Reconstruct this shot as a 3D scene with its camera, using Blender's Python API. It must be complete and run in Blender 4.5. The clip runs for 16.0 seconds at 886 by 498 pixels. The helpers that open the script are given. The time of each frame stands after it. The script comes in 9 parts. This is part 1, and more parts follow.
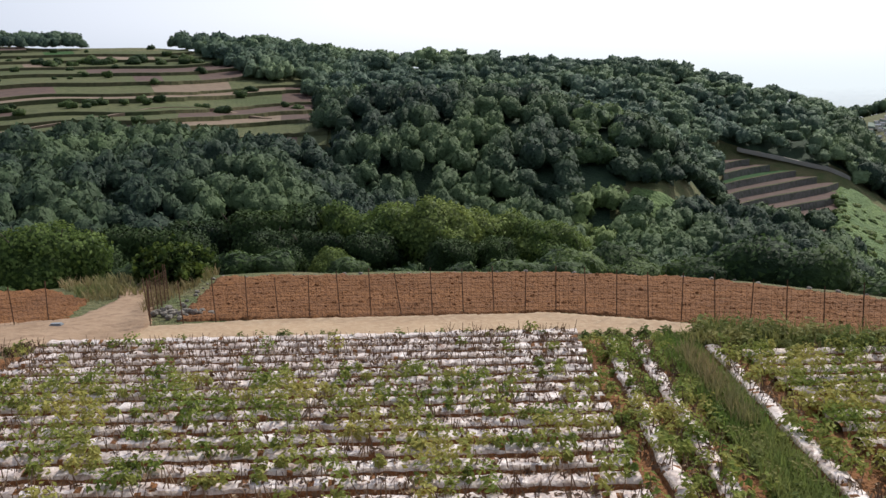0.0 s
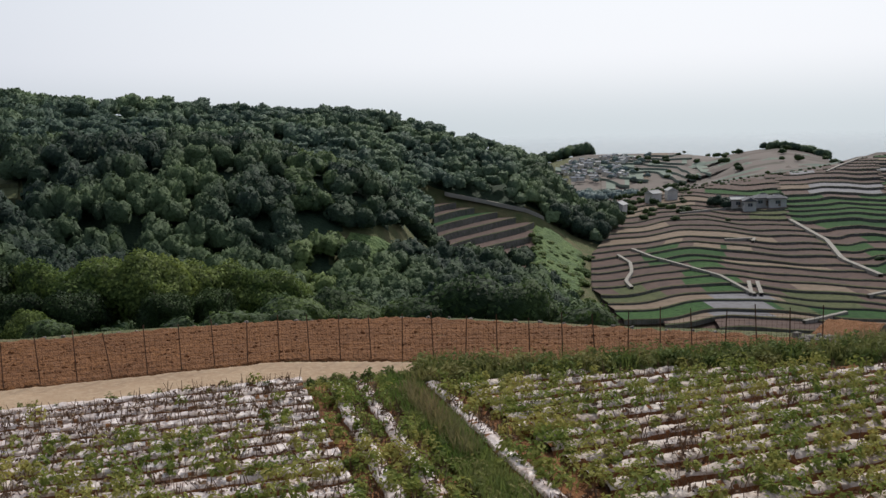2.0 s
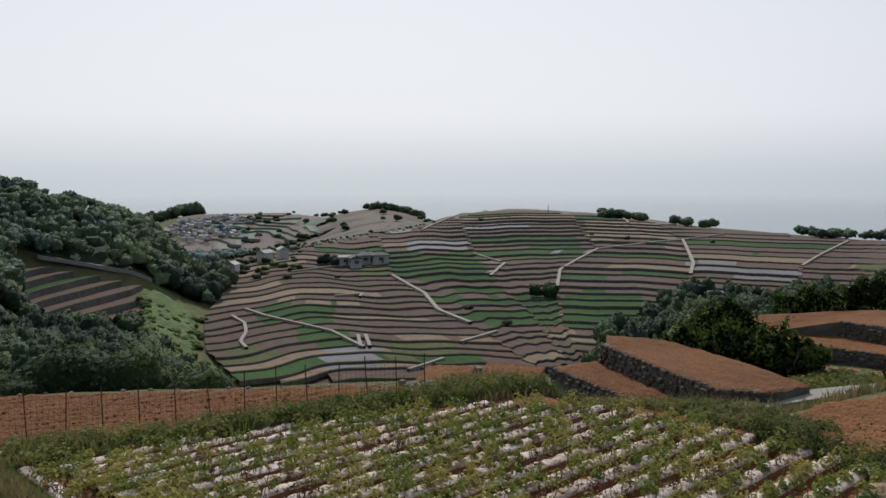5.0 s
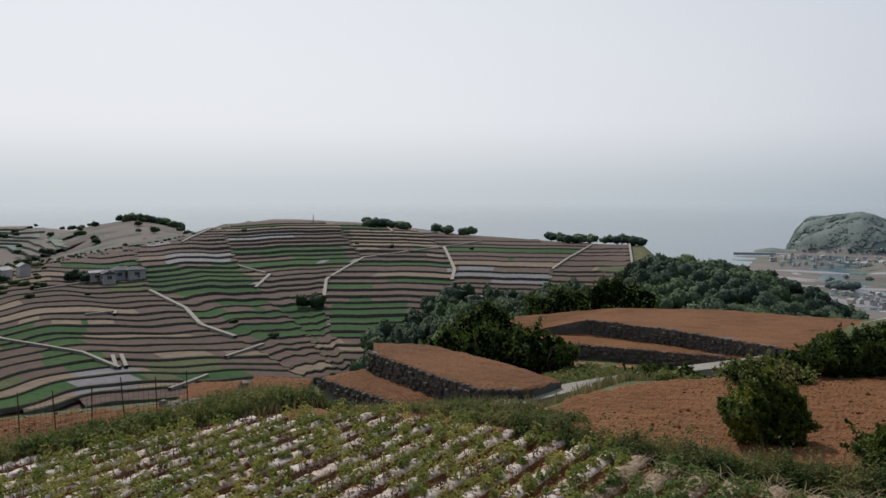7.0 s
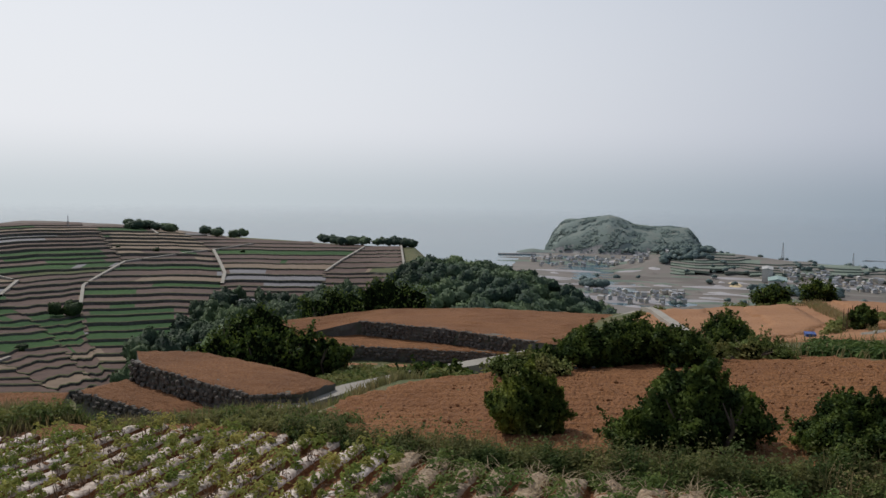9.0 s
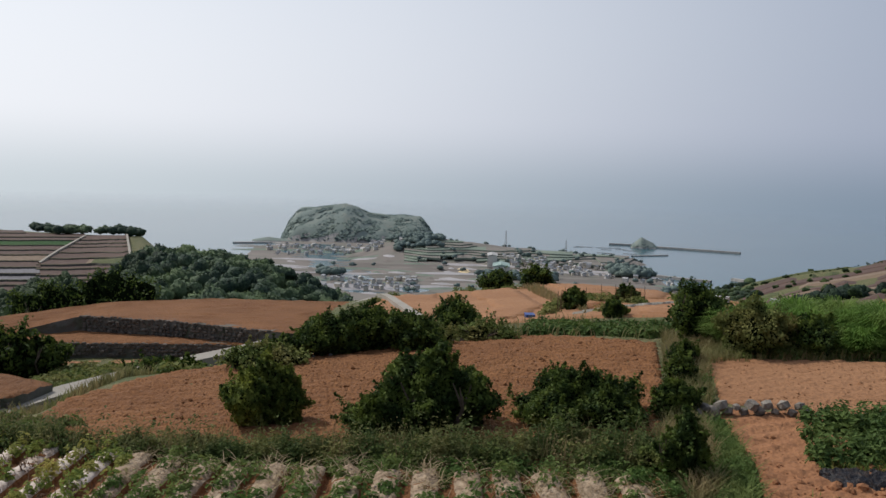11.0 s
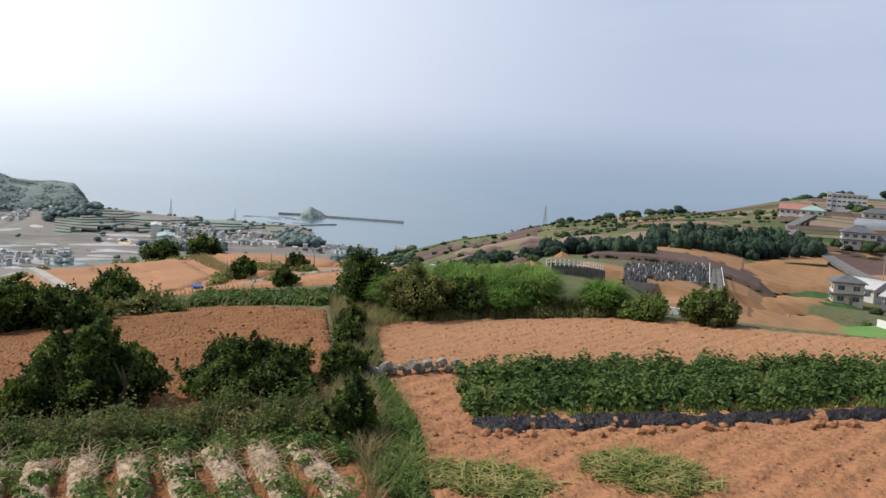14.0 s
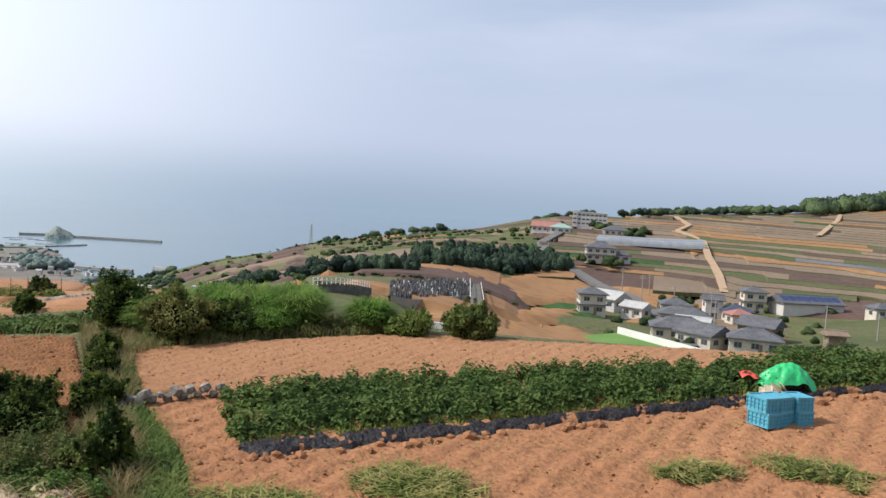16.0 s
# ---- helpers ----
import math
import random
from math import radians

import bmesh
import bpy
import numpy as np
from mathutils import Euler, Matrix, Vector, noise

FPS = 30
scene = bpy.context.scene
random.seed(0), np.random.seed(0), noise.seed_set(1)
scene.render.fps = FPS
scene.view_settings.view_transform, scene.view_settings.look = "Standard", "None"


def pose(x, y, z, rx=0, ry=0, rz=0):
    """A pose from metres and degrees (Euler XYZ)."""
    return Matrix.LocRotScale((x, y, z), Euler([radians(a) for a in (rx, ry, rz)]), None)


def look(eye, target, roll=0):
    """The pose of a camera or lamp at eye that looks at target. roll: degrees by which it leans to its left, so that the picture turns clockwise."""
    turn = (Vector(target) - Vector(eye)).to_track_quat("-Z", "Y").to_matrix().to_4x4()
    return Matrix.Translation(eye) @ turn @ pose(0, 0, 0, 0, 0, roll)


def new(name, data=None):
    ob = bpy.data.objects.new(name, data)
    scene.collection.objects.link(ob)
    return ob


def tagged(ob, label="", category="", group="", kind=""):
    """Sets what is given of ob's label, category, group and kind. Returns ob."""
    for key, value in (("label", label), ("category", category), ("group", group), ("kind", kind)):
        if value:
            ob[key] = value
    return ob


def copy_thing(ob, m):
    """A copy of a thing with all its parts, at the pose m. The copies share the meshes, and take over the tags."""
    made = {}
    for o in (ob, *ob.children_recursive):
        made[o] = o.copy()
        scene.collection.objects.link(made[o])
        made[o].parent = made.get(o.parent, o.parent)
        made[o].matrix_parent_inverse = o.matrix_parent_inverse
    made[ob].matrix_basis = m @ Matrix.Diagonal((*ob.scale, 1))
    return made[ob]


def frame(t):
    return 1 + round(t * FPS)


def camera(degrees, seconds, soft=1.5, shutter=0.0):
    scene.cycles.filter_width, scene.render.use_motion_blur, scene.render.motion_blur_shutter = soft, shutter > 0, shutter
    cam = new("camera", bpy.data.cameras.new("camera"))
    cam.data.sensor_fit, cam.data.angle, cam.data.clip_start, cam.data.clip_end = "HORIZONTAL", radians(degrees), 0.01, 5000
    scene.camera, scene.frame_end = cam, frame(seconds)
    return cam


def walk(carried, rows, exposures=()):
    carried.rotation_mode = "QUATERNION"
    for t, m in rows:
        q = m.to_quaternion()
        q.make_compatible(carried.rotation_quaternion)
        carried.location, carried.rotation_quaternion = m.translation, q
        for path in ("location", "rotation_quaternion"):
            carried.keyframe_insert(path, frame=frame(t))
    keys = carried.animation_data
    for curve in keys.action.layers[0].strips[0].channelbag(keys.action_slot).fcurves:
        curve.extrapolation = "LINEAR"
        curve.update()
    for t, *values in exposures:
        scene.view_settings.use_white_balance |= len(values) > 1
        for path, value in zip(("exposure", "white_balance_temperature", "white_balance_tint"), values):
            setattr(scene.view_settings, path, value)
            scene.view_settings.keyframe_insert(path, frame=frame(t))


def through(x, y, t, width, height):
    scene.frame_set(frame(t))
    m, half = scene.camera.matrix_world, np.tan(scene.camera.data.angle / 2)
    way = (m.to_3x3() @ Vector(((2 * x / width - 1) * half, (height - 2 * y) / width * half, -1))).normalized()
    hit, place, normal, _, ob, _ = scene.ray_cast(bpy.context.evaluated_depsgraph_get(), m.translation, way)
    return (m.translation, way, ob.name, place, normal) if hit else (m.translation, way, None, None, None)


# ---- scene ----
cam = camera(53.72, 16.0)
PATH = [
    (0.0, pose(0, 0, 6.7, 78.705, 1.833, -0.366)),
    (0.5, pose(0, 0, 6.7, 79.332, 1.654, -4.960)),
    (1.0, pose(0, 0, 6.7, 79.702, 1.512, -8.850)),
    (1.5, pose(0, 0, 6.7, 80.405, 1.480, -13.866)),
    (2.0, pose(0, 0, 6.7, 81.263, 1.444, -18.781)),
    (2.5, pose(0, 0, 6.7, 82.882, 1.052, -23.246)),
    (3.0, pose(0, 0, 6.7, 83.478, 0.448, -28.179)),
    (3.5, pose(0, 0, 6.7, 84.023, 0.033, -32.078)),
    (4.0, pose(0, 0, 6.7, 84.271, 0.069, -36.129)),
    (4.2, pose(0, 0, 6.7, 84.384, 0.067, -37.807)),
    (6.3, pose(0, 0, 6.7, 85.367, -0.039, -53.012)),
    (6.5, pose(0, 0, 6.7, 85.426, -0.080, -54.674)),
    (7.0, pose(0, 0, 6.7, 85.458, -0.009, -59.038)),
    (7.5, pose(0, 0, 6.7, 85.707, -0.091, -63.302)),
    (8.0, pose(0, 0, 6.7, 85.918, -0.302, -66.969)),
    (8.2, pose(0, 0, 6.7, 85.990, -0.349, -68.351)),
    (10.3, pose(0, 0, 6.7, 85.069, -0.888, -83.565)),
    (10.5, pose(0, 0, 6.7, 85.136, -0.736, -85.372)),
    (11.0, pose(0, 0, 6.7, 85.312, -1.765, -90.898)),
    (11.5, pose(0, 0, 6.7, 85.179, -1.969, -94.997)),
    (12.0, pose(0, 0, 6.7, 85.088, -1.929, -97.462)),
    (12.5, pose(0, 0, 6.7, 84.766, -2.088, -100.647)),
    (13.0, pose(0, 0, 6.7, 84.165, -2.260, -104.027)),
    (13.5, pose(0, 0, 6.7, 83.979, -2.950, -108.318)),
    (14.0, pose(0, 0, 6.7, 84.233, -3.251, -112.246)),
    (14.5, pose(0, 0, 6.7, 84.726, -3.430, -115.803)),
    (15.0, pose(0, 0, 6.7, 85.114, -3.630, -119.279)),
    (15.5, pose(0, 0, 6.7, 85.380, -3.753, -123.290)),
    (16.0, pose(0, 0, 6.7, 86.363, -3.690, -127.494)),
]
walk(cam, PATH, exposures=((0.0, 0.2), (1.5, -0.02), (2.0, -0.25), (3.5, -0.34), (6.5, -0.45), (8.0, -0.45), (11.0, -0.25), (12.5, 0.1), (14.5, 0.38), (16.0, 0.46)))

# ---- daylight: hazy sun ahead of the first view, high ----
SUN_BEARING, SUN_ELEVATION = 38.0, 44.0
world = bpy.data.worlds.new("world")
scene.world = world
world.use_nodes = True
wn, wl = world.node_tree.nodes, world.node_tree.links
wn.clear()
sky = wn.new("ShaderNodeTexSky")
sky.sky_type = "NISHITA"
sky.sun_disc = False
sky.sun_elevation, sky.sun_rotation = radians(SUN_ELEVATION), radians(SUN_BEARING)
sky.altitude, sky.air_density, sky.dust_density, sky.ozone_density = 0, 1.0, 2.0, 1.0
back = wn.new("ShaderNodeBackground")
back.inputs["Strength"].default_value = 0.1
# milky summer haze, thickest along the horizon and blue-grey over the water line
coord = wn.new("ShaderNodeTexCoord")
split = wn.new("ShaderNodeSeparateXYZ")
wl.new(coord.outputs["Generated"], split.inputs[0])
thick = wn.new("ShaderNodeMapRange")
thick.interpolation_type = "SMOOTHSTEP"
for k, v in zip((1, 2, 3, 4), (0.0, 0.5, 0.95, 0.40)):
    thick.inputs[k].default_value = v
wl.new(split.outputs[2], thick.inputs[0])
# the haze glows towards the sun
aim = wn.new("ShaderNodeVectorMath")
aim.operation = "DOT_PRODUCT"
wl.new(coord.outputs["Generated"], aim.inputs[0])
aim.inputs[1].default_value = (math.sin(radians(SUN_BEARING)) * math.cos(radians(SUN_ELEVATION)), math.cos(radians(SUN_BEARING)) * math.cos(radians(SUN_ELEVATION)), math.sin(radians(SUN_ELEVATION)))
toward = wn.new("ShaderNodeMapRange")
toward.interpolation_type = "SMOOTHSTEP"
toward.inputs[1].default_value, toward.inputs[2].default_value = 0.03, 0.88
wl.new(aim.outputs["Value"], toward.inputs[0])


def haze_mix(fac, a, b):
    n = wn.new("ShaderNodeMix")
    n.data_type = "RGBA"
    wl.new(fac, n.inputs[0])
    for sock, v in ((n.inputs[6], a), (n.inputs[7], b)):
        if isinstance(v, tuple):
            sock.default_value = (*v, 1)
        else:
            wl.new(v, sock)
    return n.outputs[2]


rise = wn.new("ShaderNodeMapRange")
rise.interpolation_type = "SMOOTHSTEP"
rise.inputs[1].default_value, rise.inputs[2].default_value = -0.024, 0.07
wl.new(split.outputs[2], rise.inputs[0])
over_water = haze_mix(toward.outputs[0], (2.65, 3.45, 4.5), (8.5, 9.3, 9.8))
over_land = haze_mix(toward.outputs[0], (4.0, 4.6, 6.0), (11.3, 11.6, 12.3))
low_haze = haze_mix(rise.outputs[0], over_water, over_land)
hazy = wn.new("ShaderNodeMix")
hazy.data_type = "RGBA"
wl.new(thick.outputs[0], hazy.inputs[0])
wl.new(sky.outputs[0], hazy.inputs[6])
wl.new(low_haze, hazy.inputs[7])
# faint thin cloud high in the haze
warp = wn.new("ShaderNodeMapping")
warp.inputs["Scale"].default_value = (1.0, 1.0, 4.5)
wl.new(coord.outputs["Generated"], warp.inputs[0])
veil = wn.new("ShaderNodeTexNoise")
veil.inputs["Scale"].default_value, veil.inputs["Detail"].default_value = 2.6, 5
wl.new(warp.outputs[0], veil.inputs["Vector"])
amount = wn.new("ShaderNodeMapRange")
for k, v in zip((1, 2, 3, 4), (0.5, 0.8, 0.0, 0.13)):
    amount.inputs[k].default_value = v
wl.new(veil.outputs[0], amount.inputs[0])
high = wn.new("ShaderNodeMapRange")
for k, v in zip((1, 2, 3, 4), (0.06, 0.2, 0.0, 1.0)):
    high.inputs[k].default_value = v
wl.new(split.outputs[2], high.inputs[0])
both = wn.new("ShaderNodeMath")
both.operation = "MULTIPLY"
wl.new(amount.outputs[0], both.inputs[0])
wl.new(high.outputs[0], both.inputs[1])
clouded = wn.new("ShaderNodeMix")
clouded.data_type = "RGBA"
wl.new(both.outputs[0], clouded.inputs[0])
wl.new(hazy.outputs[2], clouded.inputs[6])
clouded.inputs[7].default_value = (12.0, 11.7, 12.2, 1)
wout = wn.new("ShaderNodeOutputWorld")
wl.new(clouded.outputs[2], back.inputs[0])
wl.new(back.outputs[0], wout.inputs[0])
sun_data = bpy.data.lights.new("sun", "SUN")
sun_data.energy, sun_data.angle, sun_data.color = 3.15, radians(0.6), (1.0, 0.965, 0.91)
sun = new("sun", sun_data)
_a, _e = radians(SUN_BEARING), radians(SUN_ELEVATION)
sun.matrix_world = look((60, 60, 90), Vector((60, 60, 90)) - Vector((math.sin(_a) * math.cos(_e), math.cos(_a) * math.cos(_e), math.sin(_e))))

# ---- materials ----
def mix_color(nt, fac, a, b):
    n = nt.nodes.new("ShaderNodeMix")
    n.data_type = "RGBA"
    for sock, v in ((n.inputs[0], fac), (n.inputs[6], a), (n.inputs[7], b)):
        if isinstance(v, bpy.types.NodeSocket):
            nt.links.new(v, sock)
        else:
            sock.default_value = (*v, 1) if isinstance(v, tuple) else v
    return n.outputs[2]


def noise_fac(nt, scale, lo=0.35, hi=0.65, detail=4, stretch=None):
    geo = nt.nodes.new("ShaderNodeNewGeometry")
    vec = geo.outputs["Position"]
    if stretch:
        mp = nt.nodes.new("ShaderNodeMapping")
        mp.inputs["Scale"].default_value = stretch
        nt.links.new(vec, mp.inputs[0])
        vec = mp.outputs[0]
    n = nt.nodes.new("ShaderNodeTexNoise")
    n.inputs["Scale"].default_value = scale
    n.inputs["Detail"].default_value = detail
    nt.links.new(vec, n.inputs["Vector"])
    m = nt.nodes.new("ShaderNodeMapRange")
    m.inputs[1].default_value, m.inputs[2].default_value = lo, hi
    nt.links.new(n.outputs[0], m.inputs[0])
    return m.outputs[0]


def bump(nt, bsdf, fac, strength, distance):
    b = nt.nodes.new("ShaderNodeBump")
    b.inputs["Strength"].default_value, b.inputs["Distance"].default_value = strength, distance
    nt.links.new(fac, b.inputs["Height"])
    nt.links.new(b.outputs[0], bsdf.inputs["Normal"])


def surface(name, a, b, scale=1.0, c=None, scale2=8.0, rough=0.85, relief=0.3, depth=0.05, metal=0.0, spec=0.3, stretch=None):
    """Two colours mixed by large noise, a third by fine noise, with relief."""
    m = bpy.data.materials.new(name)
    m.use_nodes = True
    nt = m.node_tree
    p = nt.nodes["Principled BSDF"]
    col = mix_color(nt, noise_fac(nt, scale, stretch=stretch), a, b)
    fine = noise_fac(nt, scale2, 0.3, 0.7, 6)
    if c:
        col = mix_color(nt, noise_fac(nt, scale2, 0.45, 0.75, 5), col, c)
    nt.links.new(col, p.inputs["Base Color"])
    p.inputs["Roughness"].default_value, p.inputs["Metallic"].default_value = rough, metal
    p.inputs["Specular IOR Level"].default_value = spec
    if relief:
        bump(nt, p, fine, relief, depth)
    return m


def foliage(name, dark, light, tip, patch=0.05, through=0.35, rough=0.7, mass=0.0):
    """Leaves: each one its own shade, patches over the plants, light shining through. mass: leaf scale of a closed crown."""
    m = bpy.data.materials.new(name)
    m.use_nodes = True
    nt = m.node_tree
    p = nt.nodes["Principled BSDF"]
    geo = nt.nodes.new("ShaderNodeNewGeometry")
    col = mix_color(nt, geo.outputs["Random Per Island"], dark, light)
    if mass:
        # closed crowns are coloured darker so gaps between sprays look like shade
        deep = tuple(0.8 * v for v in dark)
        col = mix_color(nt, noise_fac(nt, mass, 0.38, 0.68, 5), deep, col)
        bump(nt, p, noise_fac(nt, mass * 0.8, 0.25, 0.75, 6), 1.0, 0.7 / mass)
    col = mix_color(nt, noise_fac(nt, patch, 0.42, 0.68, 3), col, tip)
    nt.links.new(col, p.inputs["Base Color"])
    p.inputs["Roughness"].default_value = rough
    p.inputs["Specular IOR Level"].default_value = 0.12
    t = nt.nodes.new("ShaderNodeBsdfTranslucent")
    nt.links.new(col, t.inputs[0])
    mx = nt.nodes.new("ShaderNodeMixShader")
    mx.inputs[0].default_value = through * (0.4 if mass else 1.0)
    nt.links.new(p.outputs[0], mx.inputs[1])
    nt.links.new(t.outputs[0], mx.inputs[2])
    nt.links.new(mx.outputs[0], nt.nodes["Material Output"].inputs[0])
    return m


M = {}
M["soil"] = surface("red_soil", (0.205, 0.088, 0.034), (0.262, 0.118, 0.046), 0.35, (0.125, 0.053, 0.021), 12, 0.98, 0.9, 0.05)
# red soil with its colour darkened for fields seen against the sun
M["soil_backlit"] = surface("backlit_red_soil", (0.170, 0.074, 0.029), (0.225, 0.100, 0.039), 0.35, (0.10, 0.042, 0.017), 11, 0.98, 0.9, 0.05)
M["soil_dry"] = surface("dry_soil", (0.295, 0.146, 0.070), (0.352, 0.184, 0.092), 0.35, (0.215, 0.104, 0.050), 10, 0.98, 0.6, 0.04, stretch=(0.6, 0.2, 1))
M["soil_bare"] = surface("bare_red_soil", (0.285, 0.130, 0.060), (0.365, 0.178, 0.085), 0.55, (0.205, 0.091, 0.044), 9, 0.98, 0.6, 0.045, stretch=(0.5, 0.2, 1))
M["haulm"] = foliage("wilting_haulms", (0.075, 0.105, 0.022), (0.25, 0.27, 0.075), (0.38, 0.33, 0.13), 2.5, 0.25)
M["wood_mid"] = foliage("wood_mid_leaves", (0.032, 0.058, 0.044), (0.090, 0.138, 0.080), (0.135, 0.19, 0.085), 0.045, 0.2)
M["wood_mid_mass"] = foliage("wood_mid_crowns", (0.032, 0.058, 0.044), (0.090, 0.138, 0.080), (0.135, 0.19, 0.085), 0.045, 0.2, mass=1.6)
M["soil_far"] = surface("field_soil", (0.082, 0.050, 0.039), (0.113, 0.069, 0.053), 0.03, (0.060, 0.037, 0.032), 0.4, 0.95, 0.3, 0.1)
M["soil_pale"] = surface("pale_field_soil", (0.175, 0.125, 0.085), (0.22, 0.16, 0.11), 0.02, (0.14, 0.10, 0.07), 0.4, 0.95, 0.3, 0.1)
M["soil_orange"] = surface("orange_field_soil", (0.255, 0.132, 0.056), (0.31, 0.17, 0.075), 0.02, (0.20, 0.10, 0.044), 0.3, 0.95, 0.3, 0.1)
M["crop"] = surface("green_crop", (0.026, 0.068, 0.022), (0.05, 0.105, 0.032), 0.03, (0.022, 0.052, 0.020), 0.8, 0.95, 0.5, 0.2, spec=0.1)
M["crop_pale"] = surface("yellow_green_crop", (0.078, 0.095, 0.042), (0.118, 0.122, 0.058), 0.03, (0.058, 0.068, 0.034), 0.8, 0.95, 0.5, 0.2, spec=0.1)
M["film_far"] = surface("field_film", (0.155, 0.15, 0.165), (0.115, 0.11, 0.12), 0.05, (0.09, 0.082, 0.082), 0.6, 0.8, 0.3, 0.1)
M["verge"] = surface("grass_verge", (0.07, 0.082, 0.036), (0.125, 0.112, 0.06), 0.05, (0.05, 0.055, 0.03), 0.7, 0.95, 0.6, 0.2, spec=0.1)
M["wall"] = surface("terrace_stone", (0.105, 0.100, 0.090), (0.155, 0.145, 0.125), 0.08, (0.075, 0.085, 0.055), 0.8, 0.95, 0.8, 0.3)
M["ground"] = surface("weedy_ground", (0.10, 0.12, 0.042), (0.17, 0.145, 0.068), 0.3, (0.055, 0.07, 0.028), 5, 0.95, 1.0, 0.12)
M["road"] = surface("dirt_track", (0.40, 0.28, 0.175), (0.33, 0.225, 0.14), 0.4, (0.44, 0.33, 0.22), 6, 0.95, 0.4, 0.03)
M["concrete"] = surface("concrete", (0.34, 0.315, 0.27), (0.28, 0.255, 0.215), 0.6, (0.29, 0.265, 0.225), 9, 0.9, 0.3, 0.02)
M["wood_leaf"] = foliage("wood_leaf_leaves", (0.048, 0.082, 0.040), (0.110, 0.165, 0.068), (0.185, 0.24, 0.078), 0.045, 0.25)
M["wood_leaf_mass"] = foliage("wood_leaf_crowns", (0.048, 0.082, 0.040), (0.110, 0.165, 0.068), (0.185, 0.24, 0.078), 0.045, 0.25, mass=1.6)
# dark leaves; on the spur their colour also stands for shade
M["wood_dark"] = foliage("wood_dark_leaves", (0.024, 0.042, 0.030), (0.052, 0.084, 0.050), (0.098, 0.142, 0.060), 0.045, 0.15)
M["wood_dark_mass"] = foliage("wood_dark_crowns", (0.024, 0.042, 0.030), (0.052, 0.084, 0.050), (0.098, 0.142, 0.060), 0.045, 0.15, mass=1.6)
M["pine"] = foliage("pine_needles", (0.012, 0.024, 0.018), (0.034, 0.058, 0.038), (0.045, 0.075, 0.042), 0.06, 0.1)
M["pine_mass"] = foliage("pine_crowns", (0.012, 0.024, 0.018), (0.034, 0.058, 0.038), (0.045, 0.075, 0.042), 0.06, 0.1, mass=1.4)
# far-ridge leaves, paled and blued in colour to imitate haze
M["wood_hazed"] = foliage("wood_hazed_leaves", (0.064, 0.102, 0.076), (0.110, 0.162, 0.106), (0.160, 0.218, 0.108), 0.03, 0.2)
M["wood_hazed_mass"] = foliage("wood_hazed_crowns", (0.064, 0.102, 0.076), (0.110, 0.162, 0.106), (0.160, 0.218, 0.108), 0.03, 0.2, mass=1.1)
# tree, thicket and evergreen _mass shells: leaf colour darkened for shaded gaps
M["tree_leaf_mass"] = foliage("tree_leaf_crowns", (0.05, 0.085, 0.025), (0.09, 0.13, 0.035), (0.12, 0.15, 0.045), 0.1, 0.3, mass=2.5)
M["reed"] = foliage("reed_blades", (0.10, 0.19, 0.035), (0.17, 0.29, 0.06), (0.21, 0.28, 0.08), 0.6, 0.4)
M["thicket_leaf"] = foliage("thicket_leaves", (0.022, 0.044, 0.017), (0.072, 0.118, 0.040), (0.11, 0.155, 0.045), 0.12, 0.25)
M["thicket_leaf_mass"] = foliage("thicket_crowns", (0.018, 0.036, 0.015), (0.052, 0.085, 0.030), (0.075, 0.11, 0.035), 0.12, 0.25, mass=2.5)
M["meadow"] = surface("meadow_grass", (0.085, 0.14, 0.042), (0.14, 0.20, 0.06), 0.15, (0.06, 0.10, 0.032), 0.8, 0.9, 1.0, 0.6)
# the next eight base colours have distance haze mixed in
M["hazed_leaf"] = foliage("hazed_leaves", (0.120, 0.165, 0.160), (0.142, 0.190, 0.178), (0.158, 0.205, 0.178), 0.02, 0.1)
M["hazed_leaf_mass"] = foliage("hazed_crowns", (0.120, 0.165, 0.160), (0.142, 0.190, 0.178), (0.158, 0.205, 0.178), 0.02, 0.1)
M["hazed_brown"] = surface("hazy_field_soil", (0.150, 0.122, 0.106), (0.185, 0.152, 0.13), 0.01, (0.135, 0.125, 0.10), 0.05, 0.95, 0.2, 0.2)
M["hazed_roof"] = surface("hazy_roof_tiles", (0.24, 0.25, 0.27), (0.30, 0.31, 0.33), 0.05, (0.20, 0.21, 0.23), 0.4, 0.8, 0.2, 0.05)
M["hazed_plain"] = surface("hazed_plain_soil", (0.172, 0.152, 0.136), (0.205, 0.180, 0.160), 0.01, (0.155, 0.158, 0.130), 0.05, 0.95, 0.2, 0.2)
M["hazed_paddy"] = surface("hazed_pale_paddy", (0.36, 0.34, 0.345), (0.42, 0.40, 0.40), 0.01, (0.30, 0.285, 0.285), 0.06, 0.9, 0.2, 0.1)
M["hazed_crop"] = surface("hazed_plain_crop", (0.155, 0.195, 0.155), (0.195, 0.23, 0.18), 0.02, (0.14, 0.17, 0.14), 0.06, 0.95, 0.2, 0.2)
M["hazed_wall"] = surface("hazed_plain_wall", (0.14, 0.145, 0.15), (0.17, 0.172, 0.175), 0.02, (0.12, 0.125, 0.13), 0.08, 0.95, 0.2, 0.2)
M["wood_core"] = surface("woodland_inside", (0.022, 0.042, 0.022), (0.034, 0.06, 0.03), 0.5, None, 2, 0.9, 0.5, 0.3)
# near-black colour that stands for the shade deep inside a bush
M["bush_core"] = surface("bush_inner_shade", (0.008, 0.014, 0.006), (0.016, 0.026, 0.01), 2.0, None, 9, 1.0, 1.0, 0.2, spec=0.0)
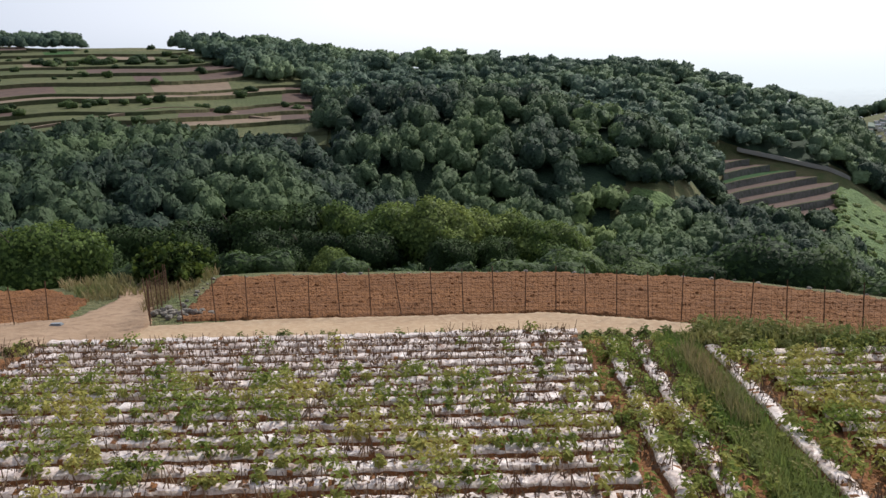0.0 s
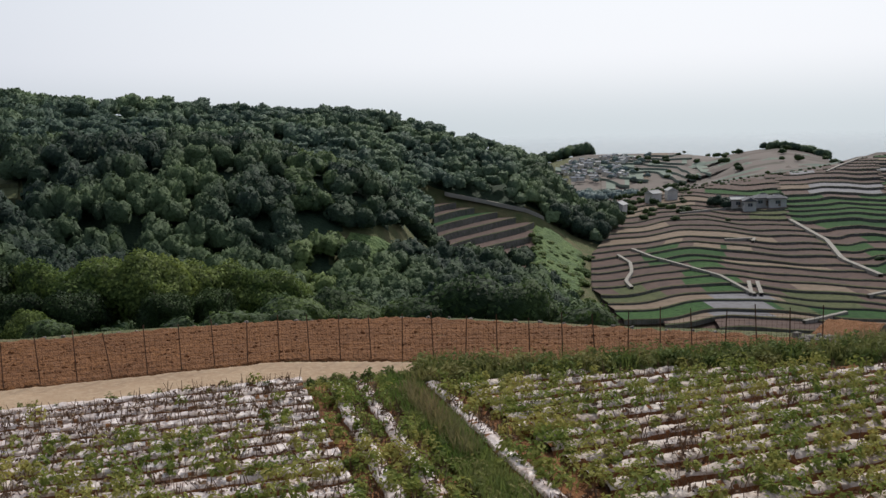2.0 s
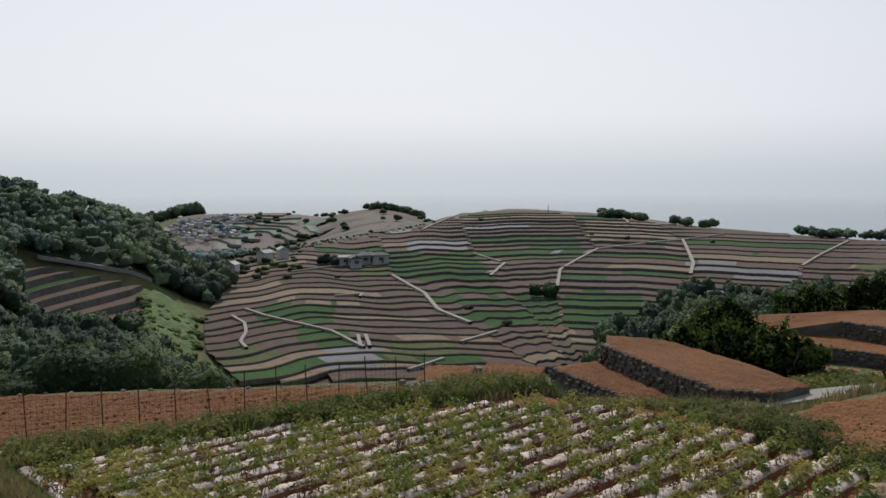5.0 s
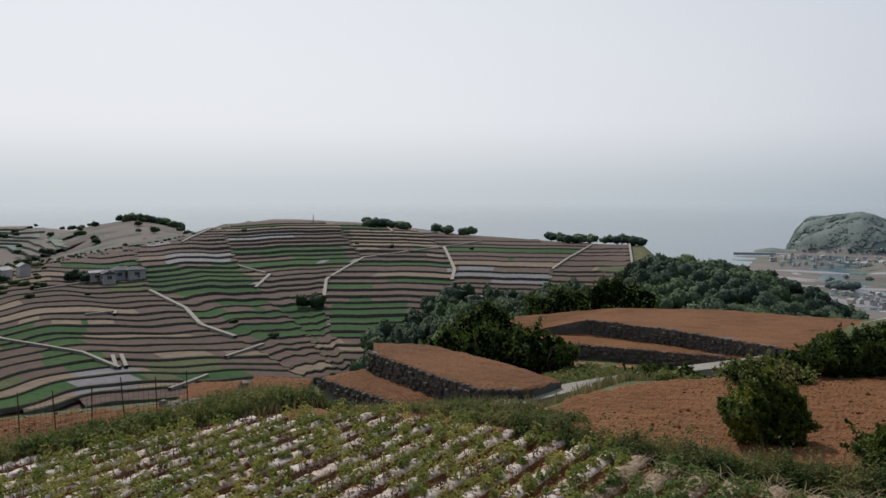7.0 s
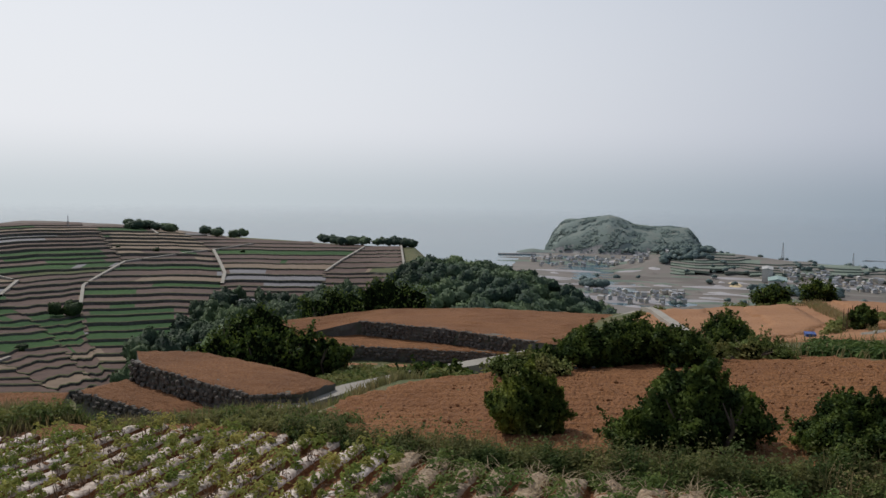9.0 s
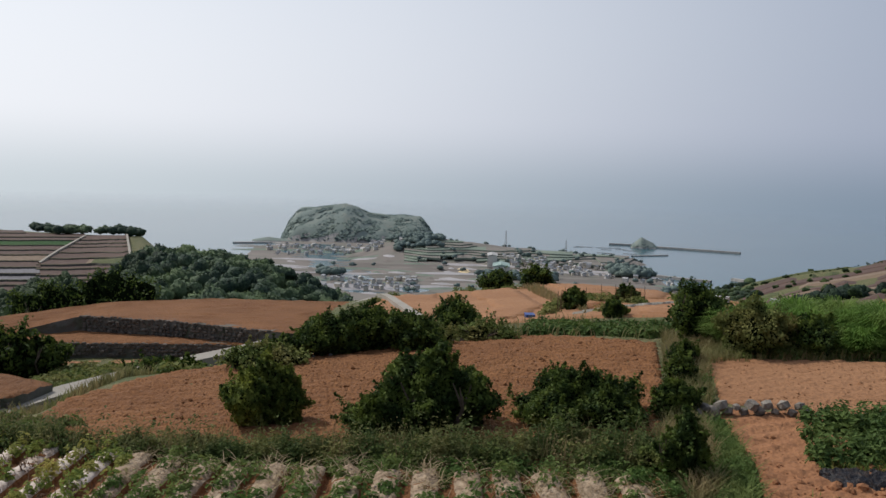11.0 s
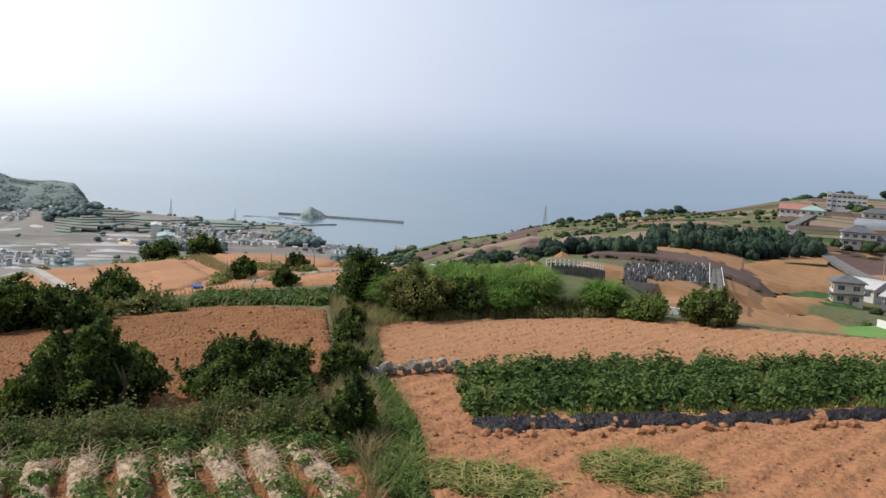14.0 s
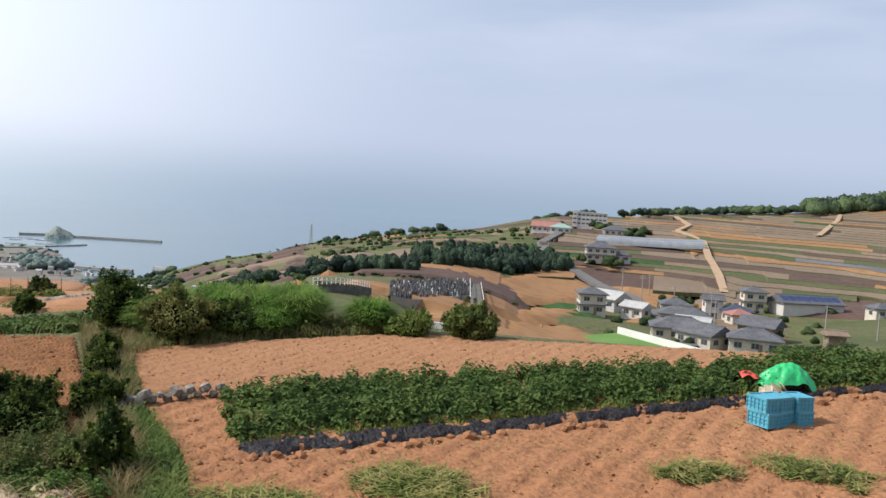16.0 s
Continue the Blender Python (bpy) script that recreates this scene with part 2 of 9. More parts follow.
M["bark"] = surface("bark", (0.12, 0.09, 0.065), (0.17, 0.13, 0.10), 3, (0.07, 0.055, 0.04), 20, 0.95, 0.8, 0.02, stretch=(1, 1, 0.2))
M["film_dirty"] = surface("dirty_mulch_film", (0.66, 0.57, 0.50), (0.45, 0.35, 0.27), 1.2, (0.18, 0.11, 0.07), 7, 0.6, 0.7, 0.05)
M["film"] = surface("mulch_film", (0.80, 0.71, 0.67), (0.62, 0.50, 0.44), 1.6, (0.26, 0.15, 0.10), 6, 0.32, 0.7, 0.05, spec=0.5)
M["straw_ridge"] = surface("straw_strewn_ridge", (0.45, 0.345, 0.24), (0.34, 0.25, 0.165), 2.6, (0.20, 0.13, 0.08), 9, 0.85, 1.0, 0.06)
M["black_film"] = surface("black_mulch_film", (0.012, 0.012, 0.016), (0.020, 0.019, 0.022), 2, (0.045, 0.028, 0.019), 9, 0.42, 0.9, 0.06, spec=0.22)
M["potato_leaf"] = foliage("yellowing_potato_leaves", (0.115, 0.165, 0.036), (0.26, 0.305, 0.070), (0.42, 0.37, 0.11), 0.9)
M["withered"] = surface("withered_stems", (0.19, 0.12, 0.07), (0.11, 0.06, 0.04), 3, (0.28, 0.2, 0.12), 9, 0.95, 0)
M["fresh_leaf"] = foliage("fresh_potato_leaves", (0.042, 0.080, 0.024), (0.084, 0.138, 0.036), (0.115, 0.165, 0.044), 1.2, 0.25)
M["weed_leaf"] = foliage("weed_leaf_leaves", (0.08, 0.118, 0.032), (0.165, 0.21, 0.058), (0.27, 0.25, 0.09), 0.8, 0.35)
M["leafy_weed"] = foliage("leafy_weed_leaves", (0.06, 0.115, 0.028), (0.12, 0.19, 0.05), (0.19, 0.23, 0.07), 0.9, 0.35)
M["dark_weed"] = foliage("dark_weed_leaves", (0.048, 0.078, 0.022), (0.105, 0.145, 0.042), (0.20, 0.19, 0.075), 1.3, 0.35)
M["grass"] = foliage("grass_leaves", (0.105, 0.165, 0.036), (0.18, 0.26, 0.062), (0.24, 0.26, 0.085), 0.6, 0.4)
M["dry_grass"] = foliage("dry_grass_blades", (0.22, 0.17, 0.08), (0.33, 0.26, 0.13), (0.17, 0.19, 0.07), 0.5, 0.35)
M["straw"] = foliage("straw_blades", (0.27, 0.20, 0.12), (0.45, 0.35, 0.23), (0.36, 0.29, 0.15), 0.8, 0.3)
M["ever_leaf"] = foliage("evergreen_leaves", (0.009, 0.020, 0.010), (0.034, 0.060, 0.022), (0.060, 0.095, 0.028), 0.1, 0.12)
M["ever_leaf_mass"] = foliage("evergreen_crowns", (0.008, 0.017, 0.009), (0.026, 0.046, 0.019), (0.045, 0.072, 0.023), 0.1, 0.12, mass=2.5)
M["dirt"] = surface("trodden_dirt", (0.29, 0.195, 0.125), (0.36, 0.25, 0.165), 0.4, (0.22, 0.14, 0.09), 3, 0.97, 0.5, 0.06)
M["bush_leaf"] = foliage("dark_bush_leaves", (0.016, 0.034, 0.010), (0.052, 0.088, 0.022), (0.15, 0.20, 0.04), 2.2, 0.3)
# lighter copy of the bush leaves, with sunlight put into the colour
M["sunny_leaf"] = foliage("sunlit_bush_leaves", (0.026, 0.048, 0.012), (0.10, 0.145, 0.030), (0.25, 0.28, 0.055), 2.2, 0.35)
M["tree_leaf"] = foliage("tree_leaf_leaves", (0.07, 0.115, 0.03), (0.15, 0.21, 0.055), (0.21, 0.255, 0.07), 0.1, 0.35)
M["stone"] = surface("field_stone", (0.20, 0.175, 0.15), (0.29, 0.26, 0.22), 1.5, (0.11, 0.10, 0.085), 7, 0.95, 0.8, 0.03)
M["wall_stone"] = surface("wall_stone", (0.105, 0.09, 0.075), (0.17, 0.145, 0.12), 1.5, (0.055, 0.05, 0.042), 7, 0.95, 0.8, 0.03)
M["rust"] = surface("rusty_steel", (0.10, 0.055, 0.035), (0.16, 0.085, 0.05), 5, (0.06, 0.04, 0.03), 30, 0.8, 0.3, 0.005, 0.4)
M["white"] = surface("white_paint", (0.70, 0.70, 0.68), (0.64, 0.64, 0.61), 0.4, (0.6, 0.59, 0.56), 4, 0.5, 0.1, 0.01)
M["crate"] = surface("turquoise_plastic", (0.08, 0.33, 0.44), (0.10, 0.38, 0.49), 2, (0.07, 0.28, 0.38), 8, 0.45, 0.15, 0.004, spec=0.5)
M["tarp"] = surface("green_tarpaulin", (0.02, 0.42, 0.13), (0.03, 0.50, 0.17), 2, (0.02, 0.34, 0.11), 6, 0.4, 0.6, 0.03, spec=0.5)
M["red_cloth"] = surface("red_sheet", (0.70, 0.10, 0.07), (0.62, 0.08, 0.06), 3, None, 8, 0.5, 0.4, 0.02)
M["board"] = surface("pale_cardboard", (0.62, 0.52, 0.38), (0.52, 0.42, 0.30), 3, (0.4, 0.31, 0.21), 10, 0.85, 0.3, 0.01)
M["blue"] = surface("blue_sheet", (0.02, 0.06, 0.22), (0.03, 0.08, 0.28), 2, None, 8, 0.5, 0.5, 0.02)
M["tile_dark"] = surface("grey_roof_tiles", (0.10, 0.103, 0.112), (0.145, 0.147, 0.158), 0.4, (0.065, 0.065, 0.075), 2.5, 0.75, 0.6, 0.08, spec=0.2, stretch=(1, 1, 4))
M["tile_blue"] = surface("blue_black_roof", (0.04, 0.05, 0.085), (0.055, 0.07, 0.11), 0.4, None, 2.5, 0.6, 0.3, 0.05, spec=0.5)
M["tile_red"] = surface("red_roof", (0.36, 0.17, 0.14), (0.31, 0.14, 0.115), 0.4, (0.26, 0.12, 0.10), 2, 0.7, 0.3, 0.05)
M["roof_pale"] = surface("pale_sheet_roof", (0.46, 0.46, 0.45), (0.38, 0.38, 0.37), 0.4, (0.32, 0.31, 0.29), 2, 0.7, 0.2, 0.03)
M["roof_green"] = surface("green_sheet_roof", (0.24, 0.34, 0.31), (0.28, 0.37, 0.34), 0.4, None, 2, 0.6, 0.2, 0.03)
M["plaster"] = surface("cream_plaster", (0.60, 0.55, 0.46), (0.52, 0.47, 0.39), 0.4, (0.42, 0.37, 0.31), 3, 0.85, 0.15, 0.02)
M["plaster_white"] = surface("white_plaster", (0.60, 0.58, 0.54), (0.52, 0.50, 0.47), 0.4, (0.43, 0.41, 0.38), 3, 0.85, 0.15, 0.02)
M["dark_board"] = surface("dark_brown_boards", (0.05, 0.036, 0.028), (0.085, 0.06, 0.045), 0.6, (0.03, 0.022, 0.018), 6, 0.9, 0.4, 0.02)
M["boards"] = surface("weathered_boards", (0.20, 0.15, 0.11), (0.28, 0.21, 0.15), 0.6, (0.13, 0.10, 0.075), 4, 0.9, 0.4, 0.03)
M["glass_dark"] = surface("window_glass", (0.05, 0.06, 0.07), (0.08, 0.09, 0.10), 0.5, None, 3, 0.12, 0, 0.01, spec=0.6)
M["solar"] = surface("solar_panel", (0.02, 0.035, 0.10), (0.03, 0.05, 0.13), 0.5, None, 3, 0.2, 0, 0.01, spec=0.6)
M["asphalt"] = surface("worn_asphalt", (0.13, 0.125, 0.12), (0.17, 0.16, 0.15), 0.2, (0.10, 0.10, 0.095), 3, 0.9, 0.2, 0.02)
M["polytunnel"] = surface("greenhouse_film", (0.26, 0.28, 0.30), (0.20, 0.22, 0.24), 0.3, (0.17, 0.18, 0.2), 2, 0.5, 0.2, 0.03, spec=0.5)
M["granite"] = surface("grave_granite", (0.06, 0.062, 0.068), (0.14, 0.14, 0.145), 0.8, (0.03, 0.031, 0.036), 4, 0.6, 0.2, 0.02, spec=0.5)
M["lawn"] = surface("mown_lawn", (0.10, 0.20, 0.04), (0.14, 0.25, 0.06), 0.08, (0.08, 0.16, 0.035), 1.5, 0.9, 0.4, 0.05)
M["sand"] = surface("yellow_sand", (0.66, 0.52, 0.30), (0.58, 0.45, 0.26), 0.05, None, 1, 0.95, 0.1, 0.05)
M["rock"] = surface("shore_rock", (0.30, 0.28, 0.26), (0.40, 0.38, 0.35), 0.02, (0.22, 0.21, 0.2), 0.3, 0.95, 0.6, 0.5)
# island ground, its colour paled to stand for haze
M["hazed_ground"] = surface("hazed_island_ground", (0.185, 0.228, 0.208), (0.205, 0.248, 0.215), 0.01, (0.24, 0.255, 0.22), 0.05, 0.95, 0.2, 0.3)
M["steel"] = surface("grey_steel", (0.30, 0.31, 0.32), (0.38, 0.39, 0.40), 1, None, 5, 0.6, 0, 0.01, 0.3)

# ---- terrain: heights along bearings from the look-out, metres; z is 6.7 at the eye ----
EYE = 6.7
SLOPE = (1.37, -0.0095, -0.0586)      # the tilted plateau of the near fields
SECTIONS = {}                         # bearing in degrees: (distance, height) pairs beyond the plateau


def section(bearing, *pairs):
    SECTIONS[bearing] = pairs


section(-60, (40, -1), (80, -10), (130, -12), (250, 5), (380, 24), (800, 30), (1500, -20), (2600, -120))
section(-30, (34, -0.9), (50, -5), (85, -14), (140, -9), (180, -6), (330, 16), (390, 25), (800, 15), (1500, -60), (2600, -120))
section(-18, (34, -0.8), (50, -5), (85, -14), (110, -17), (135, -7), (172, -5), (300, 12), (360, 22), (800, 0), (1500, -80), (2600, -120))
section(-11, (34, -0.8), (50, -5), (85, -14), (112, -19), (138, -8), (165, -10), (190, -5), (240, -1), (335, 18), (800, -10), (1500, -100), (2600, -120))
section(-5, (33, -0.8), (48, -5), (80, -13), (115, -20), (140, -17), (152, -18), (188, 1), (240, -5), (330, 12), (700, -20), (1500, -110), (2600, -120))
section(5, (32, -0.9), (48, -5), (80, -13), (125, -26), (150, -22), (188, -1.5), (240, -7), (335, 8), (700, -30), (1500, -110), (2600, -120))
section(13, (31, -1), (46, -5), (75, -13), (125, -25), (152, -23), (185, -6), (240, -13), (340, 6), (700, -40), (1400, -110), (2600, -120))
section(19, (30.5, -1), (45, -5), (70, -13), (120, -25), (180, -26), (226, -28.5), (280, -20), (305, -10), (350, -1.5), (700, -45), (1400, -110), (2600, -120))
section(24, (29.5, -1), (44, -5), (70, -13), (120, -25), (175, -29), (226, -33), (280, -26), (305, -19), (345, -11), (600, -55), (1000, -75), (1250, -70), (1500, -112), (2600, -120))
section(28, (28.5, -1), (43, -6), (70, -15), (120, -31), (200, -40), (270, -36.5), (340, -33), (420, -36), (600, -56), (800, -66), (1000, -62), (1130, -50), (1250, -52), (1500, -112), (2600, -120))
section(33, (28, -1), (42, -7), (80, -20), (140, -37), (200, -41), (290, -36), (400, -32.5), (470, -33), (560, -48), (750, -62), (950, -57), (1130, -44), (1400, -90), (1600, -112), (2600, -120))
section(40, (27.5, -1), (42, -7), (80, -20), (140, -38), (200, -41), (240, -38.5), (300, -34.5), (400, -28), (480, -26), (580, -34), (700, -40), (980, -34.5), (1300, -90), (1600, -112), (2600, -120))
section(47, (27, -1), (42, -7), (80, -20), (140, -38), (200, -40), (240, -37), (300, -33), (400, -27), (520, -19), (620, -20), (900, -70), (1300, -112), (2600, -120))
section(54, (25.5, -0.3), (28, -1.6), (34, -2.4), (44, -4.5), (60, -9), (80, -18), (140, -36), (190, -39), (240, -36), (300, -32), (400, -27), (530, -20.5), (640, -24), (900, -80), (1300, -112), (2600, -120))
section(61, (24.5, 0.1), (28, -1.4), (33, -2.3), (40, -3), (56, -3.6), (75, -10), (140, -31), (190, -37), (240, -36), (300, -33), (400, -28.5), (530, -26.5), (640, -34), (900, -85), (1300, -112), (2600, -120))
section(69, (24.5, 0.2), (29, -0.9), (34, -1.7), (44, -2.6), (60, -3.4), (80, -10), (140, -28), (200, -32), (300, -35), (400, -31.5), (520, -29.5), (640, -40), (900, -90), (1300, -112), (2600, -120))
section(72, (25, 0.3), (32, -1.4), (42, -2.6), (60, -3.3), (82, -10), (140, -27), (200, -31), (300, -27), (400, -28), (520, -31), (640, -45), (900, -95), (1300, -112), (2600, -120))
section(75, (25, 0.4), (32, -1.2), (40, -2.4), (47, -3), (62, -3.2), (85, -10), (140, -26), (200, -30), (300, -24), (420, -42), (640, -80), (900, -104), (1400, -112), (2600, -120))
section(79, (25, 0.5), (32, -0.8), (40, -2.0), (50, -2.9), (62, -3), (85, -10), (140, -27), (200, -30), (270, -25), (330, -33), (420, -58), (640, -95), (900, -106), (1450, -107), (1600, -113), (2600, -120))
section(85, (26, 0.7), (40, -0.4), (61, -2), (90, -10), (140, -30), (200, -39), (270, -36), (330, -48), (420, -75), (640, -102), (850, -107), (1500, -107), (1800, -113), (2600, -120))
section(88, (26.5, 0.8), (40, -0.2), (63, -1.9), (92, -9), (145, -30), (300, -52), (460, -83), (700, -104), (850, -107), (1140, -106), (1290, -80), (1420, -106), (1700, -113), (2600, -120))
section(90, (26.8, 0.85), (40, -0.15), (64, -1.9), (93, -8.5), (148, -30), (300, -56), (480, -87), (730, -105), (850, -107), (1130, -106), (1275, -73), (1420, -106), (1680, -113), (2600, -120))
section(92, (27, 0.9), (40, -0.1), (66, -1.8), (95, -8), (150, -30), (300, -60), (500, -90), (760, -106), (1120, -106), (1265, -79), (1420, -106), (1650, -113), (2600, -120))
section(96, (27.5, 1.05), (40, 0.2), (68, -1.6), (97, -7), (155, -29), (300, -60), (500, -90), (760, -106), (1110, -106), (1255, -87), (1380, -106), (1550, -113), (2600, -120))
section(99, (28, 1.2), (40, 0.5), (70, -1.4), (100, -6), (160, -28), (300, -60), (500, -90), (760, -106), (1100, -106), (1250, -92), (1360, -106), (1450, -113), (2600, -120))
section(103.2, (28.7, 1.4), (40, 0.85), (67, -1.25), (100, -6), (160, -26), (300, -53), (500, -84), (760, -105), (1100, -106), (1240, -95), (1320, -107), (1400, -114), (2600, -120))
section(105, (29, 1.5), (40, 1), (66, -1.2), (100, -6), (160, -25), (300, -50), (500, -80), (760, -104), (1000, -106), (1130, -107), (1200, -114), (2600, -120))
section(109, (30, 1.7), (40, 1.2), (56, -0.4), (100, -8), (160, -20), (300, -38), (480, -56), (650, -64), (800, -98), (1000, -113), (2600, -120))
section(114, (31, 1.9), (42, 1), (60, -1.5), (100, -7), (160, -13), (300, -26), (480, -40), (620, -46), (800, -90), (1000, -113), (2600, -120))
section(121, (30, 2), (42, 0.5), (60, -3), (100, -7), (140, -8.7), (200, -14), (300, -20), (450, -25), (620, -29), (900, -90), (1200, -113), (2600, -120))
section(128, (29, 2), (42, 0), (60, -5), (100, -11), (160, -14.5), (210, -16), (300, -17.5), (450, -17), (660, -20), (900, -70), (1300, -113), (2600, -120))
section(135, (28, 2), (42, -1), (60, -6), (100, -15), (190, -22), (260, -25), (330, -23.5), (450, -15), (740, -3), (900, -30), (1500, -113), (2600, -120))
section(142, (27, 2.2), (42, -1), (60, -7), (110, -18), (200, -25), (290, -26), (350, -23.5), (500, -11), (800, 1), (1000, -10), (1800, -113), (2600, -120))
section(148, (27, 2.3), (42, -1), (60, -7), (110, -17), (200, -24), (290, -25), (350, -22), (500, -8.5), (800, 8), (1000, 5), (1800, -100), (2600, -120))
section(155, (27, 2.4), (42, 0), (60, -6), (110, -15), (200, -21), (290, -23), (350, -20), (500, -5), (740, 18), (1000, 20), (1800, -80), (2600, -120))
section(180, (30, 3), (60, 2), (110, -4), (270, -8), (500, 8), (800, 30), (1500, 40), (2600, 20))
section(240, (30, 5), (60, 9), (110, 18), (270, 40), (500, 70), (800, 90), (1500, 90), (2600, 80))
section(300, (40, -1), (80, -6), (130, 0), (250, 15), (380, 34), (800, 50), (1500, 20), (2600, -60))

LOG_R = np.linspace(math.log(2), math.log(4950), 420)


def plateau(x, y):
    return SLOPE[0] + SLOPE[1] * x + SLOPE[2] * y


def terrain_grid():
    keys = sorted(SECTIONS)
    r = np.exp(LOG_R)
    rows = []
    for k in keys:
        a = math.radians(k)
        first = SECTIONS[k][0][0]
        near = np.array([4.0, 8.0, 14.0, 20.0])
        near = near[near < first - 3]
        rr = np.concatenate([near, [p[0] for p in SECTIONS[k]], [4950]])
        zz = np.concatenate([plateau(near * math.sin(a), near * math.cos(a)), [p[1] for p in SECTIONS[k]], [-125]])
        if k < 50:
            zz[len(near)] = plateau(first * math.sin(a), first * math.cos(a)) - 0.1
        row = np.interp(LOG_R, np.log(rr), zz)
        kernel = np.exp(-np.linspace(-2, 2, 11) ** 2)
        kernel /= kernel.sum()
        soft = np.convolve(np.pad(row, 5, "edge"), kernel, "valid")
        rows.append(np.where(r > 60, soft, row))
    rows = np.array(rows)
    keys = np.array(keys, float)
    bearings = np.arange(-60, 301, 1.0)
    grid = np.empty((len(bearings), len(r)))
    for i, b in enumerate(bearings):
        j = min(max(np.searchsorted(keys, b, "right") - 1, 0), len(keys) - 2)
        u = (b - keys[j]) / (keys[j + 1] - keys[j])
        p0, p1, p2, p3 = rows[max(j - 1, 0)], rows[j], rows[j + 1], rows[min(j + 2, len(keys) - 1)]
        m1, m2 = (p2 - p0) / 2 * 0.6, (p3 - p1) / 2 * 0.6
        grid[i] = (2*u**3 - 3*u*u + 1) * p1 + (u**3 - 2*u*u + u) * m1 + (3*u*u - 2*u**3) * p2 + (u**3 - u*u) * m2
    return bearings, grid


BEARINGS, GRID = terrain_grid()


def height(x, y):
    """Ground height at x, y (numbers or arrays)."""
    x, y = np.asarray(x, float), np.asarray(y, float)
    b = (np.degrees(np.arctan2(x, y)) + 60) % 360
    r = np.maximum(np.hypot(x, y), 2.0)
    v = (np.log(r) - LOG_R[0]) / (LOG_R[1] - LOG_R[0])
    i = np.clip(b.astype(int), 0, len(BEARINGS) - 2)
    j = np.clip(v.astype(int), 0, len(LOG_R) - 2)
    u, w = b - i, np.clip(v - j, 0, 1)
    g = (GRID[i, j] * (1-u) + GRID[i+1, j] * u) * (1-w) + (GRID[i, j+1] * (1-u) + GRID[i+1, j+1] * u) * w
    lip = np.clip((b - 107) / 5, 0, 1) * np.clip((131 - b) / 5, 0, 1)      # the plateau ends sooner there
    start = 26 - 3 * lip
    near = np.clip((r - start) / (8 - 6 * lip), 0, 1)
    flat = plateau(x, y)
    z = np.where(r < start, flat, g * near + np.where(r < 34, flat, 0) * (1 - near))
    return z if np.ndim(x) else float(z)


def polar(bearing, r):
    a = np.radians(bearing)
    return r * np.sin(a), r * np.cos(a)

# ---- building helpers ----
def mesh_np(name, verts, faces, mats, index=None, smooth=False, normals=None):
    """A mesh from arrays; faces is one (n, k) array, or a list of such."""
    me = bpy.data.meshes.new(name)
    groups = faces if isinstance(faces, list) else [faces]
    groups = [np.asarray(f, np.int32) for f in groups if len(f)]
    verts = np.asarray(verts, np.float32)
    me.vertices.add(len(verts))
    me.vertices.foreach_set("co", verts.ravel())
    loops = np.concatenate([f.ravel() for f in groups])
    sizes = np.concatenate([np.full(len(f), f.shape[1], np.int32) for f in groups])
    me.loops.add(len(loops))
    me.loops.foreach_set("vertex_index", loops)
    me.polygons.add(len(sizes))
    me.polygons.foreach_set("loop_start", np.concatenate([[0], np.cumsum(sizes)[:-1]]).astype(np.int32))
    if index is not None:
        me.polygons.foreach_set("material_index", np.asarray(index, np.int32))
    me.polygons.foreach_set("use_smooth", np.full(len(sizes), smooth))
    for m in mats:
        me.materials.append(m)
    me.update(calc_edges=True)
    if normals is not None:
        me.normals_split_custom_set_from_vertices(normals.tolist())
    return me


def part(name, data, parent, label=""):
    ob = new(name, data)
    ob.parent = parent
    return tagged(ob, label) if label else ob


def inside(poly, x, y):
    p = np.asarray(poly, float)
    hit = np.zeros(np.shape(x), bool)
    for (x1, y1), (x2, y2) in zip(p, np.roll(p, -1, 0)):
        cross = (y1 > y) != (y2 > y)
        hit ^= cross & (x < (x2 - x1) * (y - y1) / (y2 - y1 + 1e-12) + x1)
    return hit


def lumps(x, y, size, seed=0):
    """Cheap smooth random field, about -1 to 1."""
    rng = np.random.default_rng(seed)
    z = np.zeros(np.shape(x))
    for k in range(7):
        a, ph, s = rng.uniform(0, 6.283), rng.uniform(0, 6.283), rng.uniform(0.6, 1.9) * 6.283 / size
        z = z + np.sin((x * math.cos(a) + y * math.sin(a)) * s + ph)
    return z / 3.2


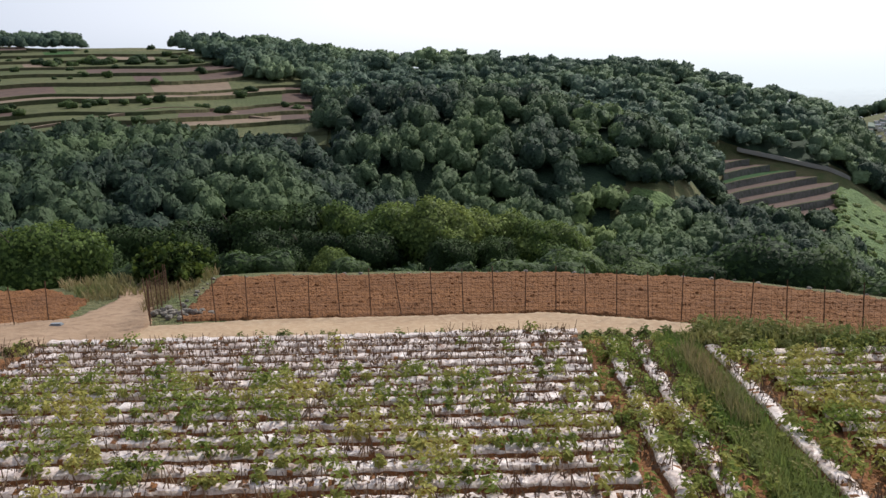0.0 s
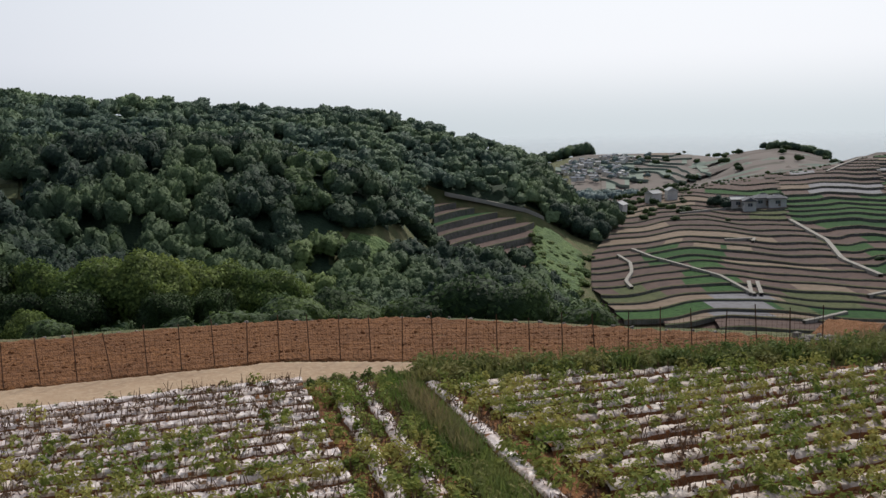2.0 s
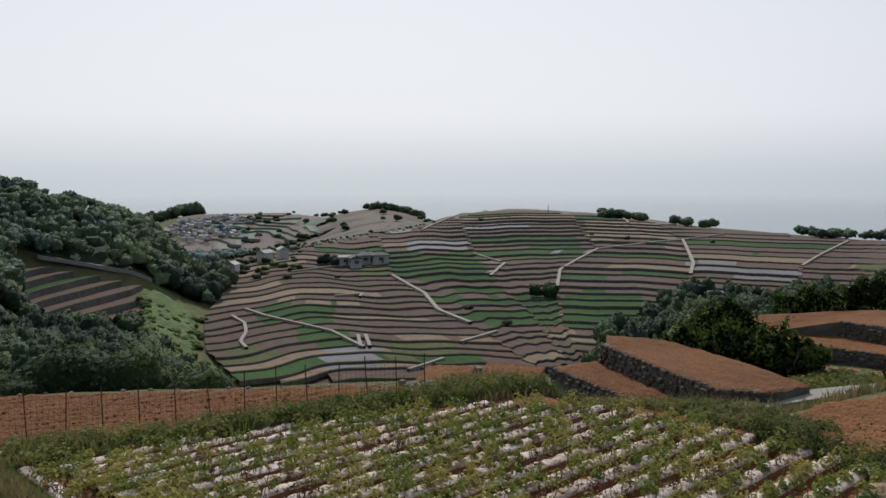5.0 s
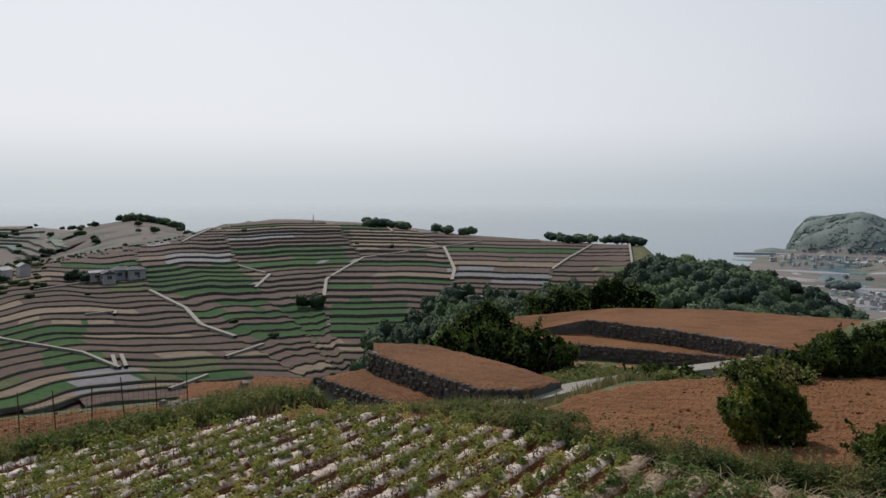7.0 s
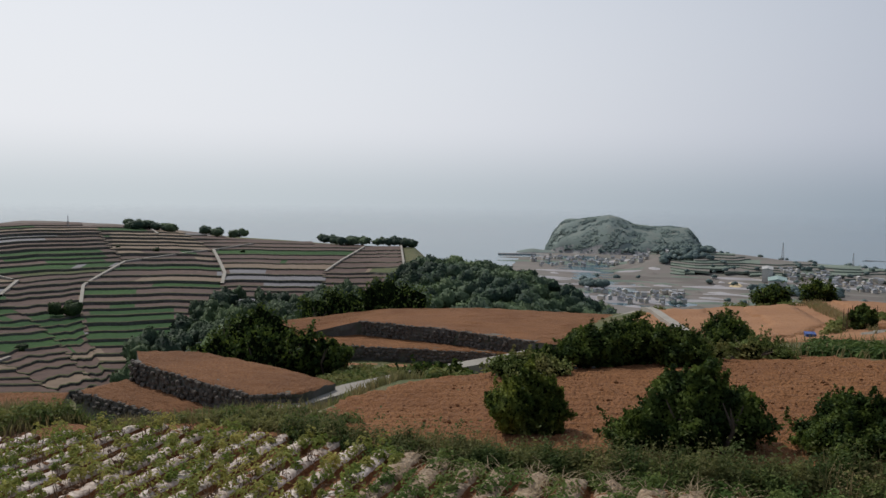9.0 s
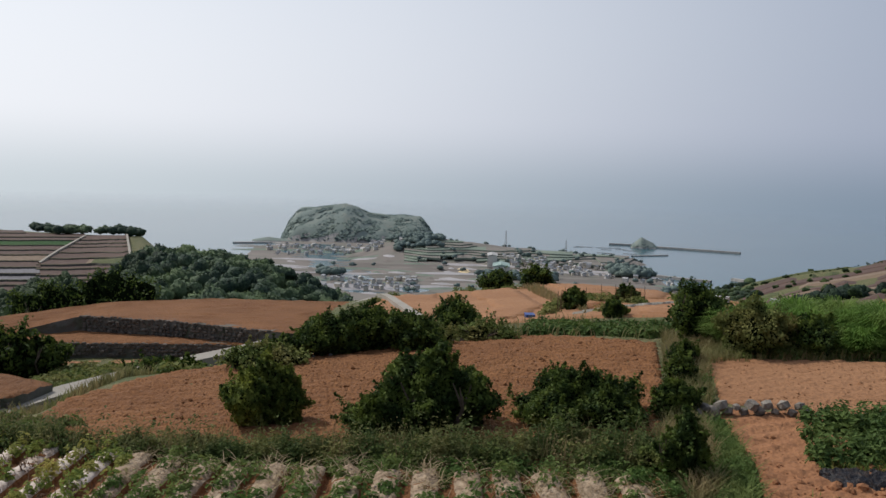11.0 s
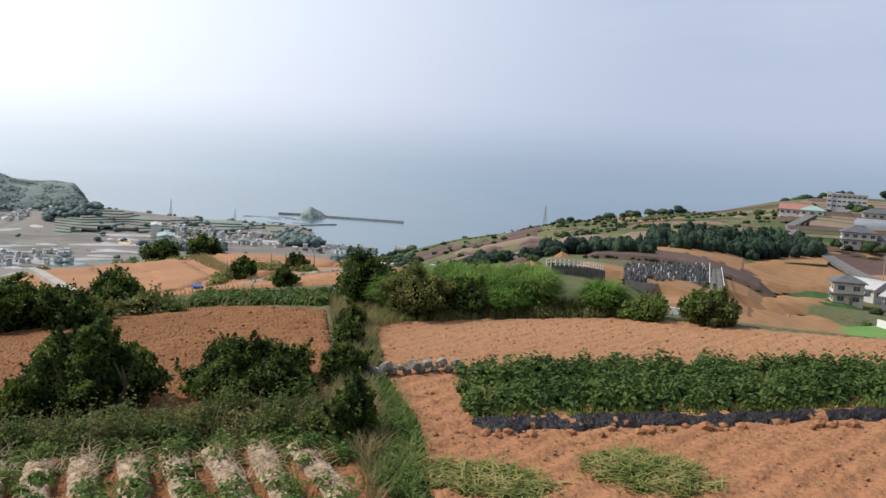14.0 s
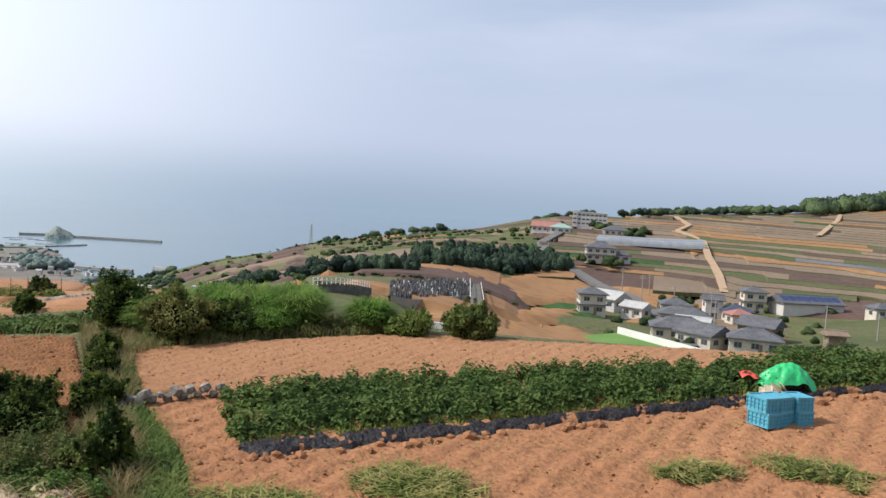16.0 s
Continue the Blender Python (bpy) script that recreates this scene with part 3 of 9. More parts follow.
def drape(name, poly, cell, lift, mat, rough=0.0, grain=0.3, seed=0, furrow=None):
    """A sheet over the ground inside a polygon, with clods and, if asked, furrows (direction in degrees, spacing, depth)."""
    p = np.asarray(poly, float)
    xs = np.arange(p[:, 0].min(), p[:, 0].max() + cell, cell)
    ys = np.arange(p[:, 1].min(), p[:, 1].max() + cell, cell)
    gx, gy = np.meshgrid(xs, ys)
    keep = inside(p, gx, gy)
    rng = np.random.default_rng(seed)
    jx, jy = gx + rng.uniform(-0.3, 0.3, gx.shape) * cell, gy + rng.uniform(-0.3, 0.3, gx.shape) * cell
    z = height(jx, jy) + lift
    if rough:
        z = z + rough * (lumps(jx, jy, grain * 4, seed) * 0.4 + lumps(jx, jy, grain * 1.3, seed + 1) * 0.4 + rng.uniform(-0.3, 0.5, gx.shape) * (1 + 0.7 * lumps(jx, jy, grain * 9, seed + 3)))
    if furrow:
        a = radians(furrow[0])
        z = z + furrow[2] * np.sin((jx * math.cos(a) + jy * math.sin(a)) * 6.283 / furrow[1] + lumps(jx, jy, 6, seed + 2))
    q = keep[:-1, :-1] & keep[1:, :-1] & keep[:-1, 1:] & keep[1:, 1:]
    n = len(xs)
    i, j = np.nonzero(q)
    a = i * n + j
    used, inv = np.unique(np.stack([a, a + 1, a + n + 1, a + n], 1), return_inverse=True)
    # the rim is tucked into the ground
    full = np.zeros(gx.shape, int)
    for di, dj in ((0, 0), (0, 1), (1, 0), (1, 1)):
        full[di:len(ys) - 1 + di, dj:n - 1 + dj] += q
    z = np.where(full < 4, height(jx, jy) - 0.12 - lift * 1.7, z)
    v = np.stack([jx.ravel(), jy.ravel(), z.ravel()], 1)[used]
    return mesh_np(name, v, inv.reshape(-1, 4), [mat], smooth=True)


def leaf_quads(points, normals, size, rng, aspect=0.6, droop=0.3):
    """One pointed leaf or clump for each point, facing roughly along the normal."""
    n = len(points)
    nn = normals + rng.normal(0, 0.4, (n, 3))
    nn /= np.linalg.norm(nn, axis=1)[:, None] + 1e-9
    u = np.cross(nn, rng.normal(0, 1, (n, 3)))
    u /= np.linalg.norm(u, axis=1)[:, None] + 1e-9
    w = np.cross(nn, u)
    s = (size * rng.uniform(0.55, 1.35, n))[:, None]
    a, b = u * s, w * s * aspect
    v = np.stack([points - a - nn * s * droop, points - b, points + a - nn * s * droop, points + b], 1).reshape(-1, 3)
    return v, np.arange(n * 4).reshape(-1, 4)


def stack(pieces):
    """Joins (verts, quads, material) pieces into arrays."""
    vs, fs, ms, at = [], [], [], 0
    for v, f, m in pieces:
        vs.append(v)
        fs.append(np.asarray(f) + at)
        ms.append(np.full(len(f), m))
        at += len(v)
    return np.concatenate(vs), np.concatenate(fs), np.concatenate(ms)


def leaf_tris(points, normals, size, rng):
    """Three-cornered leaf sprays for distant crowns."""
    n = len(points)
    nn = normals + rng.normal(0, 0.36, (n, 3))
    nn /= np.linalg.norm(nn, axis=1)[:, None] + 1e-9
    u = np.cross(nn, rng.normal(0, 1, (n, 3)))
    u /= np.linalg.norm(u, axis=1)[:, None] + 1e-9
    w = np.cross(nn, u)
    s = (size * rng.uniform(0.6, 1.4, n))[:, None]
    v = np.stack([points - u * s - nn * s * 0.2, points + u * s - nn * s * 0.2, points + w * s * 1.3], 1).reshape(-1, 3)
    return v, np.arange(n * 3).reshape(-1, 3)


def closed_crown(rng, rough, lobes=15, small=1.0):
    """A lumpy closed crown of many lobes, unit size: vertices, triangles, and lobes for its leaves."""
    c = rng.normal(0, 1, (lobes, 3))
    c /= np.linalg.norm(c, axis=1)[:, None]
    c *= rng.uniform(0.35, 0.75, (lobes, 1))
    c[:, 2] = np.abs(c[:, 2]) * 0.95 - 0.25
    rad = rng.uniform(0.24, 0.42, lobes) * small
    bm = bmesh.new()
    bmesh.ops.create_icosphere(bm, subdivisions=rough, radius=1.0)
    e = np.array([tuple(q.co) for q in bm.verts])
    f = np.array([[w.index for w in g.verts] for g in bm.faces])
    bm.free()
    e /= np.linalg.norm(e, axis=1)[:, None]
    dot = e @ c.T
    under = rad ** 2 - ((c ** 2).sum(1) - dot ** 2)
    reach = np.where(under > 0, dot + np.sqrt(np.maximum(under, 0)), 0).max(1)
    reach = np.maximum(reach, 0.5) * rng.uniform(0.93, 1.07, len(e))
    v = e * reach[:, None]
    f = f[v[f][:, :, 2].max(1) > -0.6]
    used, inv = np.unique(f, return_inverse=True)
    return v[used], inv.reshape(-1, 3), c, rad


def skin_points(rng, v, f, n):
    """Points just over the outside of a closed crown, mostly on its upper part, with outward directions."""
    tri = v[f]
    fn = np.cross(tri[:, 1] - tri[:, 0], tri[:, 2] - tri[:, 0])
    area = np.linalg.norm(fn, axis=1)
    low = tri[:, :, 2].mean(1)
    k = rng.choice(len(f), n, p=area * (low > -0.35) / (area * (low > -0.35)).sum())
    w = rng.dirichlet((1, 1, 1), n)
    d = fn[k] / area[k][:, None]
    p = (tri[k] * w[:, :, None]).sum(1)
    return p + d * rng.uniform(-0.02, 0.1, (n, 1)), d


def woodland(name, label, spots, mats, leaves=200, seed=0, clump=0.06, fine=2, level=0.0):
    """One mesh of many tree crowns: closed lobed crowns with loose leaf sprays over them. spots: rows of x, y, z, radius, height."""
    rng = np.random.default_rng(seed)
    kinds = []
    for k in range(7):
        cv, cf, c, rad = closed_crown(rng, fine)
        p, d = skin_points(rng, cv, cf, leaves)
        lv, lf = leaf_tris(p, d, clump, rng)
        nn = np.concatenate([np.repeat(d + rng.normal(0, 0.25, d.shape), 3, 0), cv * 0])
        # outward normals of the closed crown, softened
        tri = cv[cf]
        fn = np.cross(tri[:, 1] - tri[:, 0], tri[:, 2] - tri[:, 0])
        vn = np.zeros_like(cv)
        for a in range(3):
            np.add.at(vn, cf[:, a], fn)
        nn[len(lv):] = vn
        nn = nn / (np.linalg.norm(nn, axis=1)[:, None] + 1e-9)
        nn = nn * (1 - level) + [0, 0, level]
        nn = nn / (np.linalg.norm(nn, axis=1)[:, None] + 1e-9)
        kinds.append((nn, np.concatenate([lv, cv]), np.concatenate([lf, cf + len(lv)]), np.concatenate([np.zeros(len(lf)), np.ones(len(cf))])))
    vs, fs, ms, ns, at = [], [], [], [], 0
    for i, (x, y, z, rad, tall) in enumerate(spots):
        nn, v, f, m = kinds[i % 7]
        a = rng.uniform(0, 6.283)
        c, s = math.cos(a), math.sin(a)
        q = np.stack([v[:, 0] * c - v[:, 1] * s, v[:, 0] * s + v[:, 1] * c, v[:, 2]], 1) * [rad, rad, max(tall * 0.54, rad * 0.8)] + [x, y, z + tall * 0.36]
        vs.append(q)
        ns.append(np.stack([nn[:, 0] * c - nn[:, 1] * s, nn[:, 0] * s + nn[:, 1] * c, nn[:, 2]], 1))
        fs.append(f + at)
        ms.append(m)
        at += len(v)
    ob = new(name, mesh_np(name, np.concatenate(vs), np.concatenate(fs), mats, np.concatenate(ms), True, np.concatenate(ns)))
    return tagged(ob, label, "woodland", kind="stuff")


def scatter(b0, b1, r0, r1, gap, seed, keep=None, size=(3, 5), tall=(6, 9), heave=0.0):
    """Tree spots over a stretch of bearings and distances."""
    rng = np.random.default_rng(seed)
    area = math.radians(b1 - b0) * (r1 * r1 - r0 * r0) / 2
    n = int(area / gap / gap)
    b = rng.uniform(b0, b1, n)
    r = np.sqrt(rng.uniform(r0 * r0, r1 * r1, n))
    if keep is not None:
        ok = keep(b, r)
        b, r = b[ok], r[ok]
    x, y = polar(b, r)
    rad = rng.uniform(*size, len(x))
    return np.stack([x, y, height(x, y) + heave * np.maximum(lumps(x, y, 34, 77) + 1.2 * lumps(x, y, 75, 78) + 0.7, 0), rad, rng.uniform(*tall, len(x)) * (0.6 + 0.4 * rad / size[1])], 1)

# ---- the land ----
SEA = -108.0
TERRACED = [  # bearings, distances, step, seed
    ("terraced_hillside", 28.9, 71.5, 195, 590, 0.62, 1),
    ("valley_terraces", 18.0, 24.9, 226, 277, 1.7, 3),
    ("far_slope", 26.0, 36.0, 790, 1130, 2.2, 4),
    ("coast_slope", 134.0, 158.0, 320, 790, 1.15, 5),
    ("peninsula_slope", 88.5, 104.0, 1135, 1252, 2.4, 6),
]


def on_spur(b, r):
    """Where the wooded hill has trees."""
    field = (b < -7.5) & (r > 172)
    low = (b > 17.8) & (b < 25.0) & (r > 205) & (r < 280)
    glade = (b > 11) & (b < 18.9) & (r > np.interp(b, [11, 14.5, 18.8], [160, 158, 188])) & (r < np.interp(b, [11, 14.5, 18.8], [164, 168, 203]))
    strip = (b > -6) & (b < 6) & (r > 212) & (r < 240)
    mound = (b > 24.2) & (r > 172) & (r < 284)
    return ~field & ~low & ~glade & ~strip & ~mound


def ground_sheet():
    b = np.concatenate([np.arange(-60, 160, 1.0), np.arange(160, 300, 4.0)])
    r = np.concatenate([[0.0], np.exp(np.linspace(math.log(2), math.log(40), 60)), np.exp(np.linspace(math.log(41), math.log(1700), 190)), [2000, 2600, 3600, 4900]])
    bb, rr = np.meshgrid(b, r, indexing="ij")
    x, y = polar(bb, rr)
    z = height(x, y)
    z = z + np.where(rr > 45, lumps(x, y, 30, 5) * np.clip((rr - 45) / 150, 0, 1) * 0.1, 0)
    for _, b0, b1, r0, r1, step, _ in TERRACED:
        m = (bb > b0 - 0.3) & (bb < b1 + 0.3) & (rr > r0 - 3) & (rr < r1 + 3)
        z = z - m * step * 1.6
    for b0, b1, r0, r1, deep in ((105.5, 135.5, 92, 650, 0.8), (125, 158, 112, 320, 0.8), (75.5, 106.5, 830, 1130, 1.2), (74.5, 88.5, 1128, 1425, 1.0), (33.5, 47.5, 585, 990, 1.0), (-31.5, -7.3, 174, 392, 0.7)):
        z = z - ((bb > b0) & (bb < b1) & (rr > r0) & (rr < r1)) * deep
    # the bank on which the camera stands
    z = z + 3.4 * np.clip((5.5 - rr) / 2.5, 0, 1)
    nb, nr = len(b), len(r)
    i, j = np.meshgrid(np.arange(nb), np.arange(nr - 1), indexing="ij")
    k = (i + 1) % nb
    f = np.stack([i * nr + j, k * nr + j, k * nr + j + 1, i * nr + j + 1], -1).reshape(-1, 4)[:, ::-1]
    # open water lies off the coast
    f = f[~((rr > 1690) & (bb > -45) & (bb < 165)).reshape(-1)[f].all(1)]
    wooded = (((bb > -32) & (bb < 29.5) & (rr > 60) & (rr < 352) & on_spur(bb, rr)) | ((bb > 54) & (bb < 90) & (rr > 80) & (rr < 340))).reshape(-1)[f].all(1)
    far_off = ((bb > 74) & (bb < 107.5) & (rr > 700)).reshape(-1)[f].all(1)
    far_hill = ((bb > 26) & (bb < 60) & (rr > 540)).reshape(-1)[f].all(1)
    tilled = np.zeros(len(f), bool)
    for _, b0, b1, r0, r1, _, _ in TERRACED:
        tilled |= ((bb > b0) & (bb < b1) & (rr > r0) & (rr < r1)).reshape(-1)[f].all(1)
    me = mesh_np("ground", np.stack([x, y, z], -1).reshape(-1, 3), f, [M["ground"], M["wood_core"], M["soil_far"], M["hazed_plain"], M["hazed_brown"]], np.where(far_hill, 4, np.where(far_off, 3, np.where(tilled, 2, wooded.astype(int)))), smooth=True)
    return tagged(new("ground", me), "weedy ground falling from the plateau to the sea", "ground", kind="structure")


ground_sheet()


def sea_sheet():
    r = np.exp(np.linspace(math.log(300), math.log(4950), 60))
    b = np.arange(0, 360, 2.0)
    bb, rr = np.meshgrid(b, r, indexing="ij")
    x, y = polar(bb, rr)
    nb, nr = len(b), len(r)
    i, j = np.meshgrid(np.arange(nb), np.arange(nr - 1), indexing="ij")
    k = (i + 1) % nb
    f = np.stack([i * nr + j, k * nr + j, k * nr + j + 1, i * nr + j + 1], -1).reshape(-1, 4)[:, ::-1]
    m = bpy.data.materials.new("sea_water")
    m.use_nodes = True
    nt = m.node_tree
    p = nt.nodes["Principled BSDF"]
    nt.links.new(mix_color(nt, noise_fac(nt, 0.004, 0.35, 0.65, 3), (0.030, 0.092, 0.118), (0.042, 0.108, 0.135)), p.inputs["Base Color"])
    p.inputs["Roughness"].default_value = 0.16
    p.inputs["IOR"].default_value = 1.25
    p.inputs["Specular Tint"].default_value = (0.88, 1.0, 1.0, 1)
    bump(nt, p, noise_fac(nt, 0.25, 0.2, 0.8, 5), 0.025, 0.5)
    # haze over the far water, imitated by fading it to transparent
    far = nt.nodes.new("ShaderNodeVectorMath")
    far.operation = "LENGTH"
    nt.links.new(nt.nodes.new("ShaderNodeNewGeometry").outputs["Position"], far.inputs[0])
    haze_fade = nt.nodes.new("ShaderNodeMapRange")
    haze_fade.interpolation_type = "SMOOTHSTEP"
    haze_fade.inputs[1].default_value, haze_fade.inputs[2].default_value = 1900, 4600
    nt.links.new(far.outputs["Value"], haze_fade.inputs[0])
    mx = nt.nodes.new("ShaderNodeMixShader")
    nt.links.new(haze_fade.outputs[0], mx.inputs[0])
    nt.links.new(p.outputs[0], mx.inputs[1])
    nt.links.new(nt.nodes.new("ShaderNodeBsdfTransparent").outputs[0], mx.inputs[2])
    nt.links.new(mx.outputs[0], nt.nodes["Material Output"].inputs[0])
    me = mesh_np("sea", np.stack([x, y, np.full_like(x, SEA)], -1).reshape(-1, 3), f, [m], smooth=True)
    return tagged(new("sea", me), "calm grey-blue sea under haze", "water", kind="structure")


sea_sheet()

# field colours with painted haze, for the far hill and the plain
HAZE_MATS = ["hazed_brown", "hazed_brown", "soil_pale", "hazed_crop", "hazed_crop", "hazed_paddy", "hazed_crop", "hazed_wall", "hazed_wall"]
HAZED_PLAIN_MATS = ["hazed_plain", "hazed_plain", "hazed_plain", "hazed_crop", "hazed_crop", "hazed_paddy", "hazed_crop", "hazed_wall", "hazed_wall"]
FIELD_MATS = ["soil_far", "soil_pale", "soil_orange", "crop", "crop_pale", "film_far", "verge", "stone", "wall"]


def terraces(name, b0, b1, r0, r1, step, seed, weights, label, spread=(2.0, 7.0), riser=7, rear_drop=0.4, wobble=1.0, tilt=0.0, kinds=FIELD_MATS):
    """A hillside of level strips, each held by a stone wall; every terrace is a part."""
    rng = np.random.default_rng(seed)
    hill = tagged(new(name), label, "terraced fields", kind="structure")
    b = np.linspace(b0, b1, int((b1 - b0) / 0.3) + 2)
    r = np.linspace(r0, r1, 300)
    bb, rr = np.meshgrid(b, r, indexing="ij")
    x, y = polar(bb, rr)
    z = height(x, y) + lumps(x, y, 110, seed) * step * 1.1 * wobble + lumps(x, y, 38, seed + 9) * step * 0.35 * wobble
    z = np.maximum.accumulate(z, axis=1) + np.linspace(0, 0.02, len(r))
    z = z + tilt * (r - r0)
    lo, hi = z[:, 0].min(), z[:, -1].max()
    levels = np.arange(lo + step * 0.5, hi, step)
    edges = np.array([[np.interp(v, zz, r, left=r0, right=r1) for v in levels] for zz in z])
    for k in range(len(levels)):
        front = edges[:, k]
        rear = edges[:, k + 1] if k + 1 < len(levels) else np.full(len(b), float(r1))
        wide = rear - front
        good = (wide > 0.8) & (front > r0 + 0.01) & (wide < r0 * 0.12 + 20)
        run = good[:-1] & good[1:]
        if run.sum() < 3:
            continue
        # parcels along the terrace
        cuts, at = [], b0
        while at < b1:
            at += rng.uniform(*spread) * 90 / front.mean() * 4
            cuts.append(at)
        pick = rng.choice(6, len(cuts) + 1, p=weights)
        top = levels[k]
        face = rng.choice((7, 8, 8)) if riser == 7 else riser
        verts, faces, mats = [], [], []
        lip = np.minimum(rng.uniform(0.3, 0.9), wide * 0.3)
        rows = [(front - 0.12, top - step - 0.25, None), (front, top, 7), (front + lip, top + 0.12, 6), (rear, top - step * rear_drop, None)]
        for rad, lev, _ in rows:
            px, py = polar(b, rad)
            if tilt:
                # gently sloping terraces that keep to the hillside
                lev = height(*polar(b, np.where(good, rad, r0))) + (-0.7, 0.36, 0.42, -0.1)[len(verts)]
            verts.append(np.stack([px, py, np.full(len(b), lev)], 1))
        n = len(b)
        for s in range(3):
            for i in np.nonzero(run)[0]:
                faces.append((s * n + i, s * n + i + 1, (s + 1) * n + i + 1, (s + 1) * n + i))
                mats.append(face if s == 0 else 6 if s == 1 else int(pick[np.searchsorted(cuts, b[i])]))
        me = mesh_np("terrace", np.concatenate(verts), np.array(faces)[:, ::-1], [M[q] for q in kinds], mats)
        part("terrace", me, hill)
    return hill


T = {t[0]: t for t in TERRACED}


def seen_range(b, r0, r1):
    """Distances along one bearing and the slope angle under which the ground there shows from the look-out."""
    r = np.linspace(r0, r1, 260)
    e = np.degrees(np.arctan2(height(*polar(b, r)) - EYE, r))
    return r, np.maximum.accumulate(e) + np.linspace(0, 1e-4, len(r))


def slope_point(b, e, r0=195, r1=600):
    """Where the line of sight at that bearing and angle meets the hillside."""
    r, ee = seen_range(b, r0, r1)
    return tuple(float(q) for q in polar(b, np.interp(e, ee, r)))


def strips(hill, left, right, r0, r1, pitch, weights, seed, accents=(), tilt=0.0, wave=0.3, riser=8, low=0.55, high=2.2, parcels=(1, 4), bend=0.0):
    """Terraces between two footpaths up a hillside: each strip is a part, held by a wall. left, right: bearing and angle from the top down."""
    rng = np.random.default_rng(seed)
    (lb, le), (rb, re_) = np.array(sorted(left, key=lambda q: q[1])).T, np.array(sorted(right, key=lambda q: q[1])).T
    bs = np.arange(min(lb.min(), rb.min()) - 0.5, max(lb.max(), rb.max()) + 0.6, 0.25)
    table = [seen_range(b, r0, r1) for b in bs]
    lo, hi = min(t[1][0] for t in table), max(t[1][-1] for t in table)
    marks, at = [], lo - 0.5
    while at < hi + 0.3:
        marks.append(at)
        at += np.interp(at, *pitch) * rng.uniform(0.72, 1.3)
    n = max(8, int((max(rb.max() - lb.min(), 1)) / 0.28))
    u = np.linspace(0, 1, n)
    ph = rng.uniform(0, 6.283, 3)
    lines = []
    for k, m in enumerate(marks):
        p = np.interp(m, *pitch)
        e = m + tilt * (u - 0.5) + bend * (u - 0.5) ** 2 + wave * p * (np.sin(u * 5.2 + ph[0] + k * 0.09) + 0.6 * np.sin(u * 11 + ph[1] - k * 0.06) + 0.25 * np.sin(u * 23 + ph[2] + k * 0.5))
        b = (np.interp(e, le, lb) - 0.1) * (1 - u) + (np.interp(e, re_, rb) + 0.1) * u
        q = np.clip(((b - bs[0]) / 0.25).round().astype(int), 0, len(bs) - 1)
        r = np.array([np.interp(v, table[i][1], table[i][0]) for v, i in zip(e, q)])
        fits = np.array([table[i][1][0] < v < table[i][1][-1] for v, i in zip(e, q)])
        lines.append((b, e, r, fits))
    for (b0_, e0_, ra, oka), (b1_, e1_, rb_, okb) in zip(lines[:-1], lines[1:]):
        good = oka & okb & (rb_ - ra > 0.8) & (rb_ - ra < 90)
        run = good[:-1] & good[1:]
        if run.sum() < 2:
            continue
        xa, ya = polar(b0_, ra)
        xr, yr = polar(b1_, rb_)
        za, zr = height(xa, ya), height(xr, yr)
        wall = np.clip((zr - za) * 1.2, low, high) * rng.uniform(0.8, 1.15)
        lip = np.minimum(rng.uniform(0.4, 0.9), (rb_ - ra) * 0.25)
        xl, yl = polar(b0_, ra + lip)
        xf, yf = polar(b0_, ra - 0.12)
        verts = np.concatenate([np.stack(q, 1) for q in ((xf, yf, za - 0.5), (xa, ya, za + wall), (xl, yl, za + wall + 0.08), (xr, yr, zr + 0.02))])
        cuts = np.sort(rng.uniform(0, 1, rng.integers(*parcels) - 1))
        pick = rng.choice(6, len(cuts) + 1, p=weights)
        faces, mats = [], []
        for i in np.nonzero(run)[0]:
            c = int(np.searchsorted(cuts, u[i] + 0.5 / n))
            m = int(pick[c])
            em, bm_ = (e0_[i] + e1_[i]) / 2, b0_[i]
            for a0, a1, f0, f1, k in accents:
                if a0 < bm_ < a1 and f0 < em < f1:
                    m = k
            for s in range(3):
                faces.append((s * n + i, s * n + i + 1, (s + 1) * n + i + 1, (s + 1) * n + i))
                mats.append(riser if s == 0 else 6 if s == 1 else m)
        part("terrace", mesh_np("terrace", verts, np.array(faces)[:, ::-1], [M[q] for q in FIELD_MATS], mats), hill)


SOIL, PALE_SOIL, ORANGE, GREEN, YELLOW, GREY = range(6)
HILL_PITCH = ((-13.5, -10, -7.5, -5.5, -4.2, -2.8), (0.50, 0.44, 0.36, 0.30, 0.24, 0.18))
hill = tagged(new("terraced_hillside"), "stone-walled terraces of brown soil and green crops", "terraced fields", kind="structure")
FOOT = [(29.8, -5.0), (29.6, -6.4), (29.9, -7.5), (28.4, -9.3), (28.4, -11.4), (30.5, -13.5)]
PATH_A = [(39.2, -2.8), (39.7, -5.1), (40.4, -7.0), (42.5, -8.2), (43.4, -9.3), (45.9, -10.3), (50.5, -13.4)]
PATH_B = [(44.9, -2.6), (45.1, -3.9), (45.8, -5.6), (47.8, -6.2), (46.8, -7.1), (47.7, -7.9), (49.5, -9.4), (52.5, -13.4)]
PATH_C = [(51.9, -2.6), (52.8, -4.1), (53.8, -5.2), (51.4, -6.6), (51.2, -8.0), (51.6, -9.8), (53.5, -13.4)]
PATH_D = [(56.5, -2.9), (59.1, -4.5), (59.8, -6.0), (59.6, -6.8), (59.0, -13)]
PATH_E = [(68.3, -3.5), (68.7, -4.3), (67.2, -5.2), (66.1, -6.0), (66, -12)]
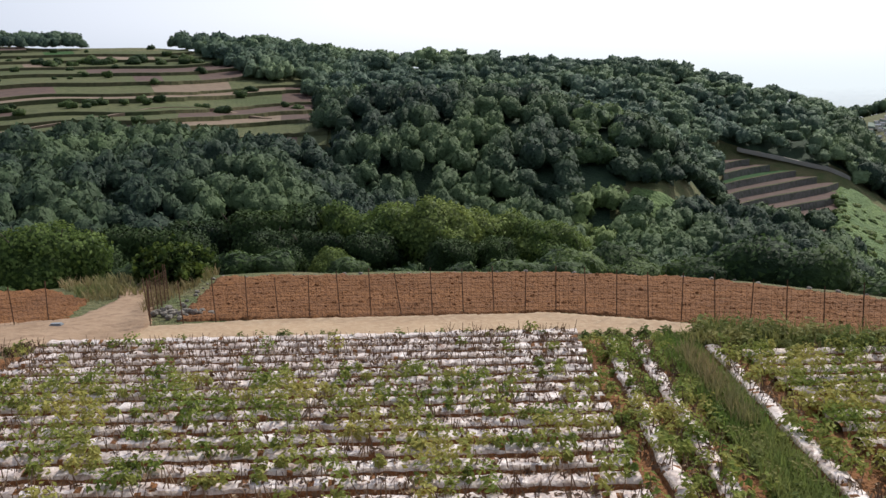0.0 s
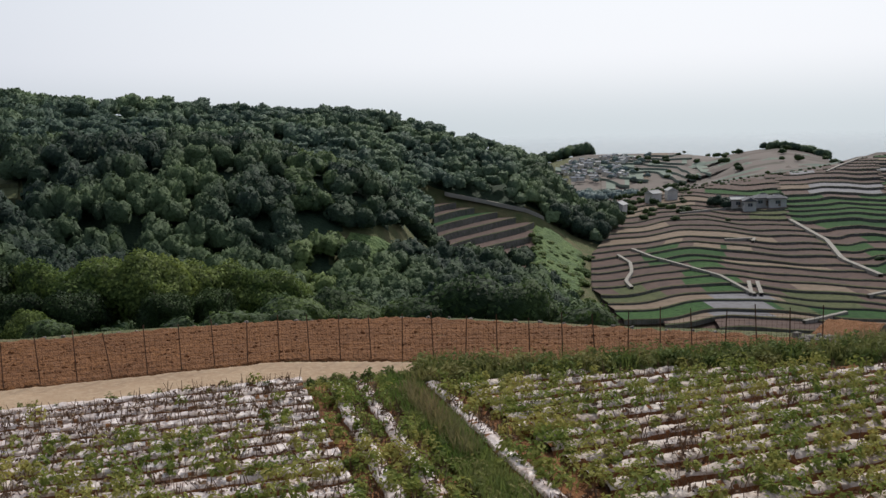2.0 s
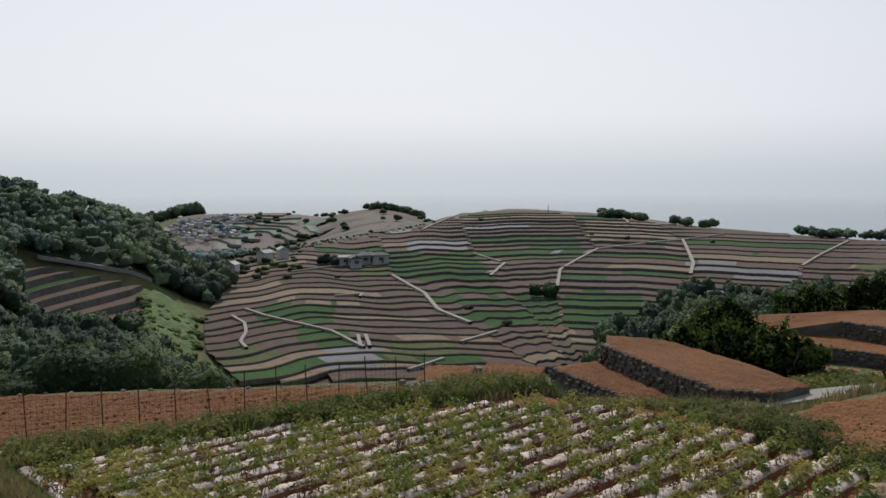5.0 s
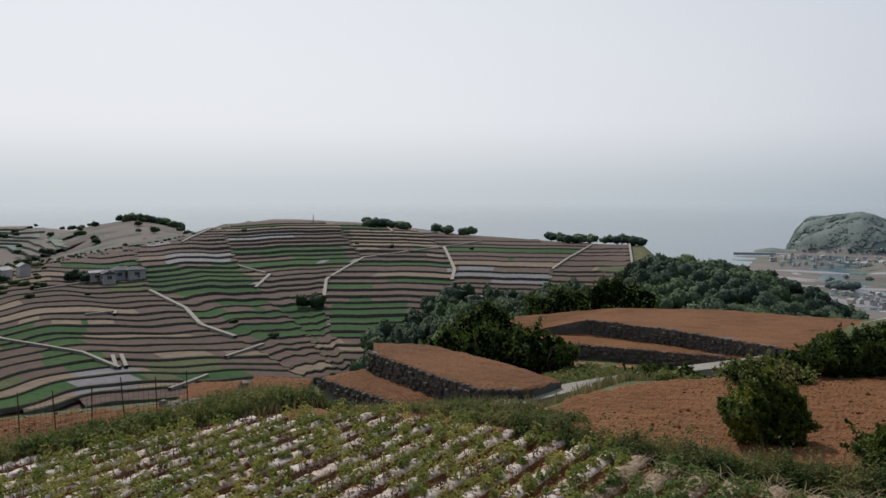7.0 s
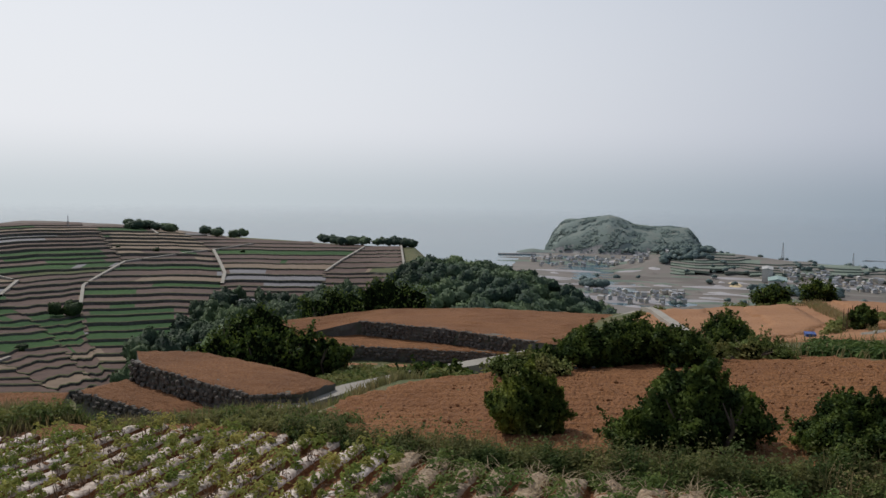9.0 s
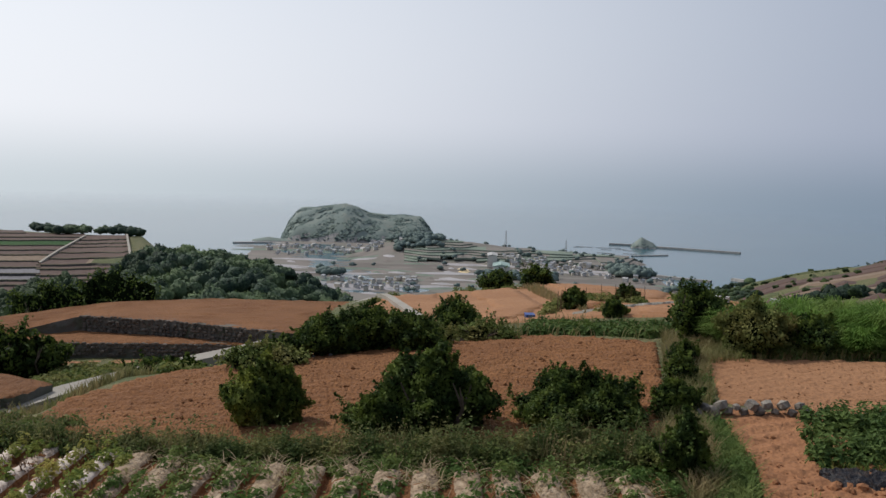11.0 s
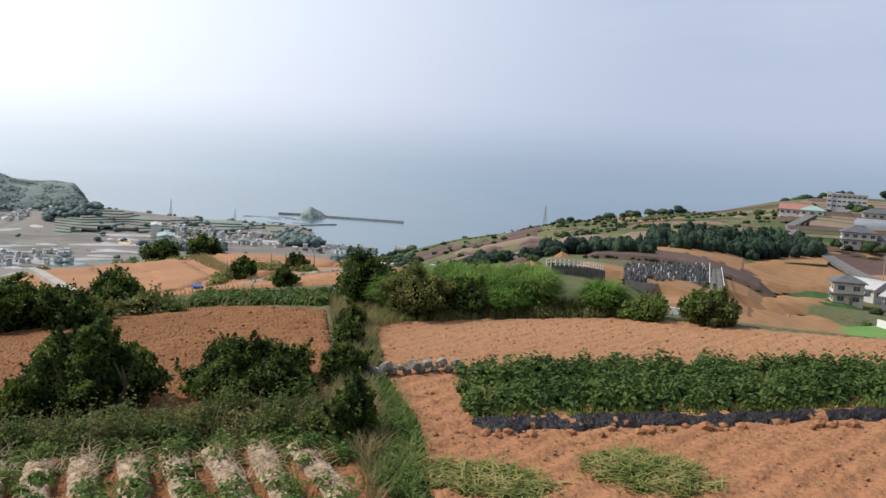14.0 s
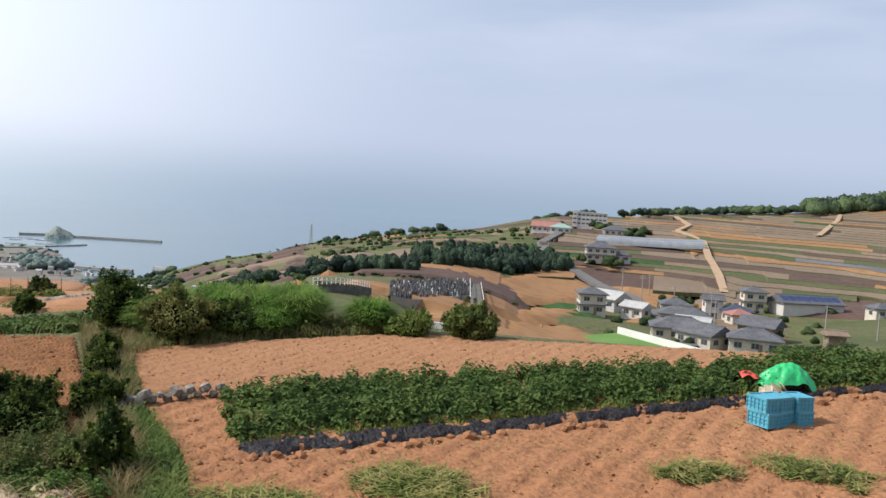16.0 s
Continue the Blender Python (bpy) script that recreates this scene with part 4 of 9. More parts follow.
PATH_F = [(70.9, -3.6), (71.1, -4.2), (71.4, -6.2), (71.4, -12)]
strips(hill, FOOT, PATH_A, 192, 500, HILL_PITCH, (0.74, 0.11, 0.0, 0.04, 0.06, 0.05), 1,
       ((31.5, 36.6, -9.9, -8.7, GREEN), (34.1, 37.8, -11.4, -10.3, GREEN), (40.2, 44.8, -12.4, -11.1, YELLOW), (36, 39.6, -13.2, -11.6, GREY), (32, 34, -8.5, -7.9, PALE_SOIL), (30, 33, -12.4, -11.4, YELLOW), (38, 40.2, -6.9, -6.4, YELLOW)), 0.5, 0.42, 8, 0.55, 2.4, (2, 5), -1.2)
strips(hill, PATH_A, PATH_B, 192, 590, HILL_PITCH, (0.76, 0.08, 0.0, 0.07, 0.04, 0.05), 2,
       ((38, 46.5, -7.0, -5.5, GREEN), (41.4, 45.4, -5.3, -4.7, GREY), (43, 50, -8.9, -8.35, GREEN), (44.8, 51, -10.2, -9.4, GREEN), (44, 47, -12.8, -11.4, GREY)), 0.15, 0.22)
strips(hill, PATH_B, PATH_C, 192, 600, HILL_PITCH, (0.73, 0.07, 0.0, 0.11, 0.03, 0.06), 3,
       ((45.2, 49.6, -4.95, -4.4, GREEN), (49.4, 52.6, -5.4, -4.5, GREEN), (47, 51.4, -10.4, -8.3, GREEN), (46, 50, -3.7, -3.5, GREY)), 0.12, 0.16)
strips(hill, PATH_C, PATH_D, 192, 600, HILL_PITCH, (0.77, 0.06, 0.0, 0.08, 0.01, 0.08), 4,
       ((53, 59, -4.6, -3.2, PALE_SOIL), (51.5, 56.5, -10.5, -7.9, GREEN)), -0.1, 0.10)
strips(hill, PATH_D, PATH_E, 220, 590, HILL_PITCH, (0.80, 0.04, 0.0, 0.07, 0.01, 0.08), 5, ((60, 65, -4.3, -3.4, SOIL), (60, 64.8, -5.9, -5.6, GREY)), -0.05, 0.08)
strips(hill, PATH_E, PATH_F, 220, 560, HILL_PITCH, (0.92, 0.06, 0.0, 0.0, 0.02, 0.0), 6, (), 0.05, 0.07)
upper = tagged(new("upper_terraces"), "hillside terraces of brown soil, grass and young trees", "terraced fields", kind="structure")
strips(upper, [(-31.8, 3.0), (-30.6, -1), (-31.6, -6)], [(-8.2, 3.0), (-7.0, -1), (-7.6, -6)], 172, 392, ((-6, -2, 0, 2.4), (0.8, 0.62, 0.48, 0.34)), (0.24, 0.22, 0.0, 0.04, 0.50, 0.0), 7, (), 0.5, 0.22, 6, 0.25, 0.9, (4, 8))
terraces(*T["valley_terraces"], (0.88, 0.0, 0.0, 0.06, 0.06, 0.0), "bare brown terraces in the valley", (2.0, 7.0), 8, 0.1, 0.12)
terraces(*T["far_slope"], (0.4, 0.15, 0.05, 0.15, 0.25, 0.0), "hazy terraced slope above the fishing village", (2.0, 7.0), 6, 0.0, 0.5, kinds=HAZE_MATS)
terraces(*T["coast_slope"], (0.24, 0.38, 0.18, 0.05, 0.14, 0.01), "gently sloping strips of brown fields and crops", (3, 14), 6, -0.85)
terraces(*T["peninsula_slope"], (0.34, 0.3, 0.03, 0.03, 0.3, 0.0), "low terraced peninsula by the bay", (8, 20), 6, -0.4, kinds=HAZED_PLAIN_MATS)

HEDGE = []


def patchwork(name, label, b0, b1, r0, r1, nb, nr, seed, weights, cell, lift=0.7, gap=0.07, hedge=0.0, size=1.5, kinds=FIELD_MATS):
    """Uneven parcels of farmland laid over a slope; every parcel is a part."""
    rng = np.random.default_rng(seed)
    land = tagged(new(name), label, "farmland", kind="structure")
    rs = np.exp(np.linspace(math.log(r0), math.log(r1), nr + 1))
    for i in range(nr):
        n = max(2, int(nb * rng.uniform(0.7, 1.3)))
        cuts = np.sort(np.concatenate([[b0, b1], rng.uniform(b0, b1, n - 1)]))
        shift = rng.uniform(-0.25, 0.25) * (rs[i + 1] - rs[i])
        for a, b in zip(cuts[:-1], cuts[1:]):
            if b - a < 0.5 or rng.uniform() < 0.12:
                continue
            mat = kinds[rng.choice(6, p=weights)]
            tilt = rng.uniform(-0.2, 0.2) * (rs[i + 1] - rs[i])
            u = np.linspace(0, 1, max(3, int((b - a) / 57 * rs[i] / cell)))
            w = np.linspace(0, 1, max(3, int((rs[i + 1] - rs[i]) / cell)))
            uu, ww = np.meshgrid(u, w, indexing="ij")
            bb = a + (b - a) * (gap / 2 + uu * (1 - gap))
            rr = rs[i] + shift + (rs[i + 1] - rs[i]) * (gap + ww * (1 - 2 * gap)) + tilt * (uu - 0.5)
            x, y = polar(bb, rr)
            # the parcel's rim drops below the ground
            rim = (uu == 0) | (uu == 1) | (ww == 0) | (ww == 1)
            z = height(x, y) + np.where(rim, -1.6, lift)
            p, q = np.meshgrid(np.arange(len(u) - 1), np.arange(len(w) - 1), indexing="ij")
            m = len(w)
            f = np.stack([p * m + q, (p + 1) * m + q, (p + 1) * m + q + 1, p * m + q + 1], -1).reshape(-1, 4)[:, ::-1]
            if rng.uniform() < hedge:
                n = max(4, int((b - a) / 57.3 * rs[i] / (size * 1.0)))
                u = rng.uniform(0, 1, n)
                q = rs[i] + shift + tilt * (u - 0.5) + rng.normal(0, size * 0.3, n)
                hx, hy = polar(a + (b - a) * u, q)
                HEDGE.append(np.stack([hx, hy, height(hx, hy) - 0.5, rng.uniform(0.35, 1.1, n) * size, rng.uniform(0.5, 1.4, n) * size], 1))
            part("parcel", mesh_np("parcel", np.stack([x, y, z], -1).reshape(-1, 3), f, [M[mat]]), land)
    return land


patchwork("coast_fields", "patchwork of brown fields and rough grass above the coast", 106, 119.5, 100, 640, 4, 17, 7, (0.26, 0.26, 0.05, 0.03, 0.40, 0.0), 6, 0.4, 0.06, 0.4, 1.1)
patchwork("coast_fields", "patchwork of brown fields and rough grass above the coast", 119.5, 135, 400, 660, 6, 12, 71, (0.26, 0.28, 0.03, 0.04, 0.39, 0.0), 7, 0.4, 0.05, 0.6, 2.2)
patchwork("orange_fields", "broad bare orange-brown fields beyond the reeds", 119.5, 134, 95, 390, 2, 8, 72, (0.1, 0.15, 0.75, 0.0, 0.0, 0.0), 4, 0.4, 0.03, 0.25, 1.0)
patchwork("hollow_fields", "brown and green fields round the village", 134, 158, 120, 330, 4, 7, 73, (0.15, 0.25, 0.4, 0.05, 0.15, 0.0), 5, 0.3, 0.03, 0.2, 1.0)
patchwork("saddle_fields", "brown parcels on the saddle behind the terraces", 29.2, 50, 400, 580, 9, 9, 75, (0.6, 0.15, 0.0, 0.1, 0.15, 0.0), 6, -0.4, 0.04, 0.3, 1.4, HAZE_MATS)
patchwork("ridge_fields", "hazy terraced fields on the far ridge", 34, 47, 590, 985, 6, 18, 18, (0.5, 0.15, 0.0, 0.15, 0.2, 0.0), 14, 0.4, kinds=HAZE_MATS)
patchwork("bay_fields", "pale fields and paddies on the plain by the bay", 76, 106, 840, 1128, 12, 18, 8, (0.12, 0.33, 0.0, 0.05, 0.15, 0.35), 20, 0.6, 0.05, kinds=HAZED_PLAIN_MATS)
patchwork("bay_fields", "pale paddies and yards behind the shore", 75, 88, 1130, 1420, 7, 10, 81, (0.1, 0.4, 0.0, 0.05, 0.15, 0.3), 25, 0.6, 0.05, kinds=HAZED_PLAIN_MATS)
woodland("hedgerows", "hedges and bushes along the field edges", np.concatenate(HEDGE), [M["thicket_leaf"], M["thicket_leaf_mass"]], 22, 61, 0.2, 1)


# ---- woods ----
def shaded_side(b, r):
    """Leaf colour darkened for shade: the hollow and the steep front of the spur."""
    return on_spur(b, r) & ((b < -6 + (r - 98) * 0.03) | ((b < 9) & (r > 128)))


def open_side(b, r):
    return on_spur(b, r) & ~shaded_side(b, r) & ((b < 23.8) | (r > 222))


woodland("woodland", "shade-darkened wood in the hollow below the spur", np.concatenate([
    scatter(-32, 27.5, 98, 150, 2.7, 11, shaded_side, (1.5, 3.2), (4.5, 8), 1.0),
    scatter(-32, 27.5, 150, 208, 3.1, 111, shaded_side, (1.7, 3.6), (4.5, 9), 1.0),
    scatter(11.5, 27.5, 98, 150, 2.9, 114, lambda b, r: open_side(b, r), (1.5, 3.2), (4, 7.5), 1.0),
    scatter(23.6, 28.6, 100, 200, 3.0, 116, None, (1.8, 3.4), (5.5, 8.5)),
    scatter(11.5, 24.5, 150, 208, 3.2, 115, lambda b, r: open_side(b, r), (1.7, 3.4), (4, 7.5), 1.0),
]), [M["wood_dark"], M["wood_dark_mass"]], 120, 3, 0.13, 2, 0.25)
# the sunlit shoulder gets the lighter leaf colour
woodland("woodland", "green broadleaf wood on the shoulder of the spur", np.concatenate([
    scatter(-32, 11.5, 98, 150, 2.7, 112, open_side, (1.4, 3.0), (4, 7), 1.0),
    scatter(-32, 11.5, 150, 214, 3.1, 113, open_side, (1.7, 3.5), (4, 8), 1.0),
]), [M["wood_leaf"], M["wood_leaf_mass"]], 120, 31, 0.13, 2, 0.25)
woodland("woodland", "hazy blue-green wood covering the far ridge", np.concatenate([
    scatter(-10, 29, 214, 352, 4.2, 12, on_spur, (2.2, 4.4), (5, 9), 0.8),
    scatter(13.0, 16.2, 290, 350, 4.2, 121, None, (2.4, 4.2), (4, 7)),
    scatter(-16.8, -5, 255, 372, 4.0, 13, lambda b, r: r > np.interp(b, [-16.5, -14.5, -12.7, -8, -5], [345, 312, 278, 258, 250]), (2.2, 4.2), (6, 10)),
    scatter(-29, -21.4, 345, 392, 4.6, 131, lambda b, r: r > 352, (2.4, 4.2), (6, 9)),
]), [M["wood_hazed"], M["wood_hazed_mass"]], 110, 32, 0.15, 1, 0.25)
woodland("woodland", "wooded slope below the terraces", np.concatenate([
    scatter(53, 73, 80, 310, 4.2, 14, lambda b, r: (r > 170) & (r < np.interp(b, [53, 56.7, 60, 66, 73], [195, 240, 290, 300, 310])) | (r < 105), (1.9, 4.0), (4.5, 9), 1.0),
]), [M["wood_dark"], M["wood_dark_mass"]], 120, 4, 0.14, 2)
woodland("woodland", "hazy green wood on the hill above the bay", np.concatenate([
    scatter(71.5, 90, 150, 330, 4.4, 15, None, (2.2, 4.4), (5.5, 9.5), 0.8),
]), [M["wood_mid"], M["wood_mid_mass"]], 110, 41, 0.14, 2)
woodland("scrub", "young trees and scrub dotted over the terraces", np.concatenate([
    scatter(-31, -17, 180, 340, 17, 16, None, (0.9, 2.0), (1.5, 3.2)),
    scatter(-31, -22, 262, 270, 5, 164, None, (0.8, 1.1), (1.4, 2.0)),
    scatter(-30, -14, 214, 220, 4.5, 161, None, (1.2, 2.2), (1.8, 3.2)),
    scatter(-24, -10, 296, 310, 6, 162, None, (1.6, 3.0), (2.5, 4.5)),
    scatter(-17, -8, 180, 330, 24, 163, None, (1.4, 2.6), (2, 4)),
    scatter(30, 72, 225, 520, 90, 17, None, (1.2, 2.4), (1.4, 3)),
    scatter(29.4, 34.5, 330, 480, 10, 171, None, (1.5, 3.2), (2, 4.5)),
    scatter(31, 47, 770, 1120, 40, 18, None, (3, 6), (4, 7)),
    scatter(108, 119, 180, 620, 30, 19, None, (0.9, 2.6), (1.2, 3.6)),
    scatter(49.7, 50.9, 272, 279, 3.2, 191, None, (2.4, 3.4), (6.5, 8.5)),
]), [M["thicket_leaf"], M["thicket_leaf_mass"]], 160, 5, 0.10, 2)
woodland("woodland", "belt of dark conifers behind the brown fields", np.concatenate([
    scatter(113, 119.5, 238, 262, 2.9, 201, None, (1.0, 2.6), (3, 6.5)),
    scatter(119, 126, 255, 285, 2.7, 20, None, (1.1, 2.8), (4, 9.5)),
    scatter(126, 136.5, 290, 385, 3.1, 21, lambda b, r: (r > 270 + (b - 126) * 9) & (r < 325 + (b - 126) * 9), (1.2, 3.2), (5, 12.5)),
]) - [0, 0, 1.4, 0, 0], [M["pine"], M["pine_mass"]], 30, 6, 0.18, 2)
woodland("woodland", "dark tree line along the coastal ridge", np.concatenate([
    scatter(133, 158, 770, 830, 8, 22, lambda b, r: (b < 137.5) | (b > 139), (3.5, 6), (7, 12)),
    scatter(150, 158, 690, 790, 7.0, 23, None, (5, 8), (14, 20)),
    scatter(120, 128, 600, 640, 14, 24, None, (3, 6), (4, 8)),
    scatter(106, 111, 420, 760, 12, 241, None, (1.8, 4.4), (2, 5)),
]), [M["wood_dark"], M["wood_dark_mass"]], 110, 7, 0.12, 2)
woodland("woodland", "trees on the crest of the terraced hill", np.concatenate([
    scatter(53.5, 61, 515, 545, 7, 25, lambda b, r: ((b > 54) & (b < 56.8)) | (b > 58.5), (3.5, 5), (5, 8)),
    scatter(38.5, 42.5, 960, 990, 8, 26, None, (5, 9), (7, 11)),
    scatter(66, 72, 500, 530, 7, 27, None, (3, 5), (5, 8)),
    scatter(24.5, 28.3, 1200, 1260, 10, 28, None, (7, 11), (16, 26)),
]), [M["wood_mid"], M["wood_mid_mass"]], 110, 71, 0.12, 2)


woodland("woodland", "dark trees at the foot of the wooded hill", np.concatenate([
    scatter(24.6, 29.8, 286, 345, 4.2, 71, None, (2.4, 4.6), (8, 13)),
]), [M["wood_dark"], M["wood_dark_mass"]], 200, 12, 0.075, 2)
woodland("scrub", "bright green bushy mound in the valley", np.concatenate([
    scatter(24.4, 28.2, 206, 262, 3.0, 72, None, (0.9, 2.0), (0.7, 1.5)),
]), [M["tree_leaf"], M["tree_leaf_mass"]], 90, 13, 0.12, 2)


def meadow(label, ring, mat):
    tagged(new("meadow", drape("meadow", [tuple(map(float, polar(b, r))) for b, r in ring], 2.0, 0.8, M[mat], 0.15, 3.0)), label, "meadow", kind="structure")


meadow("sunlit grass clearing in the wood", ((11, 158), (14.5, 152), (18.9, 175), (18.9, 208), (14.5, 170), (11, 166)), "meadow")
meadow("bright grassy mound in the valley", ((24.0, 198), (26, 196), (28.0, 202), (28.5, 230), (28.2, 268), (26, 280), (24.1, 270)), "meadow")
meadow("strip of bare brown earth in the clearing", ((14, 157), (16.5, 166), (18.4, 180), (18.4, 187), (16.3, 174), (14, 162)), "soil_far")


# ---- the row of larger trees beyond the ploughed field ----
def limb(p, q, r0, r1, sides=6):
    p, q = np.array(p, float), np.array(q, float)
    d = (q - p) / (np.linalg.norm(q - p) + 1e-9)
    u = np.cross(d, [0.3, 0.9, 0.2])
    u /= np.linalg.norm(u)
    w = np.cross(d, u)
    a = np.arange(sides) * 2 * math.pi / sides
    ring = np.cos(a)[:, None] * u + np.sin(a)[:, None] * w
    k = np.arange(sides)
    return np.concatenate([p + ring * r0, q + ring * r1]), np.stack([k, (k + 1) % sides, sides + (k + 1) % sides, sides + k], 1)


def tree_kind(seed, mat, label, radius=4.6, leaves=4200, leaf=0.17):
    """A broadleaf tree 10 m tall: tapered trunk with limbs and a lumpy crown of leaf sprays."""
    rng = np.random.default_rng(seed)
    ob = tagged(new("tree"), label, "tree", "trees beyond the field")
    cv, cf, _, _ = closed_crown(rng, 3, 40, 0.72)
    p, d = skin_points(rng, cv, cf, leaves)
    size = np.array([radius, radius, 4.8])
    p, cv = p * size + [0, 0, 5.0], cv * size * 0.96 + [0, 0, 5.0]
    v, f = leaf_quads(p, d, leaf, rng, 0.6, 0.25)
    tri = cv[cf]
    fn = np.cross(tri[:, 1] - tri[:, 0], tri[:, 2] - tri[:, 0])
    vn = np.zeros_like(cv)
    for a in range(3):
        np.add.at(vn, cf[:, a], fn)
    nn = np.concatenate([np.repeat(d + rng.normal(0, 0.3, d.shape), 4, 0), vn])
    nn /= np.linalg.norm(nn, axis=1)[:, None]
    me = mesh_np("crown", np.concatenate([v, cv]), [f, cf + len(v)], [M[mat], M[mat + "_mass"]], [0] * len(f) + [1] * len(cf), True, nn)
    part("crown", me, ob)
    pieces = [(*limb((0, 0, -0.5), (0.2, 0.1, 4), 0.28, 0.18), 0)]
    for _ in range(6):
        e = (rng.normal(0, 1.8), rng.normal(0, 1.8), rng.uniform(5.5, 8))
        pieces.append((*limb((0.15, 0.1, rng.uniform(2.5, 4)), e, 0.12, 0.03), 0))
    vv, ff, mm = stack(pieces)
    part("trunk", mesh_np("trunk", vv, ff, [M["bark"]], mm), ob)
    return ob


KINDS = [tree_kind(1, "tree_leaf", "broad bright green tree beyond the ploughed field"),
         tree_kind(2, "ever_leaf", "dark green broadleaf tree beyond the ploughed field"),
         tree_kind(3, "tree_leaf", "yellow-green tree with sunlit crown", 5.0)]
rng = np.random.default_rng(77)
first = {}
for b, r, tall, k in ((-24.6, 68, 9.6, 2), (-28.5, 76, 9, 0), (-20.8, 84, 8, 1), (-17.4, 76, 8.6, 1), (-14.6, 82, 9.5, 1), (-12.0, 80, 10.4, 1),
                      (-9.2, 80, 10.4, 1), (-6.6, 78, 10.0, 0), (-3.2, 75, 10.0, 2), (-0.8, 73, 9.6, 0), (1.8, 76, 9.2, 2), (4.4, 77, 8.4, 0), (6.6, 75, 7.8, 2),
                      (8.6, 79, 6.8, 0), (-22.3, 92, 8, 1), (-18.8, 66, 4.5, 1), (-14, 68, 5.0, 1), (-10.6, 66, 5.0, 1), (-7.6, 65, 4.6, 0),
                      (-26.6, 88, 10, 1), (-22.6, 72, 7.5, 1), (-20.2, 78, 9.5, 1), (-16.2, 88, 10, 1), (-4.9, 70, 6.5, 1), (0.6, 68, 5.5, 1), (3.4, 70, 5.5, 1), (-11.2, 74, 7.5, 1), (-8.2, 72, 7, 1)):
    x, y = polar(b, r)
    m = Matrix.Translation((float(x), float(y), float(height(x, y)))) @ pose(0, 0, 0, 0, 0, rng.uniform(0, 360))
    if k in first:
        ob = copy_thing(KINDS[k], m)
    else:
        ob = KINDS[k]
        ob.matrix_basis = m
        first[k] = ob
    ob.scale = (tall / 10,) * 3

# scrub that fills the bank right behind the ploughed field
woodland("scrub", "green scrub on the bank behind the ploughed field", np.concatenate([
    scatter(-30, 9, 37, 60, 2.4, 31, None, (0.7, 1.5), (0.9, 1.9)),
    scatter(29, 46, 36, 48, 2.4, 33, None, (0.8, 1.4), (1.0, 1.8)),
    scatter(46, 58, 33, 52, 3.0, 34, lambda b, r: r > 31 + (b - 46) * 0.6, (0.7, 1.4), (0.8, 1.8)),
]), [M["thicket_leaf"], M["thicket_leaf_mass"]], 260, 8, 0.085, 2)
woodland("thicket", "dense dark thicket below the ploughed field", np.concatenate([
    scatter(8, 29.5, 45, 68, 2.9, 32, None, (1.4, 2.8), (3.0, 5.4)),
    scatter(17.5, 27.8, 44, 60, 2.5, 351, None, (1.5, 2.5), (4.4, 5.8)),
    scatter(9, 30, 68, 104, 4.4, 35, None, (1.8, 3.4), (3.0, 6)),
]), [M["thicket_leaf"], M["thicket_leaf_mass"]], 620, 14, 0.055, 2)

# ---- stone-walled fields and the concrete lane below the hedge ----
STONES = []


def stone_kinds():
    rng = np.random.default_rng(3)
    for k in range(6):
        bm = bmesh.new()
        bmesh.ops.create_icosphere(bm, subdivisions=1, radius=0.5)
        for q in bm.verts:
            q.co = Vector([math.copysign(abs(c * 2) ** 0.6 / 2, c) * rng.uniform(0.85, 1.1) for c in q.co])
        me = bpy.data.meshes.new("stone")
        bm.to_mesh(me)
        bm.free()
        me.materials.append(M["wall_stone"])
        STONES.append(me)


stone_kinds()
PALE = []
for me in STONES:
    PALE.append(me.copy())
    PALE[-1].materials[0] = M["stone"]


def along(points, step):
    p = np.asarray(points, float)
    seg = np.concatenate([[0], np.cumsum(np.linalg.norm(np.diff(p, axis=0), axis=1))])
    s = np.arange(0, seg[-1] + 1e-6, step)
    return np.stack([np.interp(s, seg, p[:, k]) for k in range(p.shape[1])], 1)


